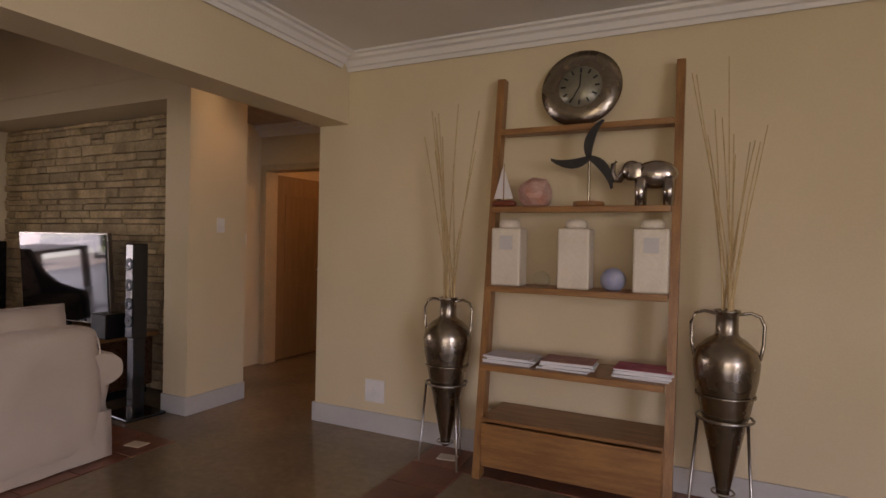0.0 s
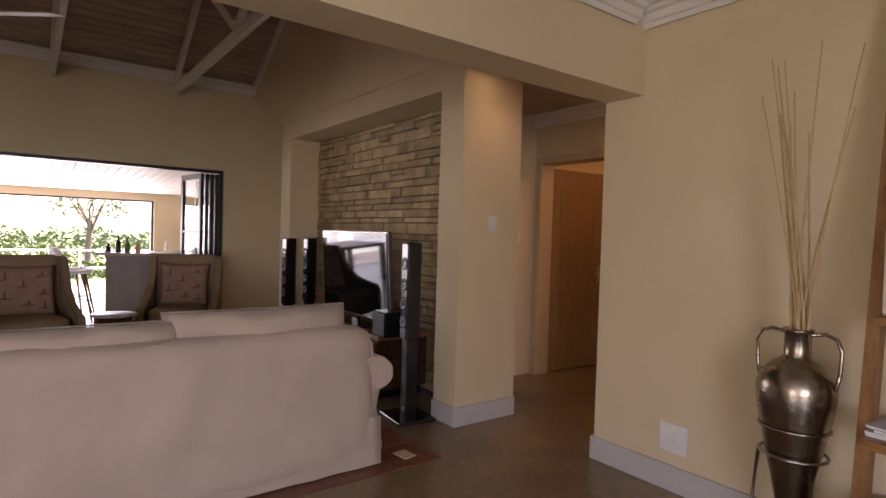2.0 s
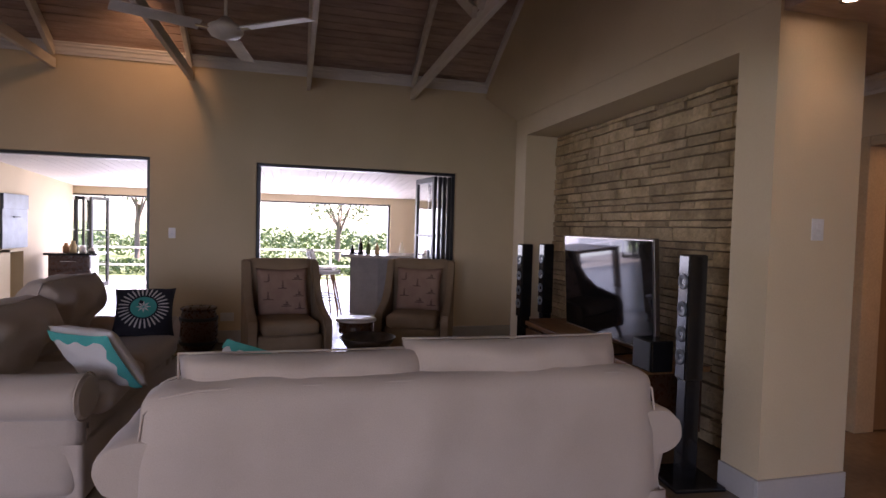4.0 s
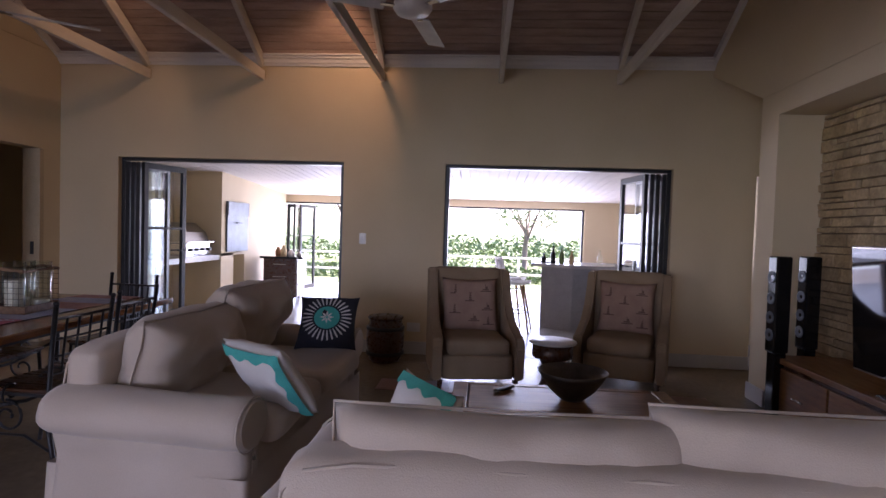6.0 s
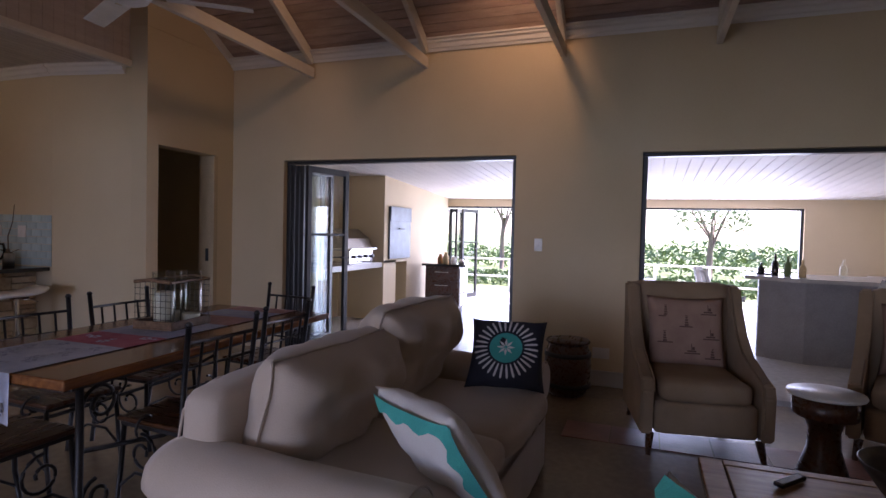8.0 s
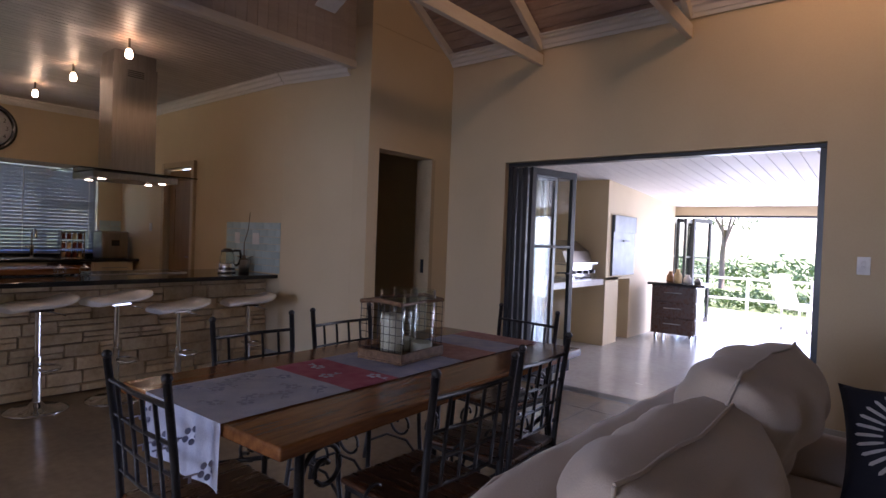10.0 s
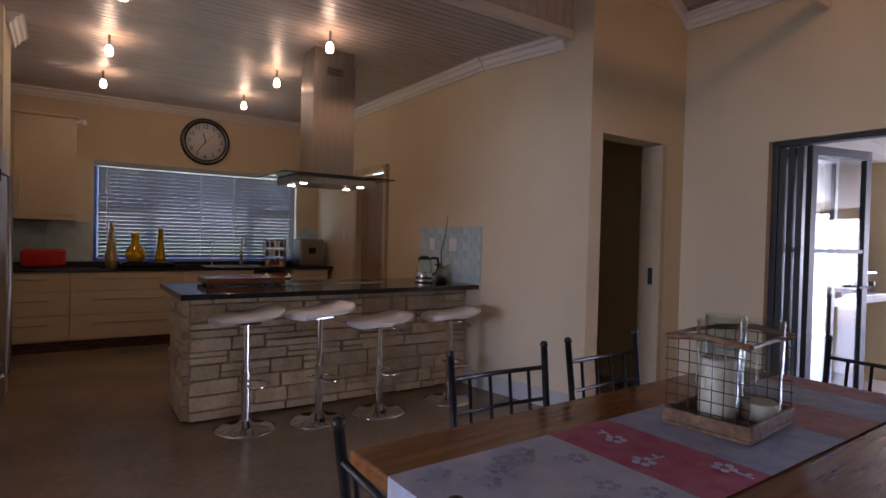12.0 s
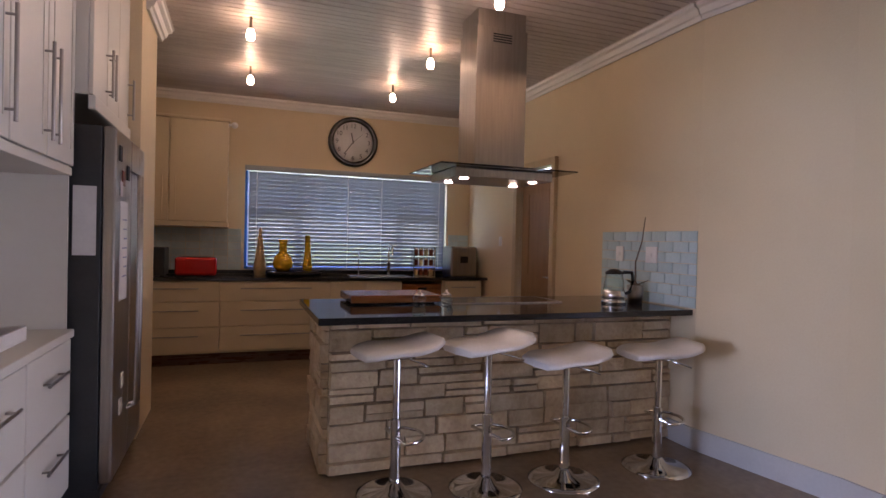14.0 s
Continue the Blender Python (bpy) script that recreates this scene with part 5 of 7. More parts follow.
for i in range(20):
    bm = bmesh.new()
    if i < 12:
        m_ = pose(0.56 + 0.07 * (i % 6) + rr.uniform(-0.02, 0.02), (-0.13 if i < 6 else 0.1) + rr.uniform(-0.06, 0.06), 0.0085, 0, 0, rr.uniform(0, 360))
    elif i < 15:
        m_ = pose(0.28 + 0.07 * (i - 12), rr.uniform(-0.18, 0.18), 0.0085, 0, 0, rr.uniform(0, 360))
    else:
        m_ = pose(1.018, -0.2 + 0.1 * (i - 15), rr.uniform(-0.16, -0.05), 0, 90, 90)
    # a loose flower: petals round a centre, and a stalk
    for k in range(5):
        q = k * 1.2566
        c_ = m_ @ Vector((0.021 * math.cos(q), 0.021 * math.sin(q), 0))
        bm_cyl(bm, c_, c_ + (m_.to_3x3() @ Vector((0, 0, 0.0008))), 0.011, None, 8)
    bm_box(bm, (-0.003, -0.075, 0), (0.003, -0.03, 0.0008), 0, m_)
    bm_box(bm, (0.003, -0.06, 0), (0.022, -0.05, 0.0008), 0, m_)
    part("print", bm, "fabric_w" if 12 <= i < 15 else "fabric_b", rn)

# candle caddy
cd = thing("candle_caddy", pose(-5.88, -2.21, 0.776, 0, 0, 6), "woven rattan tray caddy with a wire cage", "caddy")
part("tray", boxes(((-0.17, -0.13, 0), (0.17, 0.13, 0.012)), ((-0.17, -0.13, 0.012), (-0.155, 0.13, 0.05)), ((0.155, -0.13, 0.012), (0.17, 0.13, 0.05)), ((-0.155, -0.13, 0.012), (0.155, -0.115, 0.05)), ((-0.155, 0.115, 0.012), (0.155, 0.13, 0.05)), bevel=0.004), "rattan", cd)
for sx in (-1, 1):
    for k in range(8):
        y = -0.12 + k * 0.24 / 7
        part("wire", cyl((sx * 0.163, y, 0.05), (sx * 0.163, y, 0.27), 0.0016, None, 5), "iron", cd)
    for k in range(7):
        z = 0.06 + k * 0.035
        part("wire", cyl((sx * 0.163, -0.125, z), (sx * 0.163, 0.125, z), 0.0016, None, 5), "iron", cd)
for sy in (-1, 1):
    part("rail", tube([(-0.165, sy * 0.122, 0.27), (0, sy * 0.122, 0.275), (0.165, sy * 0.122, 0.27)], 0.007), "rattan", cd)
part("handle", tube([(-0.165, -0.12, 0.27), (-0.18, 0, 0.285), (-0.165, 0.12, 0.27)], 0.01), "rattan", cd)
part("handle", tube([(0.165, -0.12, 0.27), (0.18, 0, 0.285), (0.165, 0.12, 0.27)], 0.01), "rattan", cd)
for x, y, hc in ((0.07, 0.0, 0.19), (-0.08, 0.055, 0.05), (-0.085, -0.065, 0.05)):
    cn = part("candle", lathe([(0, 0), (0.050, 0), (0.052, 0.01), (0.052, hc), (0.046, hc + 0.008), (0.038, hc - 0.006), (0, hc - 0.012)], 24), "wax", None, "", True)
    cn.matrix_world = pose(-5.88 + x, -2.21 + y, 0.789)
    tagged(cn, "thick ivory pillar candle with a melted top", "candle", "candles in the caddy")
    gl = part("hurricane_glass", lathe([(0.057, 0.0), (0.060, 0.0), (0.062, 0.31), (0.059, 0.31), (0.057, 0.0)], 28), "glass", None, "", True)
    gl.matrix_world = pose(-5.88 + x, -2.21 + y, 0.789)
    gl.visible_shadow = False
    tagged(gl, "clear glass hurricane cylinder", "glass", "candle glasses")


def dining_chair(m, first=None):
    """Back towards -x in its own frame, seat over the origin."""
    if first is not None:
        return copy_thing(first, m)
    c = thing("dining_chair", m, "black wrought-iron dining chair with a lattice back and wooden seat", "chair", "dining chairs")
    part("seat", box((-0.2, -0.21, 0.445), (0.22, 0.21, 0.47), 0.01, None, 3), "seat", c)
    part("seat_frame", boxes(((-0.2, -0.2, 0.425), (0.2, -0.18, 0.444)), ((-0.2, 0.18, 0.425), (0.2, 0.2, 0.444)), ((-0.2, -0.18, 0.425), (-0.18, 0.18, 0.444)), ((0.18, -0.18, 0.425), (0.2, 0.18, 0.444))), "iron", c)
    for s in (-1, 1):
        part("back_post", tube([(-0.24, s * 0.205, 0.0), (-0.2, s * 0.205, 0.25), (-0.2, s * 0.205, 0.45), (-0.22, s * 0.21, 0.7), (-0.25, s * 0.215, 0.955)], 0.013, 8), "iron", c)
        part("finial", lathe([(0, 0), (0.012, 0.004), (0.017, 0.016), (0.012, 0.028), (0, 0.032)], 12, pose(-0.251, s * 0.215, 0.952)), "iron", c)
        part("leg", tube([(0.19, s * 0.19, 0.43), (0.2, s * 0.2, 0.2), (0.23, s * 0.2, 0.0)], 0.012, 8), "iron", c)
        part("scroll", tube(spiral((0.06, s * 0.195, 0.3), 0.1, 1.3, "x", 0.025, 22, 1.5, 1), 0.008, 6), "iron", c)
        part("brace", tube([(-0.2, s * 0.2, 0.12), (-0.05, s * 0.2, 0.2), (0.1, s * 0.2, 0.2), (0.2, s * 0.2, 0.12)], 0.008, 6), "iron", c)

    def bx(z):
        return -0.2 - 0.05 * ((z - 0.45) / 0.5) ** 1.5

    for z in (0.56, 0.66, 0.76, 0.88):
        part("back_rail", tube([(bx(z), -0.212, z), (bx(z) - 0.012, 0, z), (bx(z), 0.212, z)], 0.009 if z > 0.8 else 0.007, 6), "iron", c)
    for y in (-0.135, -0.045, 0.045, 0.135):
        part("back_bar", tube([(bx(0.56) - 0.008, y, 0.56), (bx(0.7) - 0.009, y, 0.7), (bx(0.88) - 0.008, y, 0.88)], 0.007, 6), "iron", c)
    return c


first = dining_chair(pose(-4.90, -2.17, 0, 0, 0, 180) @ Matrix.Diagonal((1, 1, 0.96, 1)))
for x, y, rz in ((-6.70, -2.17, -6), (-5.47, -2.59, 88), (-6.06, -2.60, 91), (-5.49, -1.72, -93), (-6.04, -1.77, -88)):
    dining_chair(pose(x, y, 0, 0, 0, rz), first)

# ---- kitchen island ----
IX, IY = (XK + 0.002, -4.86), (-6.02, -5.43)
isl = thing("kitchen_island", pose(0, 0, 0), "pale stacked-stone kitchen island", "island")
part("core", box((IX[0], IY[0], 0), (IX[1] - 0.03, IY[1] - 0.03, 0.878)), "mortar", isl)
front = part("stone_front", box((IX[0], IY[1] - 0.03, 0.001), (IX[1] - 0.031, IY[1] - 0.021, 0.876)), "mortar", isl)
side = part("stone_side", box((IX[1] - 0.03, IY[0], 0.001), (IX[1] - 0.021, IY[1] - 0.031, 0.876)), "mortar", isl)
wt = thing("granite_worktop", pose(0, 0, 0.88), "polished black granite island worktop", "worktop")
part("slab", box((IX[0], -6.19, 0), (-4.79, -5.22, 0.038), 0.006, None, 3), "granite", wt)
part("hob", box((-6.55, -6.12, 0.0385), (-5.72, -5.75, 0.044), 0.002), "black", wt, "black glass hob with a steel rim")
part("hob_rim", boxes(((-6.56, -5.75, 0.0385), (-5.71, -5.74, 0.046)), ((-6.56, -6.13, 0.0385), (-5.71, -6.12, 0.046)), ((-6.56, -6.119, 0.0385), (-6.551, -5.751, 0.046)), ((-5.719, -6.119, 0.0385), (-5.71, -5.751, 0.046))), "steel", wt)
cb = thing("chopping_board", pose(-5.36, -5.97, 0.918, 0, 0, 0), "thick reddish wooden chopping board on the worktop", "chopping board")
part("board", box((-0.3, -0.2, 0.012), (0.3, 0.2, 0.06), 0.008), "table", cb)
for x in (-0.25, 0.25):
    for y in (-0.15, 0.15):
        part("foot", cyl((x, y, 0), (x, y, 0.012), 0.015), "black", cb)
for x in (-5.47, -5.65):
    sp = thing("glass_jar", pose(x, -5.66, 0.918), "small clear glass jar with a knobbed lid", "jar", "small glass jars")
    g = part("bowl", lathe([(0, 0.0), (0.035, 0.0), (0.045, 0.02), (0.043, 0.06), (0.03, 0.068), (0.028, 0.066), (0.04, 0.055), (0.041, 0.02), (0.03, 0.005), (0, 0.005)], 20), "glass", sp, "", True)
    part("lid", lathe([(0.033, 0.069), (0.036, 0.072), (0.02, 0.085), (0.006, 0.09), (0.012, 0.1), (0, 0.108)], 20), "chrome", sp, "", True)
kt = thing("kettle", pose(-6.92, -5.64, 0.918, 0, 0, 150), "chrome and glass electric kettle", "kettle")
part("base", lathe([(0, 0), (0.085, 0), (0.088, 0.02), (0.08, 0.03), (0, 0.03)], 28), "chrome", kt, "", True)
part("heater", lathe([(0.075, 0.031), (0.08, 0.04), (0.08, 0.09), (0.074, 0.095), (0, 0.095)], 28), "chrome", kt, "", True)
part("jug", lathe([(0.074, 0.096), (0.07, 0.15), (0.06, 0.21), (0.057, 0.21), (0.067, 0.15), (0.07, 0.1), (0.074, 0.096)], 28), "glass", kt, "", True)
part("lid", lathe([(0.062, 0.211), (0.062, 0.225), (0.03, 0.245), (0, 0.248)], 28), "black", kt, "", True)
part("handle", tube([(0.06, 0, 0.225), (0.12, 0, 0.225), (0.13, 0, 0.17), (0.11, 0, 0.09), (0.08, 0, 0.07)], 0.013), "black", kt)
pt = thing("orchid_pot", pose(-7.12, -5.66, 0.918), "bare orchid stem in a small glass pot", "plant")
part("pot", lathe([(0, 0), (0.05, 0), (0.06, 0.13), (0.055, 0.13), (0.046, 0.01), (0, 0.01)], 20), "steel", pt, "", True)
part("soil", lathe([(0, 0.11), (0.052, 0.11), (0.03, 0.14), (0, 0.145)], 16), "bark", pt, "", True)
part("stem", tube([(0, 0, 0.12), (0.01, 0.01, 0.3), (-0.01, 0.05, 0.45), (0.0, 0.09, 0.62)], 0.006, 6, 0.003), "bark", pt)
for a in (0.3, 2.4, 4.2):
    part("leaf", pillow((0.1, 0.035, 0.006), pose(0, 0, 0.15) @ Matrix.Rotation(a, 4, "Z") @ pose(0.05, 0, 0, 0, -25, 0), 0.4, 6), "bark", pt)
# glass splash tiles above the worktop
spl = tagged(thing("splashback_island", pose(XK + 0.001, 0, 0), "pale blue glass brick tiles on the wall", "splashback"), kind="structure")
tile_mesh = {}
for r in range(7):
    y0 = -6.22 - (0.073 if r % 2 else 0)
    while y0 < -5.21:
        a, b = max(y0, -6.22), min(y0 + 0.146, -5.198)
        key = round(b - a, 3)
        if key not in tile_mesh:
            o = part("tile", box((0, 0.002, 0.002), (0.007, b - a - 0.002, 0.072), 0.0015), "splash", spl)
            tile_mesh[key] = o.data
        else:
            o = new("tile", tile_mesh[key])
            o.parent = spl
        o.matrix_basis = pose(0, a, 0.925 + r * 0.074)
        y0 += 0.146
plate("wall_socket", pose(XK + 0.010, -5.62, 1.27, 0, 0, 90), 0.12, 0.12, "white wall socket on glass tiles", 1)
plate("wall_socket", pose(XK + 0.010, -5.98, 1.27, 0, 0, 90), 0.09, 0.12, "white wall socket with a black plug", 1)


def bar_stool(x, y, h, rz):
    s = thing("bar_stool", pose(x, y, 0, 0, 0, rz), "chrome gas-lift bar stool with a white curved seat", "bar stool", "bar stools at the island")
    part("base", lathe([(0, 0), (0.2, 0), (0.2, 0.006), (0.17, 0.016), (0.06, 0.03), (0.035, 0.06), (0, 0.07)], 40), "chrome", s, "", True)
    part("column", cyl((0, 0, 0.06), (0, 0, h * 0.5), 0.028), "chrome", s)
    part("piston", cyl((0, 0, h * 0.5), (0, 0, h - 0.03), 0.019), "chrome", s)
    bm = bmesh.new()
    n, rings = 14, []
    for i in range(n + 1):
        u = -1 + 2 * i / n
        zz = h - 0.03 + (-0.05 * max(0, -u - 0.45) ** 1.4 if u < 0 else 0.045 * u ** 2)
        wv = 0.2 * (1 - 0.35 * abs(u) ** 6)
        rings.append([bm.verts.new((u * 0.215, v * wv, zz + e)) for v, e in ((-1, 0.004), (-0.88, 0.020), (0, 0.022), (0.88, 0.020), (1, 0.004), (0.85, -0.010), (0, -0.014), (-0.85, -0.010))])
    for a, b in zip(rings, rings[1:]):
        for j in range(8):
            bm.faces.new((a[j], a[(j + 1) % 8], b[(j + 1) % 8], b[j])).smooth = True
    bm.faces.new(rings[0]), bm.faces.new(rings[-1][::-1])
    bmesh.ops.recalc_face_normals(bm, faces=bm.faces)
    part("seat", bm, "plastic", s, "white leatherette seat")
    part("seat_plate", box((-0.08, -0.06, h - 0.075), (0.08, 0.06, h - 0.05), 0.004), "chrome", s)
    part("lever", tube([(0.02, 0, h - 0.07), (0.08, -0.12, h - 0.085), (0.1, -0.17, h - 0.095)], 0.005, 6), "chrome", s)
    ring = [(0.03 + 0.12 * math.cos(a * 0.2618), 0.13 * math.sin(a * 0.2618), 0.3) for a in range(-7, 8)]
    part("footrest", tube([(0, -0.02, 0.3)] + ring + [(0, 0.02, 0.3)], 0.009, 8), "chrome", s)


for x, y, h, rz in ((-5.19, -5.14, 0.79, 188), (-5.68, -5.06, 0.81, 196), (-6.15, -5.03, 0.72, 186), (-6.79, -5.02, 0.73, 172)):
    bar_stool(x, y, h, rz)

# ---- cooker hood ----
hd = thing("cooker_hood", pose(-6.07, -5.95, 0), "stainless island cooker hood with a glass canopy", "cooker hood")
part("chimney", box((-0.19, -0.15, 1.84), (0.19, 0.15, 2.80), 0.004), "steel", hd)
part("chimney_upper", box((-0.18, -0.14, 2.801), (0.18, 0.14, KC - 0.001), 0.003), "steel", hd)
part("vent", boxes(*[((-0.07, 0.151, 2.70 + k * 0.017), (0.07, 0.154, 2.708 + k * 0.017)) for k in range(4)]), "dark", hd)
part("body", box((-0.36, -0.25, 1.76), (0.36, 0.25, 1.82), 0.006), "steel", hd)
cg = part("canopy", box((-0.50, -0.34, 1.822), (0.50, 0.35, 1.832), 0.003), "tint", hd, "smoked glass canopy")
for x in (-0.26, 0.26):
    for y in (-0.15, 0.15):
        part("halogen_lamp", cyl((x, y, 1.757), (x, y, 1.7595), 0.028, None, 16), "led", hd)
lamp("hood_light", "SPOT", look((-6.02, -5.95, 1.74), (-6.02, -5.95, 0)), 0.8, (1, 0.75, 0.45), spot=120, radius=0.15)

# ---- kitchen back units ----
CY = YK + 0.62
ctop = thing("granite_counter", pose(0, 0, 0), "polished black granite counter along the window", "worktop")
part("slab", box((XK + 0.001, YK + 0.001, 0.87), (-3.11, CY + 0.02, 0.905), 0.004), "granite", ctop)
part("upstand", box((XK + 0.001, YK + 0.001, 0.906), (-3.11, YK + 0.015, 0.95), 0.002), "granite", ctop)


def drawer_unit(x0, x1, rows, label, handles=True):
    u = thing("kitchen_cabinet", pose(0, 0, 0), label, "cabinet", "kitchen base cabinets")
    part("carcass", box((x0 + 0.001, YK + 0.01, 0.12), (x1 - 0.001, CY - 0.02, 0.869)), "cab", u)
    part("plinth", box((x0, YK + 0.05, 0), (x1, CY - 0.06, 0.119)), "seat", u)
    z = 0.865
    for k in rows:
        d = part("drawer_front", box((x0 + 0.004, CY - 0.019, z - k + 0.006), (x1 - 0.004, CY, z - 0.004), 0.004), "cab", u)
        if handles:
            bm = cyl((x0 + 0.18 * (x1 - x0), CY + 0.028, z - k * 0.35), (x1 - 0.18 * (x1 - x0), CY + 0.028, z - k * 0.35), 0.006)
            for q in (0.25, 0.75):
                xx = x0 + q * (x1 - x0)
                bm_cyl(bm, (xx, CY, z - k * 0.35), (xx, CY + 0.028, z - k * 0.35), 0.005)
            part("handle", bm, "steel", d)
        z -= k


drawer_unit(-4.22, -3.11, (0.21, 0.26, 0.26), "cream kitchen drawer cabinet with bar handles")
drawer_unit(-5.35, -4.22, (0.21, 0.26, 0.26), "cream kitchen drawer cabinet with bar handles")
drawer_unit(-5.75, -5.35, (0.74,), "cream kitchen sink cabinet door", False)
drawer_unit(-6.15, -5.75, (0.74,), "cream kitchen sink cabinet door", False)
drawer_unit(-7.17, -6.68, (0.21, 0.52), "cream kitchen cabinet by the wall")
wr = thing("basket_unit", pose(0, 0, 0), "open cabinet bay with woven red-brown basket drawers", "cabinet")
part("carcass", boxes(((-6.68, YK + 0.01, 0.0), (-6.66, CY - 0.02, 0.869)), ((-6.17, YK + 0.01, 0.0), (-6.151, CY - 0.02, 0.869)), ((-6.66, YK + 0.01, 0.0), (-6.17, YK + 0.03, 0.869))), "cab", wr)
for z in (0.12, 0.38, 0.63):
    d = part("basket", box((-6.655, YK + 0.1, z), (-6.175, CY - 0.005, z + 0.2), 0.01), "table", wr)
    part("handle_slot", box((-6.47, CY - 0.0049, z + 0.12), (-6.36, CY - 0.001, z + 0.16), 0.001), "black", d)
# wall tiles and upper cabinet
sp2 = tagged(thing("splashback_window", pose(0, YK + 0.001, 0), "pale green glass tiles behind the counter", "splashback"), kind="structure")
for x0, x1 in ((-4.42, -3.11), (XK + 0.01, -6.95)):
    for r in range(6):
        n = max(1, round((x1 - x0) / 0.15))
        for c in range(n):
            a = x0 + (x1 - x0) * c / n
            part("tile", box((a + 0.002, 0, 0.953 + r * 0.078), (a + (x1 - x0) / n - 0.002, 0.006, 1.028 + r * 0.078), 0), "splash", sp2)
uc = thing("wall_cabinet", pose(0, 0, 0), "cream double-door kitchen wall cabinet", "cabinet")
part("carcass", box((-4.27, YK + 0.01, 1.48), (-3.11, YK + 0.33, 2.56)), "cab", uc)
for x0, x1 in ((-4.27, -3.70), (-3.695, -3.12)):
    d = part("door", box((x0 + 0.003, YK + 0.331, 1.485), (x1 - 0.003, YK + 0.35, 2.555), 0.004), "cab", uc)
    bm = cyl((x1 - 0.06 if x0 < -4 else x0 + 0.06, YK + 0.375, 1.55), (x1 - 0.06 if x0 < -4 else x0 + 0.06, YK + 0.375, 1.95), 0.006)
    part("handle", bm, "cab", d)
part("pelmet", box((-4.28, YK + 0.01, 1.43), (-3.11, YK + 0.355, 1.479), 0.004), "cab", uc)
part("cornice", box((-4.29, YK + 0.01, 2.561), (-3.11, YK + 0.37, 2.59), 0.008), "cab", uc)
cam_ = thing("security_sensor", pose(-4.33, YK + 0.3, 2.54), "small white sensor on the cabinet corner", "sensor")
part("body", lathe([(0, -0.03), (0.03, -0.02), (0.035, 0.01), (0.02, 0.03), (0, 0.03)], 16, pose(0, 0, 0, 90)), "plastic", cam_, "", True)
part("arm", box((0, -0.015, -0.01), (0.06, 0.01, 0.01)), "plastic", cam_)

# counter things
to = thing("toaster", pose(-3.98, -8.72, 0.905), "glossy red two-slot toaster", "toaster")
part("body", box((-0.2, -0.1, 0.012), (0.2, 0.1, 0.2), 0.03, None, 4), "red", to, "", True)
part("slots", boxes(((-0.14, -0.045, 0.2005), (0.14, -0.02, 0.203)), ((-0.14, 0.02, 0.2005), (0.14, 0.045, 0.203))), "black", to)
part("base", box((-0.18, -0.09, 0), (0.18, 0.09, 0.012)), "black", to)
mw = thing("microwave", pose(-3.45, -8.78, 0.905), "grey microwave oven on the counter", "microwave")
part("body", box((-0.24, -0.18, 0.01), (0.24, 0.18, 0.3), 0.008), "dark", mw)
part("door", box((-0.05, 0.181, 0.02), (0.23, 0.195, 0.29), 0.004), "ceramic", mw)
for x in (-0.2, 0.2):
    part("foot", cyl((x, 0, 0), (x, 0, 0.01), 0.02), "black", mw)
for x, y, prof, mt, lb in ((-4.86, -8.78, [(0, 0), (0.06, 0), (0.1, 0.04), (0.11, 0.09), (0.09, 0.16), (0.045, 0.2), (0.04, 0.3), (0.055, 0.35), (0.05, 0.35), (0.035, 0.3), (0.03, 0.2), (0, 0.19)], "yellow", "glossy yellow bottle-necked vase"),
                           (-5.13, -8.8, [(0, 0), (0.05, 0), (0.055, 0.05), (0.035, 0.2), (0.03, 0.4), (0.035, 0.4), (0.0, 0.38)], "yellow", "slim tall yellow vase"),
                           (-4.62, -8.86, [(0, 0), (0.06, 0), (0.07, 0.1), (0.05, 0.2), (0.03, 0.36), (0.012, 0.52), (0, 0.54)], "reed", "tall amber pointed vase")):
    v = part("vase", lathe(prof, 28), mt, None, "", True)
    v.matrix_world = pose(x, y, 0.962 if mt == "yellow" else 0.906)
    tagged(v, lb, "vase", "vases on the counter")
dk = thing("sculptural_bowl", pose(-4.98, -8.79, 0.906), "dark wavy boat-shaped bowl under vases", "bowl")
part("bowl", soft((-0.3, -0.11, 0), (0.28, 0.11, 0.055), 0.027, 0.01, 8), "black", dk)
tp = thing("kitchen_tap", pose(-6.12, YK + 0.16, 0.905), "tall chrome swan-neck kitchen tap", "tap")
part("body", cyl((0, 0, 0), (0, 0, 0.16), 0.024), "chrome", tp)
part("spout", tube([(0, 0, 0.15)] + [(0, 0.09 - 0.09 * math.cos(a * 0.35), 0.28 + 0.1 * math.sin(a * 0.35)) for a in range(0, 10)] + [(0, 0.18, 0.25)], 0.012), "chrome", tp)
part("lever", tube([(0.02, 0, 0.12), (0.07, 0, 0.15)], 0.008), "chrome", tp)
tp = thing("filter_tap", pose(-5.75, YK + 0.16, 0.905), "slim chrome filter tap", "tap")
part("spout", tube([(0, 0, 0), (0, 0, 0.18), (0, 0.02, 0.26), (0, 0.09, 0.31)], 0.008), "chrome", tp)
part("collar", cyl((0, 0, 0), (0, 0, 0.03), 0.018), "chrome", tp)
snk = thing("kitchen_sink", pose(-5.95, -8.75, 0.9055), "inset stainless steel sink", "sink")
part("rim", boxes(((-0.38, -0.2, 0), (0.38, -0.17, 0.006)), ((-0.38, 0.17, 0), (0.38, 0.2, 0.006)), ((-0.38, -0.17, 0), (-0.35, 0.17, 0.006)), ((0.35, -0.17, 0), (0.38, 0.17, 0.006))), "chrome", snk)
part("basin", box((-0.35, -0.17, 0), (0.35, 0.17, 0.002)), "steel", snk)
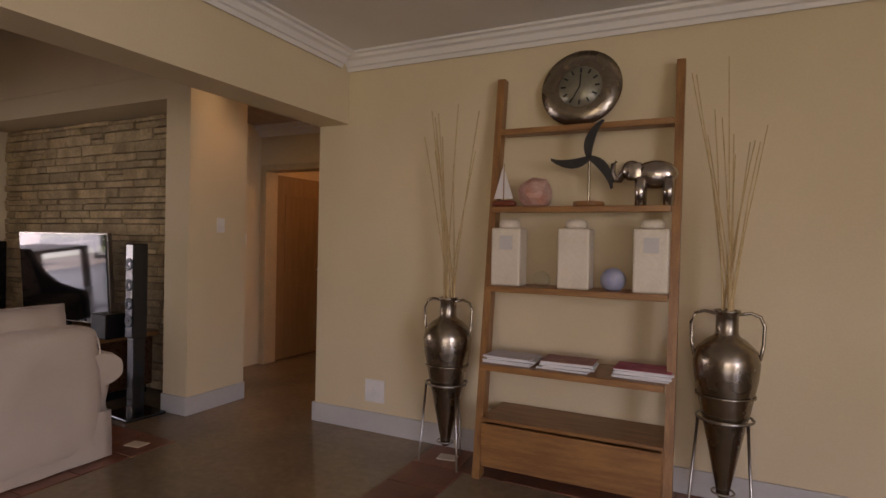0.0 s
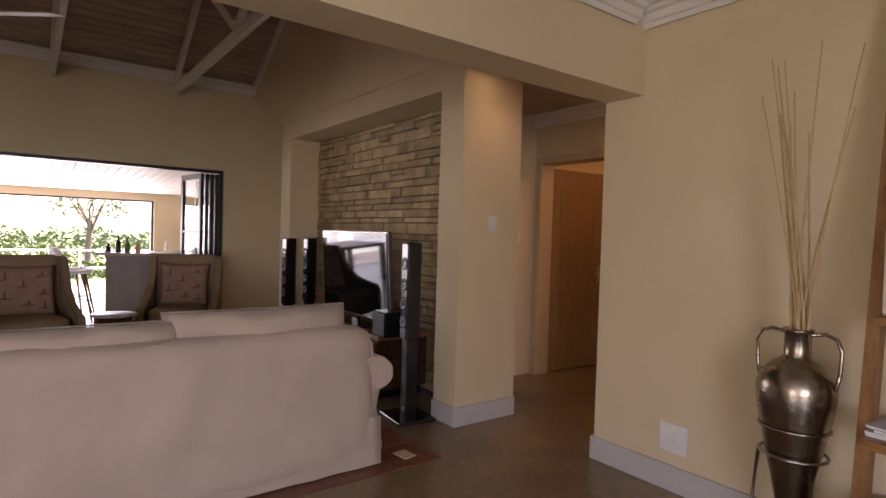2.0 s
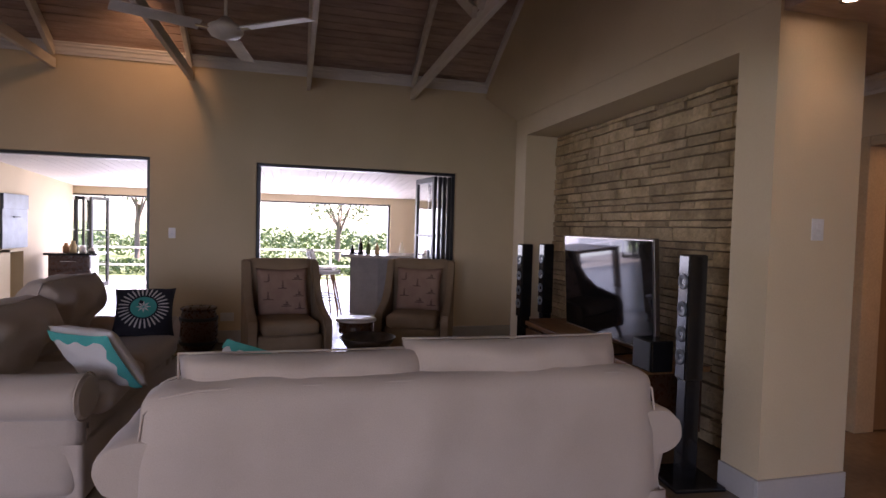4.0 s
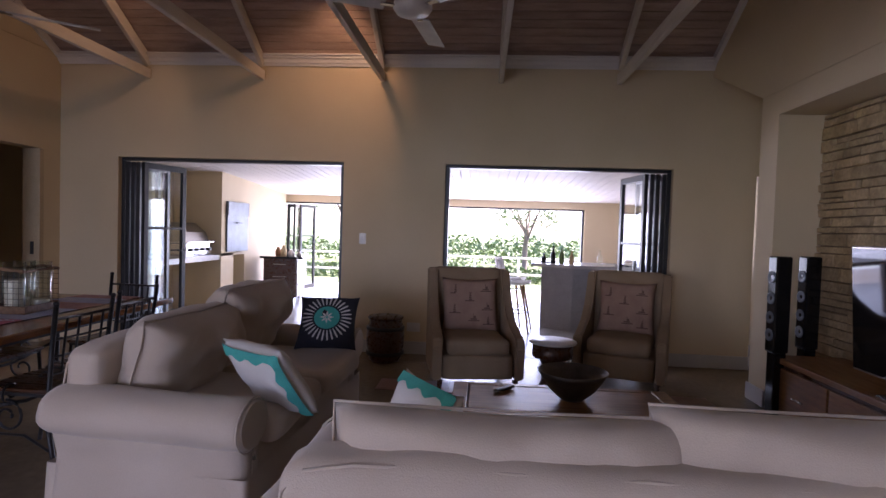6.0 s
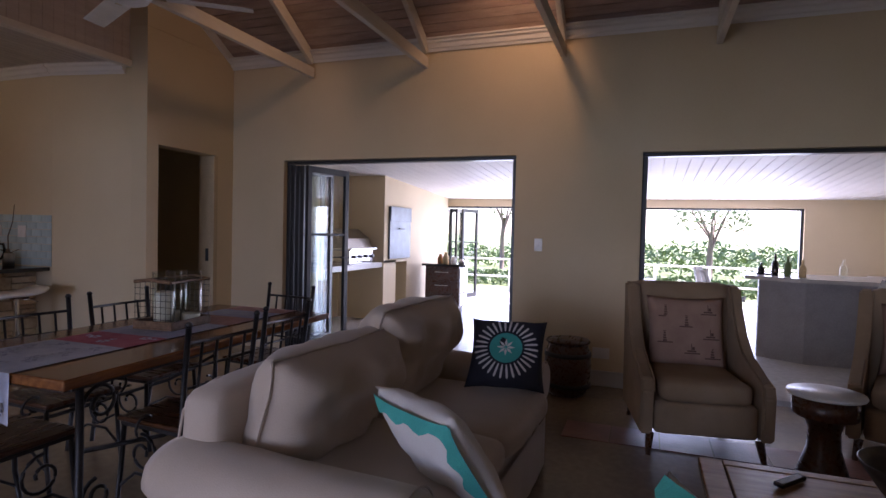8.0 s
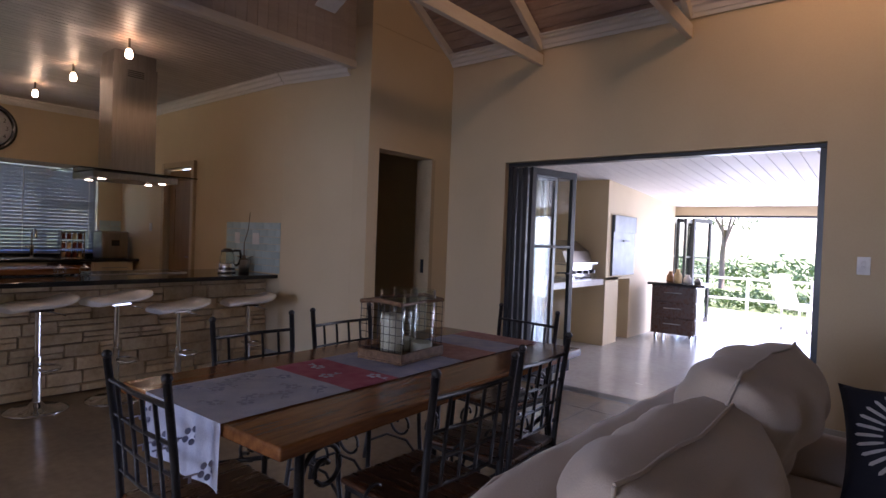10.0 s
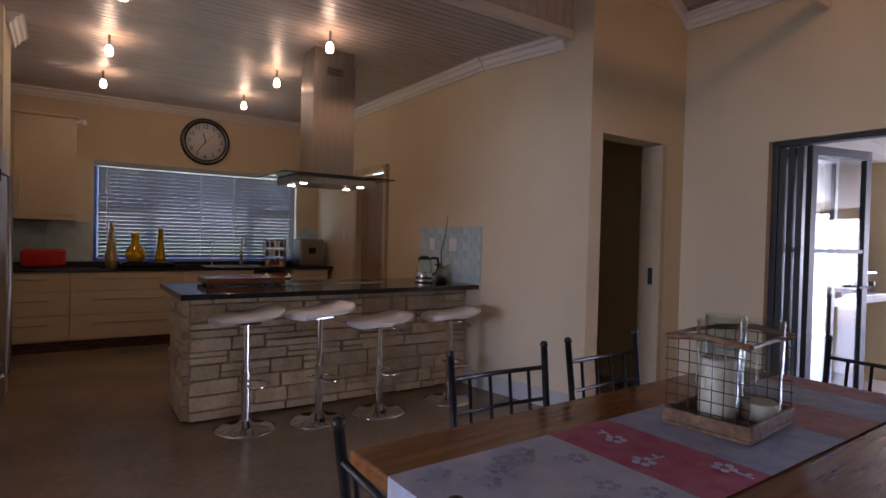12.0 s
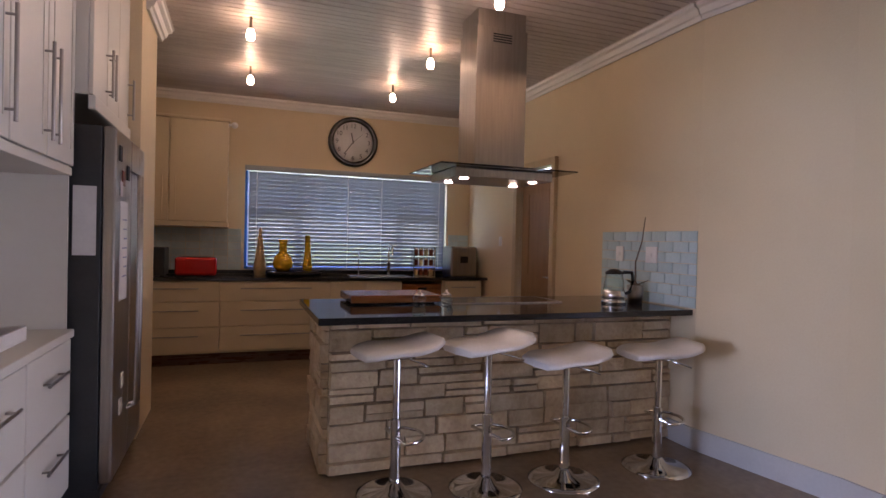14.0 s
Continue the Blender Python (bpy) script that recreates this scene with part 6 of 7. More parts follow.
sr = thing("spice_rack", pose(-6.52, -8.82, 0.905), "chrome rack with rows of small spice jars", "spice rack")
part("frame", boxes(((-0.14, -0.06, 0), (-0.13, 0.06, 0.36)), ((0.13, -0.06, 0), (0.14, 0.06, 0.36)), ((-0.13, -0.06, 0), (0.13, 0.06, 0.008)), ((-0.13, -0.06, 0.12), (0.13, 0.06, 0.126)), ((-0.13, -0.06, 0.24), (0.13, 0.06, 0.246))), "chrome", sr)
for r in range(3):
    for c in range(4):
        j = part("jar", cyl((-0.098 + c * 0.065, 0.01, 0.009 + r * 0.12), (-0.098 + c * 0.065, 0.01, 0.08 + r * 0.12), 0.026), "hull" if (r + c) % 3 else "reed", sr)
        part("lid", cyl((-0.098 + c * 0.065, 0.01, 0.081 + r * 0.12), (-0.098 + c * 0.065, 0.01, 0.1 + r * 0.12), 0.027), "chrome", j)
bb = thing("bread_bin", pose(-6.98, -8.78, 0.905), "brushed steel square bread bin", "bread bin")
part("body", box((-0.17, -0.16, 0), (0.17, 0.16, 0.37), 0.02), "steel", bb)
part("badge", box((-0.05, 0.161, 0.17), (0.05, 0.164, 0.25), 0.002), "numeral", bb)

# kitchen clock with numerals
kc = thing("wall_clock", pose(-5.68, YK + 0.002, 2.515), "round black-rimmed wall clock with numerals", "clock")
part("rim", lathe([(0.235, 0.0), (0.29, 0.0), (0.305, 0.02), (0.295, 0.045), (0.265, 0.05), (0.24, 0.03)], 56, pose(0, 0, 0, -90)), "black", kc, "", True)
part("face", lathe([(0, 0.0), (0.25, 0.0), (0.25, 0.012), (0, 0.012)], 48, pose(0, 0, 0, -90)), "paper", kc)
for k in range(1, 13):
    a = k * 0.5236
    cu = bpy.data.curves.new("numeral", "FONT")
    cu.body, cu.size, cu.align_x, cu.align_y, cu.extrude = str(k), 0.075, "CENTER", "CENTER", 0.0005
    tmp = new("numeral_text", cu)
    me = bpy.data.meshes.new_from_object(tmp.evaluated_get(bpy.context.evaluated_depsgraph_get()))
    bpy.data.objects.remove(tmp)
    me.materials.clear()
    me.materials.append(M["numeral"])
    o = new("numeral", me)
    o.parent = kc
    o.matrix_basis = pose(-0.195 * math.sin(a), 0.0135, 0.195 * math.cos(a), 90, 0, 180)
for ang, ln, wd_ in ((11.6 * 0.5236, 0.11, 0.012), (36 * 0.10472, 0.18, 0.008), (8 * 0.10472, 0.15, 0.003)):
    part("clock_hand", box((-wd_ / 2, 0.015, -0.02), (wd_ / 2, 0.017, ln), 0, Matrix.Rotation(-ang, 4, "Y")), "numeral", kc)

# ---- dresser, fridge and cupboards ----
ds2 = thing("dresser", pose(0, 0, 0), "white painted dresser with drawers and an open niche", "dresser")
FX = -3.65
for lo, hi in (((FX + 0.02, -5.44, 0.1), (-3.11, -4.25, 0.83)), ((-3.14, -5.44, 0.87), (-3.11, -4.25, 1.60)), ((FX + 0.02, -5.44, 1.64), (-3.11, -4.25, KC - 0.005)), ((FX + 0.02, -5.455, 0.1), (-3.11, -5.441, KC - 0.005))):
    part("carcass", box(lo, hi), "cabw", ds2)
part("worktop", box((FX - 0.015, -5.44, 0.831), (-3.145, -4.25, 0.868), 0.005), "cabw", ds2)
part("underside", box((FX + 0.005, -5.44, 1.60), (-3.145, -4.25, 1.639), 0.004), "cabw", ds2)
for y0, y1 in ((-5.44, -4.85), (-4.845, -4.25)):
    for z0, z1 in ((0.1, 0.46), (0.465, 0.825)):
        d = part("drawer_front", box((FX - 0.002, y0 + 0.004, z0 + 0.004), (FX + 0.019, y1 - 0.004, z1 - 0.004), 0.004), "cabw", ds2)
        ym, zm = (y0 + y1) / 2, (z0 + z1) / 2 + 0.05
        bm = cyl((FX - 0.035, ym - 0.14, zm), (FX - 0.035, ym + 0.14, zm), 0.007)
        for q in (-0.1, 0.1):
            bm_cyl(bm, (FX, ym + q, zm), (FX - 0.035, ym + q, zm), 0.005)
        part("handle", bm, "steel", d)
for y0, y1 in ((-5.44, -5.05), (-5.045, -4.65), (-4.645, -4.25)):
    d = part("door", box((FX - 0.002, y0 + 0.003, 1.645), (FX + 0.019, y1 - 0.003, KC - 0.03), 0.004), "cabw", ds2)
    part("panel_moulding", boxes(((FX - 0.006, y0 + 0.06, 1.72), (FX - 0.0025, y0 + 0.068, 2.88)), ((FX - 0.006, y1 - 0.068, 1.72), (FX - 0.0025, y1 - 0.06, 2.88))), "cabw", d)
    yh = y0 + 0.045 if y0 > -5.2 else y1 - 0.045
    bm = cyl((FX - 0.035, yh, 1.7), (FX - 0.035, yh, 2.1), 0.007)
    for z in (1.74, 2.06):
        bm_cyl(bm, (FX, yh, z), (FX - 0.035, yh, z), 0.005)
    part("handle", bm, "steel", d)
tr = thing("white_tray", pose(-3.42, -4.95, 0.868), "white wooden tray on the dresser", "tray")
part("tray", boxes(((-0.14, -0.2, 0), (0.14, 0.2, 0.01)), ((-0.14, -0.2, 0.01), (-0.128, 0.2, 0.06)), ((0.128, -0.2, 0.01), (0.14, 0.2, 0.06)), ((-0.128, 0.188, 0.01), (0.128, 0.2, 0.06)), ((-0.128, -0.2, 0.01), (0.128, -0.188, 0.06)), bevel=0.002), "plastic", tr)
bo = thing("layered_bottle", pose(-3.47, -5.0, 0.879), "glass bottle with rainbow layers and a silver cap", "bottle")
for z0, z1, c in ((0, 0.035, "navy"), (0.0355, 0.06, "teal"), (0.0605, 0.085, "yellow"), (0.0855, 0.12, "red"), (0.1205, 0.17, "hull")):
    part("layer", cyl((0, 0, z0), (0, 0, z1), 0.042), c, bo)
part("neck", lathe([(0.042, 0.1705), (0.02, 0.2), (0.014, 0.21), (0.014, 0.25), (0, 0.25)], 20), "hull", bo, "", True)
part("cap", cyl((0, 0, 0.2505), (0, 0, 0.285), 0.016), "chrome", bo)

fg = thing("fridge", pose(0, 0, 0), "tall stainless double-door fridge with notes and magnets", "fridge")
GX = -3.82
part("cabinet", box((GX + 0.06, -6.36, 0.05), (-3.12, -5.48, 1.86), 0.006), "dark", fg)
for y0, y1, hy in ((-5.91, -5.485, -5.87), (-6.355, -5.915, -5.955)):
    d = part("door", box((GX, y0 + 0.003, 0.08), (GX + 0.058, y1 - 0.003, 1.86), 0.012, None, 3), "steel", fg)
    part("handle", tube([(GX, hy, 0.35), (GX - 0.045, hy, 0.37), (GX - 0.05, hy, 1.0), (GX - 0.045, hy, 1.66), (GX, hy, 1.68)], 0.011), "steel", d)
part("kick_plate", box((GX + 0.05, -6.35, 0), (-3.2, -5.5, 0.049)), "dark", fg)
part("note", box((GX - 0.0025, -5.80, 0.98), (GX - 0.001, -5.60, 1.50), 0, pose(0, 0, 0)), "paper", fg, "white paper notes")
part("note", box((-3.74, -5.4795, 1.22), (-3.64, -5.478, 1.56)), "paper", fg, "printed white paper note")
bm = bmesh.new()
for k in range(7):
    bm_box(bm, (GX - 0.0035, -5.78, 1.40 - k * 0.05), (GX - 0.0026, -5.66 - 0.02 * (k % 3), 1.408 - k * 0.05))
part("writing", bm, "fabric_b", fg)
for y, z, c in ((-5.58, 1.74, "numeral"), (-5.66, 1.62, "hull"), (-5.6, 1.56, "lilac"), (-5.78, 1.66, "numeral"), (-5.7, 0.55, "ceramic"), (-5.66, 0.42, "ceramic")):
    part("magnet", box((GX - 0.008, y - 0.03, z - 0.04), (GX - 0.001, y + 0.03, z + 0.04), 0.003), c, fg)
of = thing("over_fridge_cupboard", pose(0, 0, 0), "white painted cupboards above the fridge", "cabinet")
part("carcass", box((-3.70, -6.375, 2.0), (-3.11, -5.46, KC - 0.005)), "cabw", of)
part("cornice", box((-3.76, -6.375, 2.90), (-3.70, -4.25, KC - 0.002), 0.015), "cabw", of)
part("valance", box((-3.735, -6.375, 1.93), (-3.70, -5.46, 1.999), 0.006), "cabw", of)
for i in range(3):
    y0 = -6.37 + i * 0.303
    d = part("door", box((-3.722, y0 + 0.003, 2.004), (-3.701, y0 + 0.3, 2.89), 0.004), "cabw", of)
    yh = y0 + (0.26 if i == 1 else 0.04)
    bm = cyl((-3.757, yh, 2.05), (-3.757, yh, 2.3), 0.007)
    for z in (2.08, 2.27):
        bm_cyl(bm, (-3.722, yh, z), (-3.757, yh, z), 0.005)
    part("handle", bm, "steel", d)

# ---- kitchen ceiling spots ----


def ceiling_spot(x, y):
    s = thing("ceiling_spot", pose(x, y, KC), "small brass ceiling spot with a lit bulb", "light", "kitchen ceiling spots")
    part("rose", lathe([(0, 0), (0.04, 0), (0.04, -0.012), (0, -0.02)], 20), "pewter", s)
    part("stem", cyl((0, 0, -0.02), (0, 0, -0.11), 0.01), "pewter", s)
    part("bulb", lathe([(0.018, -0.11), (0.026, -0.13), (0.03, -0.165), (0.022, -0.185), (0, -0.19)], 16), "bulb", s, "", True)
    lamp("spot_glow", "POINT", pose(x, y, KC - 0.28), 0.17, (1, 0.76, 0.48), radius=0.06)


for x, y in ((-4.45, -6.62), (-4.47, -7.85), (-5.85, -6.70), (-5.85, -7.90), (-5.86, -5.42), (-4.45, -5.3)):
    ceiling_spot(x, y)

# hall downlights, one seen and one added out of view, and the glow by the wall top
def downlight(x, y):
    dl = thing("downlight", pose(x, y, 2.558), "small recessed lit ceiling downlight", "light", "hall downlights")
    part("ring", lathe([(0.035, 0), (0.05, 0), (0.05, -0.008), (0.035, -0.004)], 24), "chrome", dl)
    part("lamp", lathe([(0, -0.002), (0.034, -0.002), (0.034, -0.004), (0, -0.004)], 20), "led", dl)


downlight(-3.78, 3.36)
# added downlight, hidden behind the north wall
downlight(-2.7, 4.2)
lamp("passage_light", "SPOT", look((-3.78, 3.36, 2.54), (-3.75, 4.0, 0)), 0.7, WARM, spot=95, radius=0.05)
# warm fill from the added downlight, for the wall round the hall door
lamp("hall_light", "SPOT", look((-2.7, 4.2, 2.54), (-3.3, 4.4, 0)), 5.0, WARM, spot=150, radius=0.05)
# warm fill without a fixture, added to brighten the room past the door
lamp("bedroom_light", "POINT", pose(-3.6, 5.4, 2.3), 1.5, WARM, radius=0.1)
pc = thing("framed_picture", pose(-4.58, 5.998, 1.62), "small framed picture on the hall wall", "picture")
part("frame", box((-0.15, -0.02, -0.2), (0.15, 0, 0.2), 0.004), "oak", pc)
part("print", box((-0.12, -0.022, -0.17), (0.12, -0.0205, 0.17)), "ceramic", pc)


def truss_spotlight(x, y, z, side, aim, energy, spread):
    t = thing("truss_spotlight", pose(x, y, z), "small assumed spotlight on the roof truss", "light", "truss spotlights")
    part("body", cyl((0, 0, 0.02), (0.05, 0, 0.09), 0.03, 0.025), "pewter", t)
    part("bracket", box((0.02, min(0, side), 0.05), (0.05, max(0, side), 0.07)), "pewter", t)
    lamp("wall_washer", "SPOT", look((x - 0.04, y, z - 0.03), aim), energy, WARM, spot=spread, radius=0.12)


truss_spotlight(-7.62, -0.60, 3.54, 0.20, (-8.58, -0.95, 2.9), 4.0, 95)
# assumed fixture, added to warm the dark south gable wall
truss_spotlight(-7.45, -1.96, 3.60, 0.20, (-7.9, -4.12, 2.3), 2.4, 100)

# ---- terracotta bands in the floor ----


def tile_band(name, x0, y0, x1, y1, size=0.31, inset=True):
    b = tagged(thing(name, pose(0, 0, 0), "terracotta tile band set into the floor", "tile band"), kind="structure")
    nx, ny = max(1, round((x1 - x0) / size)), max(1, round((y1 - y0) / size))
    for i in range(nx):
        for j in range(ny):
            a, c = x0 + (x1 - x0) * i / nx, y0 + (y1 - y0) * j / ny
            o = part("tile", box((a + 0.004, c + 0.004, -0.004), (a + (x1 - x0) / nx - 0.004, c + (y1 - y0) / ny - 0.004, 0.005), 0), "terra", b)
    return b


tile_band("tile_band_entry_west", -2.07, 1.2, -1.72, 3.22)
tile_band("tile_band_entry_north", -2.07, 3.22, 1.5, 3.55)
tile_band("tile_band_lounge_north", -7.4, 2.45, -3.6, 2.77)
tile_band("tile_band_lounge_east", -3.92, -0.2, -3.6, 2.44)
tile_band("tile_band_sofa", -7.5, -0.1, -7.15, 2.44)
for x, y in ((-3.76, 2.6), (-1.9, 3.38)):
    o = structure("accent_tile", box((-0.06, -0.045, 0.0055), (0.06, 0.045, 0.009), 0, pose(x, y, 0, 0, 0, 8)), "ceramic", "small cream accent tile", "tile")

# floor joints
for nm, lo, hi in (("floor_joint_1", (-8.5, -0.9, 0.0005), (-6.9, -0.89, 0.0015)), ("floor_joint_2", (-8.5, -2.3, 0.0005), (-7.2, -2.29, 0.0015)), ("floor_joint_3", (-8.2, -3.9, 0.0005), (-8.19, 0.3, 0.0015))):
    structure(nm, boxes((lo, hi)), "mortar", "thin dark floor joint", "joint")

# ---- patio ----
PX = -14.2


def pceil(x):
    return 2.34 + (x - (XB - T)) / (PX - XB + T) * -0.30


w = bmesh.new()
planks(w, (PX - 0.6, -5.2, pceil(PX - 0.6)), (XB - T - PX + 0.6 + 0.02, 0, pceil(XB - T + 0.02) - pceil(PX - 0.6)), (0, 11.4, 0), 0.14, gap=0.008)
structure("ceiling_patio", w, "white", "white boarded sloping patio ceiling", "ceiling")
structure("roof_patio", boxes(((PX - 0.6, -5.4, 2.42), (XB - T - 0.02, 6.4, 2.5))), "trim", "patio roof slab", "roof")
structure("roof_house", prism([(XB - 0.3, EAVE + 0.12), (RIDGE_X, RIDGE + 0.2), (-2.8, EAVE + 0.12), (-2.8, EAVE + 0.2), (RIDGE_X, RIDGE + 0.3), (XB - 0.3, EAVE + 0.2)], "y", -4.4, 4.0), "dark", "dark house roof", "roof")
structure("roof_flat", boxes(((-9.2, -9.5, 3.12), (-2.7, -4.42, 3.2)), ((-2.7, -4.8, 2.8), (3.8, 7.4, 2.88)), ((-9.0, 4.02, 3.2), (-2.75, 7.4, 3.28))), "dark", "flat roof over side rooms", "roof")
structure("wall_patio_braai", boxes(((-11.55, -4.2, -0.02), (-11.1, -3.4, 0.9)), ((-12.15, -4.2, 0.86), (-11.1, -3.4, 2.4)), ((-11.98, -4.2, -0.02), (-11.55, -3.9, 0.86)), ((-14.0, -4.2, -0.02), (-12.15, -3.4, 2.4)), ((-12.15, -4.2, -0.02), (-11.98, -3.4, 0.86)), ((-11.1, -4.3, -0.02), (XB - T, -4.2, 2.4))), "wall", "cream patio wall with a built-in barbecue", "wall")
structure("wall_patio_east", boxes(((PX - 0.1, 4.4, -0.02), (XB - T - 0.002, 4.6, 2.4))), "wall", "pale patio end wall", "wall")
structure("wall_patio_far", boxes(((PX - 0.1, 2.86, -0.02), (PX + 0.1, 4.4, 2.1)), ((PX - 0.1, -4.2, 1.9), (PX + 0.1, 2.86, 2.1)), ((PX - 0.1, -4.4, -0.02), (PX + 0.1, -3.9, 2.1))), "wall", "pale patio wall with a wide opening", "wall")
bc = thing("barbecue_counter", pose(0, 0, 0), "pale concrete counter in the barbecue recess", "counter")
part("slab", box((-11.099, -4.199, 0.80), (-9.6, -3.42, 0.88), 0.006), "pfloor", bc)
part("support", box((-9.75, -4.199, -0.02), (-9.6, -3.5, 0.799)), "wall", bc)
gr = thing("gas_grill", pose(-10.62, -3.75, 0.88, 0, 0, 0), "stainless steel gas grill with an open hood", "grill")
part("body", box((-0.4, -0.25, 0), (0.4, 0.25, 0.2), 0.01), "chrome", gr)
part("hood", prism([(-0.24, 0.21), (0.2, 0.21), (0.14, 0.36), (-0.05, 0.5), (-0.24, 0.5)], "x", -0.38, 0.38), "steel", gr)
part("shelf", box((-0.42, -0.27, 0.2), (0.42, 0.29, 0.222), 0.004), "chrome", gr)
for x in (-0.27, -0.09, 0.09, 0.27):
    part("knob", cyl((x, 0.25, 0.1), (x, 0.285, 0.1), 0.025), "dark", gr)
fd = thing("barbecue_door", pose(-11.62, -3.395, 0), "grey steel sliding barbecue front", "barbecue")
part("panel", box((-0.42, 0, 0.92), (0.38, 0.03, 1.75), 0.004), "greysteel", fd)
part("panel_upper", box((-0.42, 0.031, 1.52), (0.38, 0.045, 1.75), 0.003), "greysteel", fd)
part("handle", cyl((-0.1, 0.06, 1.4), (0.1, 0.06, 1.4), 0.01), "dark", fd)
ca = thing("tool_trolley", pose(-12.55, -2.88, -0.02, 0, 0, 4), "dark wooden serving trolley on castors", "trolley")
part("body", box((-0.28, -0.3, 0.1), (0.28, 0.3, 0.8), 0.006), "seat", ca)
part("top", box((-0.32, -0.36, 0.801), (0.32, 0.42, 0.84), 0.006), "granite", ca)
for k in range(3):
    d = part("drawer", box((0.281, -0.28, 0.12 + 0.225 * k), (0.297, 0.28, 0.325 + 0.225 * k), 0.004), "seat", ca)
    part("handle", cyl((0.31, -0.12, 0.25 + 0.225 * k), (0.31, 0.12, 0.25 + 0.225 * k), 0.008), "chrome", d)
    d = part("side_drawer", box((-0.25, 0.301, 0.12 + 0.225 * k), (0.25, 0.315, 0.325 + 0.225 * k), 0.004), "steel", ca)
for x in (-0.22, 0.22):
    for y in (-0.24, 0.24):
        part("castor", cyl((x, y - 0.015, 0.05), (x, y + 0.015, 0.05), 0.049), "chrome", ca)
for x, y, h, c, lb in ((-12.4, -3.08, 0.16, "oak", "brown jar on the trolley"), (-12.32, -2.95, 0.2, "reed", "amber bottle on the trolley"), (-12.45, -2.85, 0.12, "cushw", "white cup on the trolley"), (-12.5, -2.72, 0.08, "steel", "steel tin on the trolley")):
    o = part("bottle", lathe([(0, 0), (0.05, 0), (0.055, 0.02), (0.055, h * 0.6), (0.03, h * 0.8), (0.03, h), (0, h)], 16), c, None, "", True)
    o.matrix_world = pose(x - 0.1, y + 0.10, 0.82)
    tagged(o, lb, "bottle", "things on the trolley")
bifold("window_door_3", -3.6, 2.86, PX, 1.9, True, 4, (8, -8, 8, -14), "dark folding doors at the far patio edge", 0.6, 0.13)

# bar with stools
br = thing("patio_bar", pose(-11.0, 2.30, -0.02), "grey plastered patio bar with a stone top", "bar")
part("body", prism([(-0.35, -0.55), (0.15, -0.62), (0.42, -0.2), (0.42, 1.6), (-0.35, 1.6)], "z", 0, 0.92), "barwall", br)
part("top", prism([(-0.5, -0.7), (0.2, -0.78), (0.55, -0.28), (0.55, 1.7), (-0.5, 1.7)], "z", 0.921, 0.965), "pfloor", br)
for x, y, h, c, lb in ((-10.25, 1.9, 0.26, "black", "dark wine bottle on the bar"), (-10.2, 2.02, 0.24, "greenleaf", "green bottle on the bar"), (-10.15, 2.16, 0.2, "reed", "amber bottle on the bar"), (-10.4, 1.78, 0.14, "black", "dark bottle on the bar"), (-10.3, 2.6, 0.22, "glass", "clear bottle on the bar")):
    o = part("bottle", lathe([(0, 0), (0.036, 0), (0.038, 0.02), (0.038, h * 0.55), (0.014, h * 0.75), (0.014, h), (0, h)], 16), c, None, "", True)
    o.matrix_world = pose(x - 0.65, y - 0.05, 0.945)
    tagged(o, lb, "bottle", "bottles on the bar")
ty = thing("bar_tray", pose(-11.15, 1.80, 0.945), "low dark tray on the bar", "tray")
part("tray", box((-0.1, -0.12, 0), (0.1, 0.12, 0.02), 0.005), "black", ty)


def shell_stool(x, y, rz):
    s = thing("shell_bar_stool", pose(x, y, -0.02, 0, 0, rz), "white shell bar stool on wooden legs", "bar stool", "shell bar stools")
    bm = bmesh.new()
    n, g = 12, []
    for i in range(n + 1):
        u = i / n
        row = []
        for j in range(n + 1):
            v = -1 + 2 * j / n
            if u < 0.5:
                p = (0.2 - 0.8 * u, v * 0.2, 0.68 - 0.02 * math.sin(6.28 * u) + 0.05 * v * v)
            else:
                k = (u - 0.5) * 2
                p = (-0.2 - 0.08 * k + 0.06 * v * v, v * (0.2 - 0.05 * k * k), 0.68 + 0.05 * v * v * (1 - k) + 0.34 * k)
            row.append(bm.verts.new(p))
        g.append(row)
    for i in range(n):
        for j in range(n):
            bm.faces.new((g[i][j], g[i + 1][j], g[i + 1][j + 1], g[i][j + 1])).smooth = True
    bmesh.ops.solidify(bm, geom=list(bm.faces), thickness=0.008)
    part("shell_seat", bm, "plastic", s)
    for sx in (-1, 1):
        for sy in (-1, 1):
            part("leg", cyl((sx * 0.1, sy * 0.1, 0.66), (sx * 0.22, sy * 0.22, 0), 0.016, 0.012, 10), "oak_u", s)
    ring = [(0.185 * math.cos(a * 0.3142), 0.185 * math.sin(a * 0.3142), 0.28) for a in range(21)]
    part("foot_ring", tube(ring, 0.007, 6), "dark", s)
    part("brace", boxes(((-0.1, -0.006, 0.6), (0.1, 0.006, 0.612)), ((-0.006, -0.1, 0.585), (0.006, 0.1, 0.597))), "dark", s)


shell_stool(-10.45, 1.28, 80)
shell_stool(-11.1, 1.25, 70)
shell_stool(-10.2, 2.75, 180)
pt2 = thing("patio_table", pose(-11.6, 0.1, -0.02), "wooden patio table with square legs", "table")
part("tabletop", box((-0.8, -0.55, 0.70), (0.8, 0.45, 0.76), 0.006), "oak", pt2)
for sx in (-1, 1):
    for sy in (-0.5, 0.4):
        part("leg", box((sx * 0.74 - 0.05, sy - 0.05, 0), (sx * 0.74 + 0.05, sy + 0.05, 0.699), 0.006), "oak_u", pt2)
cs = thing("service_counter", pose(-12.2, 3.95, -0.02), "dark low service counter against the wall", "counter")
part("body", box((-1.2, -0.35, 0), (1.2, 0.44, 0.84), 0.005), "seat", cs)
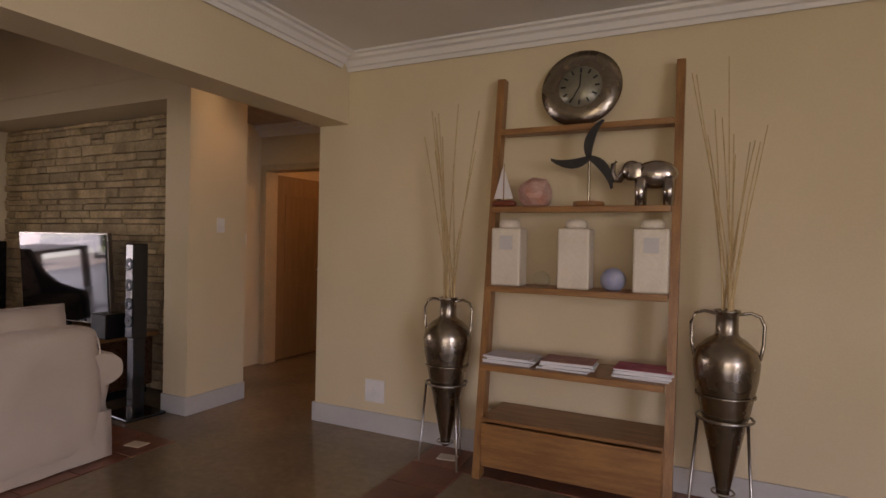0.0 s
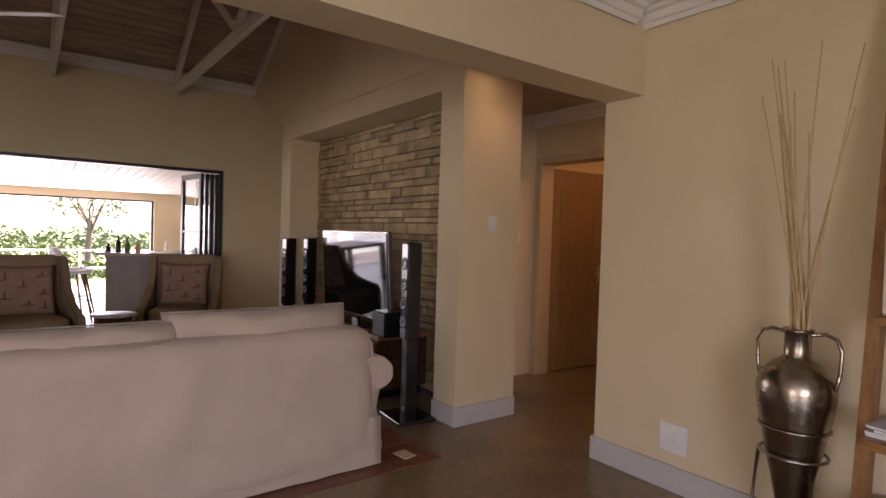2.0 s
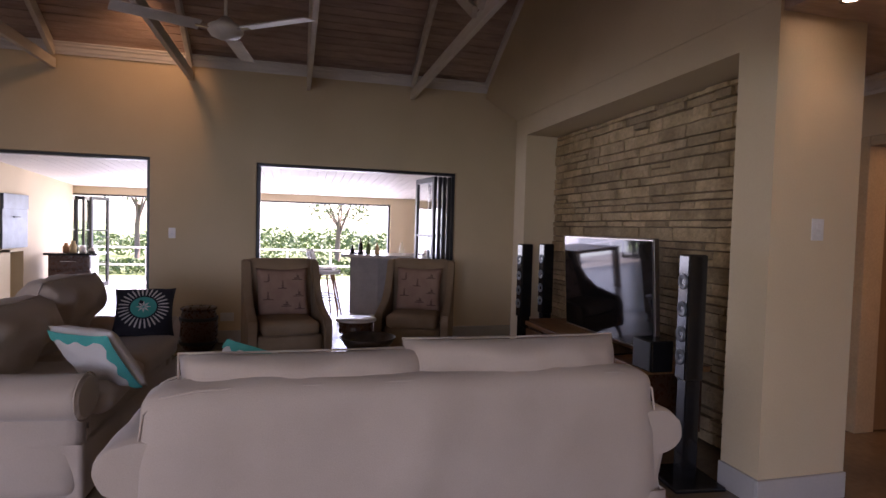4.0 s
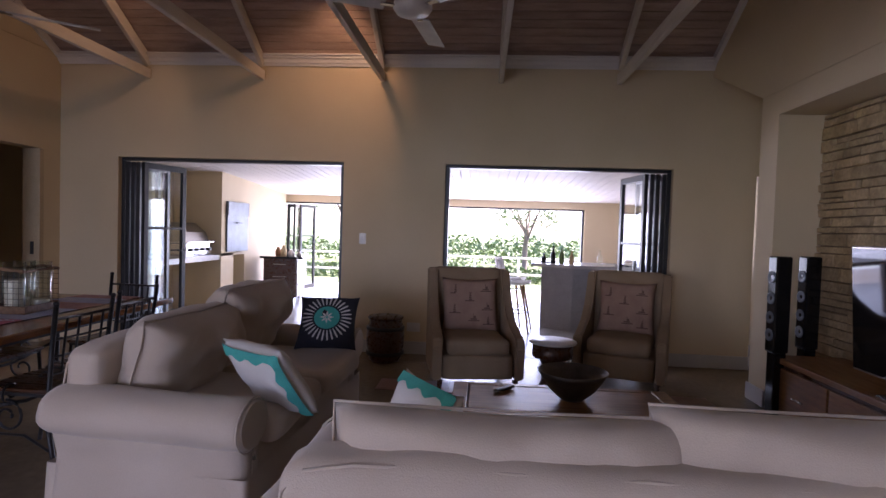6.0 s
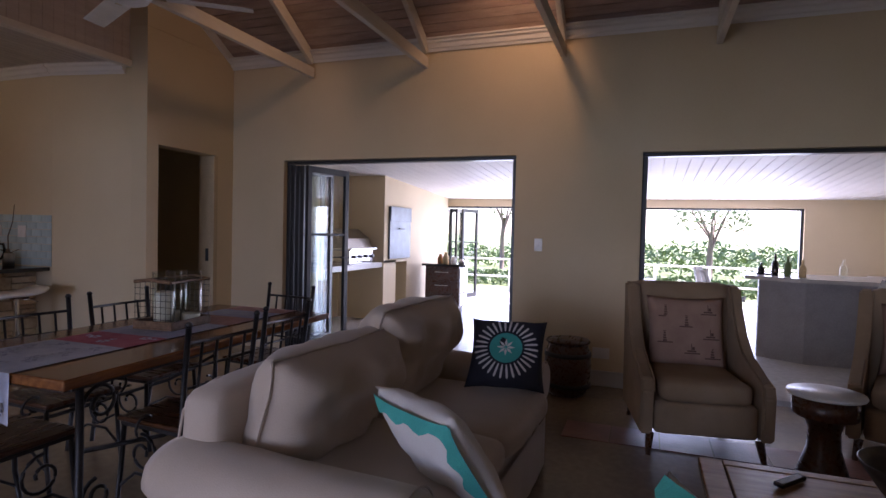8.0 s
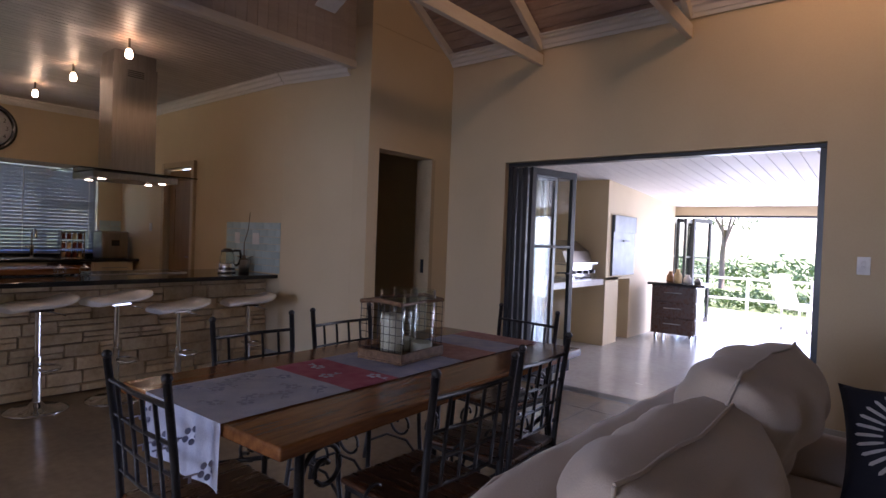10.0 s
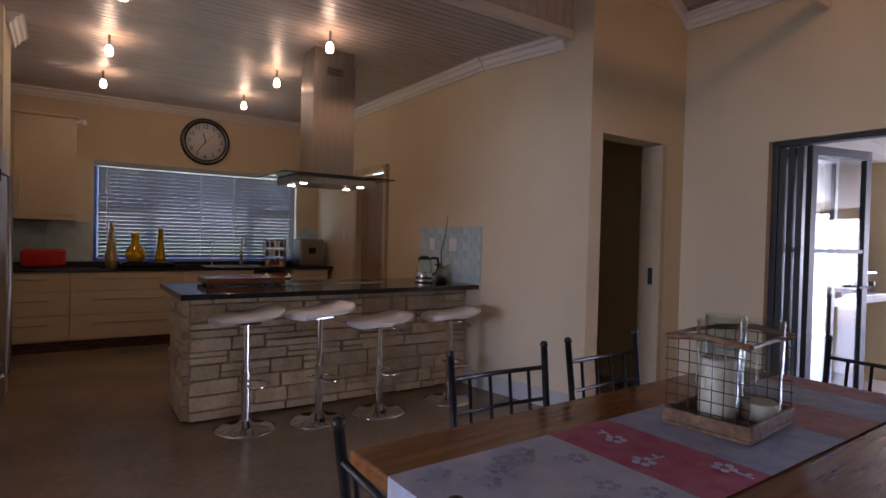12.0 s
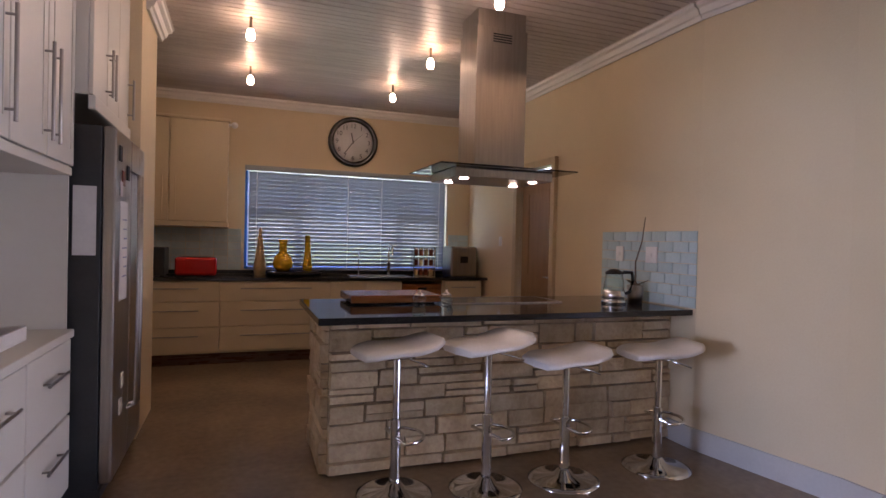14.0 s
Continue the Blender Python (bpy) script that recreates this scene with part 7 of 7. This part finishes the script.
part("top", box((-1.25, -0.4, 0.841), (1.25, 0.445, 0.88), 0.005), "pfloor", cs)

# ---- garden ----


def plant_mass(name, m, n, spread, height, leaf, label, category, seed, stuff=True):
    rr = random.Random(seed)
    verts, faces = [], []
    for i in range(n):
        a, q = rr.uniform(0, 6.283), math.sqrt(rr.random())
        x, y = spread[0] * q * math.cos(a), spread[1] * q * math.sin(a)
        top = height * (1 - 0.5 * q * q) * (0.75 + 0.35 * noise.noise((x * 1.7 + seed, y * 1.7, 0)))
        z = top * rr.random() ** 0.6
        d = Vector((rr.uniform(-1, 1), rr.uniform(-1, 1), rr.uniform(-0.6, 1))).normalized()
        e = d.cross(Vector((rr.uniform(-1, 1), rr.uniform(-1, 1), 0.3))).normalized()
        ln = leaf * rr.uniform(0.6, 1.4)
        c = Vector((x, y, z))
        b = len(verts)
        verts += [c - d * ln, c + e * ln * 0.35, c + d * ln, c - e * ln * 0.35]
        faces.append((b, b + 1, b + 2, b + 3))
    me = bpy.data.meshes.new(name)
    me.from_pydata(verts, [], faces)
    me.materials.append(M["greenleaf"])
    return me


hedge = new("hedge", plant_mass("hedge", None, 9000, (1.2, 9.0), 0.6, 0.09, "", "", 3))
hedge.matrix_world = pose(-20.5, 0, -0.2)
tagged(hedge, "bright green garden hedge beyond the patio", "hedge", kind="stuff")
bushes = new("shrubs", plant_mass("shrubs", None, 6000, (2.0, 14.0), 1.7, 0.14, "", "", 7))
bushes.matrix_world = pose(-29, 3, -0.2)
tagged(bushes, "pale green shrubs at the garden edge", "shrubs", kind="stuff")
for x, y, h, sd in ((-24, 2.4, 3.4, 5), (-27, -5.5, 4.5, 6), (-31, 7.5, 5.0, 8)):
    t = thing("garden_tree", pose(x, y, -0.2), "leafy garden tree with a forked grey trunk", "tree", "garden trees")
    bm = bmesh.new()
    bm_tube(bm, [(0, 0, 0), (0.05, 0, h * 0.3), (0, 0.05, h * 0.5)], 0.11, 8, 0.08)
    rr = random.Random(sd)
    for k in range(7):
        a = k * 0.9
        bm_tube(bm, [(0, 0.03, h * (0.3 + 0.03 * k)), (0.4 * math.cos(a), 0.4 * math.sin(a), h * 0.62), (0.8 * math.cos(a + 0.3), 0.8 * math.sin(a + 0.3), h * 0.85)], 0.05, 6, 0.015)
    part("trunk", bm, "bark", t)
    cr = new("crown", plant_mass("crown", None, 380, (1.2, 1.2), h * 0.6, 0.1, "", "", sd))
    cr.parent = t
    cr.matrix_basis = pose(0, 0, h * 0.5)
rl = thing("patio_railing", pose(-16.6, 0, -0.18), "white garden railing beyond the patio", "railing")
for k in range(12):
    y = -6 + k * 1.1
    part("post", cyl((0, y, 0), (0, y, 0.95), 0.03), "plastic", rl)
for z in (0.5, 0.92):
    part("rail", cyl((0, -6, z), (0, 6.1, z), 0.022), "plastic", rl)
structure("terrace", boxes(((-16.4, -7, -0.18), (-15.5, 7, -0.03))), "pfloor", "sunlit pale terrace paving", "paving")
lch = None
for i, (x, y) in enumerate(((-15.3, -1.6), (-15.2, -0.8), (-15.3, 0.0))):
    m_ = pose(x, y, -0.02, 0, 0, 60)
    if lch is None:
        lch = thing("garden_chair", m_, "white slatted garden lounge chair", "chair", "garden chairs")
        part("seat", box((-0.25, -0.25, 0.36), (0.3, 0.25, 0.39), 0.008), "plastic", lch)
        part("backrest", box((-0.02, -0.25, 0), (0.02, 0.25, 0.62), 0.008, pose(-0.25, 0, 0.36, 0, -22, 0)), "plastic", lch)
        for sx in (-0.22, 0.25):
            for sy in (-0.22, 0.22):
                part("leg", cyl((sx, sy, 0), (sx, sy, 0.36), 0.018), "plastic", lch)
    else:
        copy_thing(lch, m_)

# ---- stones of the niche and the island ----
stonework(nw, NX[1] - NX[0], 2.42, "stone", 0.02, random.Random(11), (0.05, 0.115), (0.14, 0.48), 300)
for o in [c for c in nw.children if c.name.startswith("stone")]:
    o.location.y -= 0.012
rng = random.Random(21)
stonework(front, IX[1] - IX[0] - 0.02, 0.87, "stone_i", 0.01, rng, (0.05, 0.13), (0.12, 0.5), 300)
for o in front.children:
    o.matrix_basis = pose(IX[1] - 0.02, IY[1] - 0.021, 0, 0, 0, 180)
stonework(side, IY[1] - IY[0] - 0.02, 0.87, "stone_i", 0.01, rng, (0.05, 0.13), (0.12, 0.45), 150)
for o in side.children:
    o.matrix_basis = pose(IX[1] - 0.021, IY[0] + 0.0, 0, 0, 0, 90)
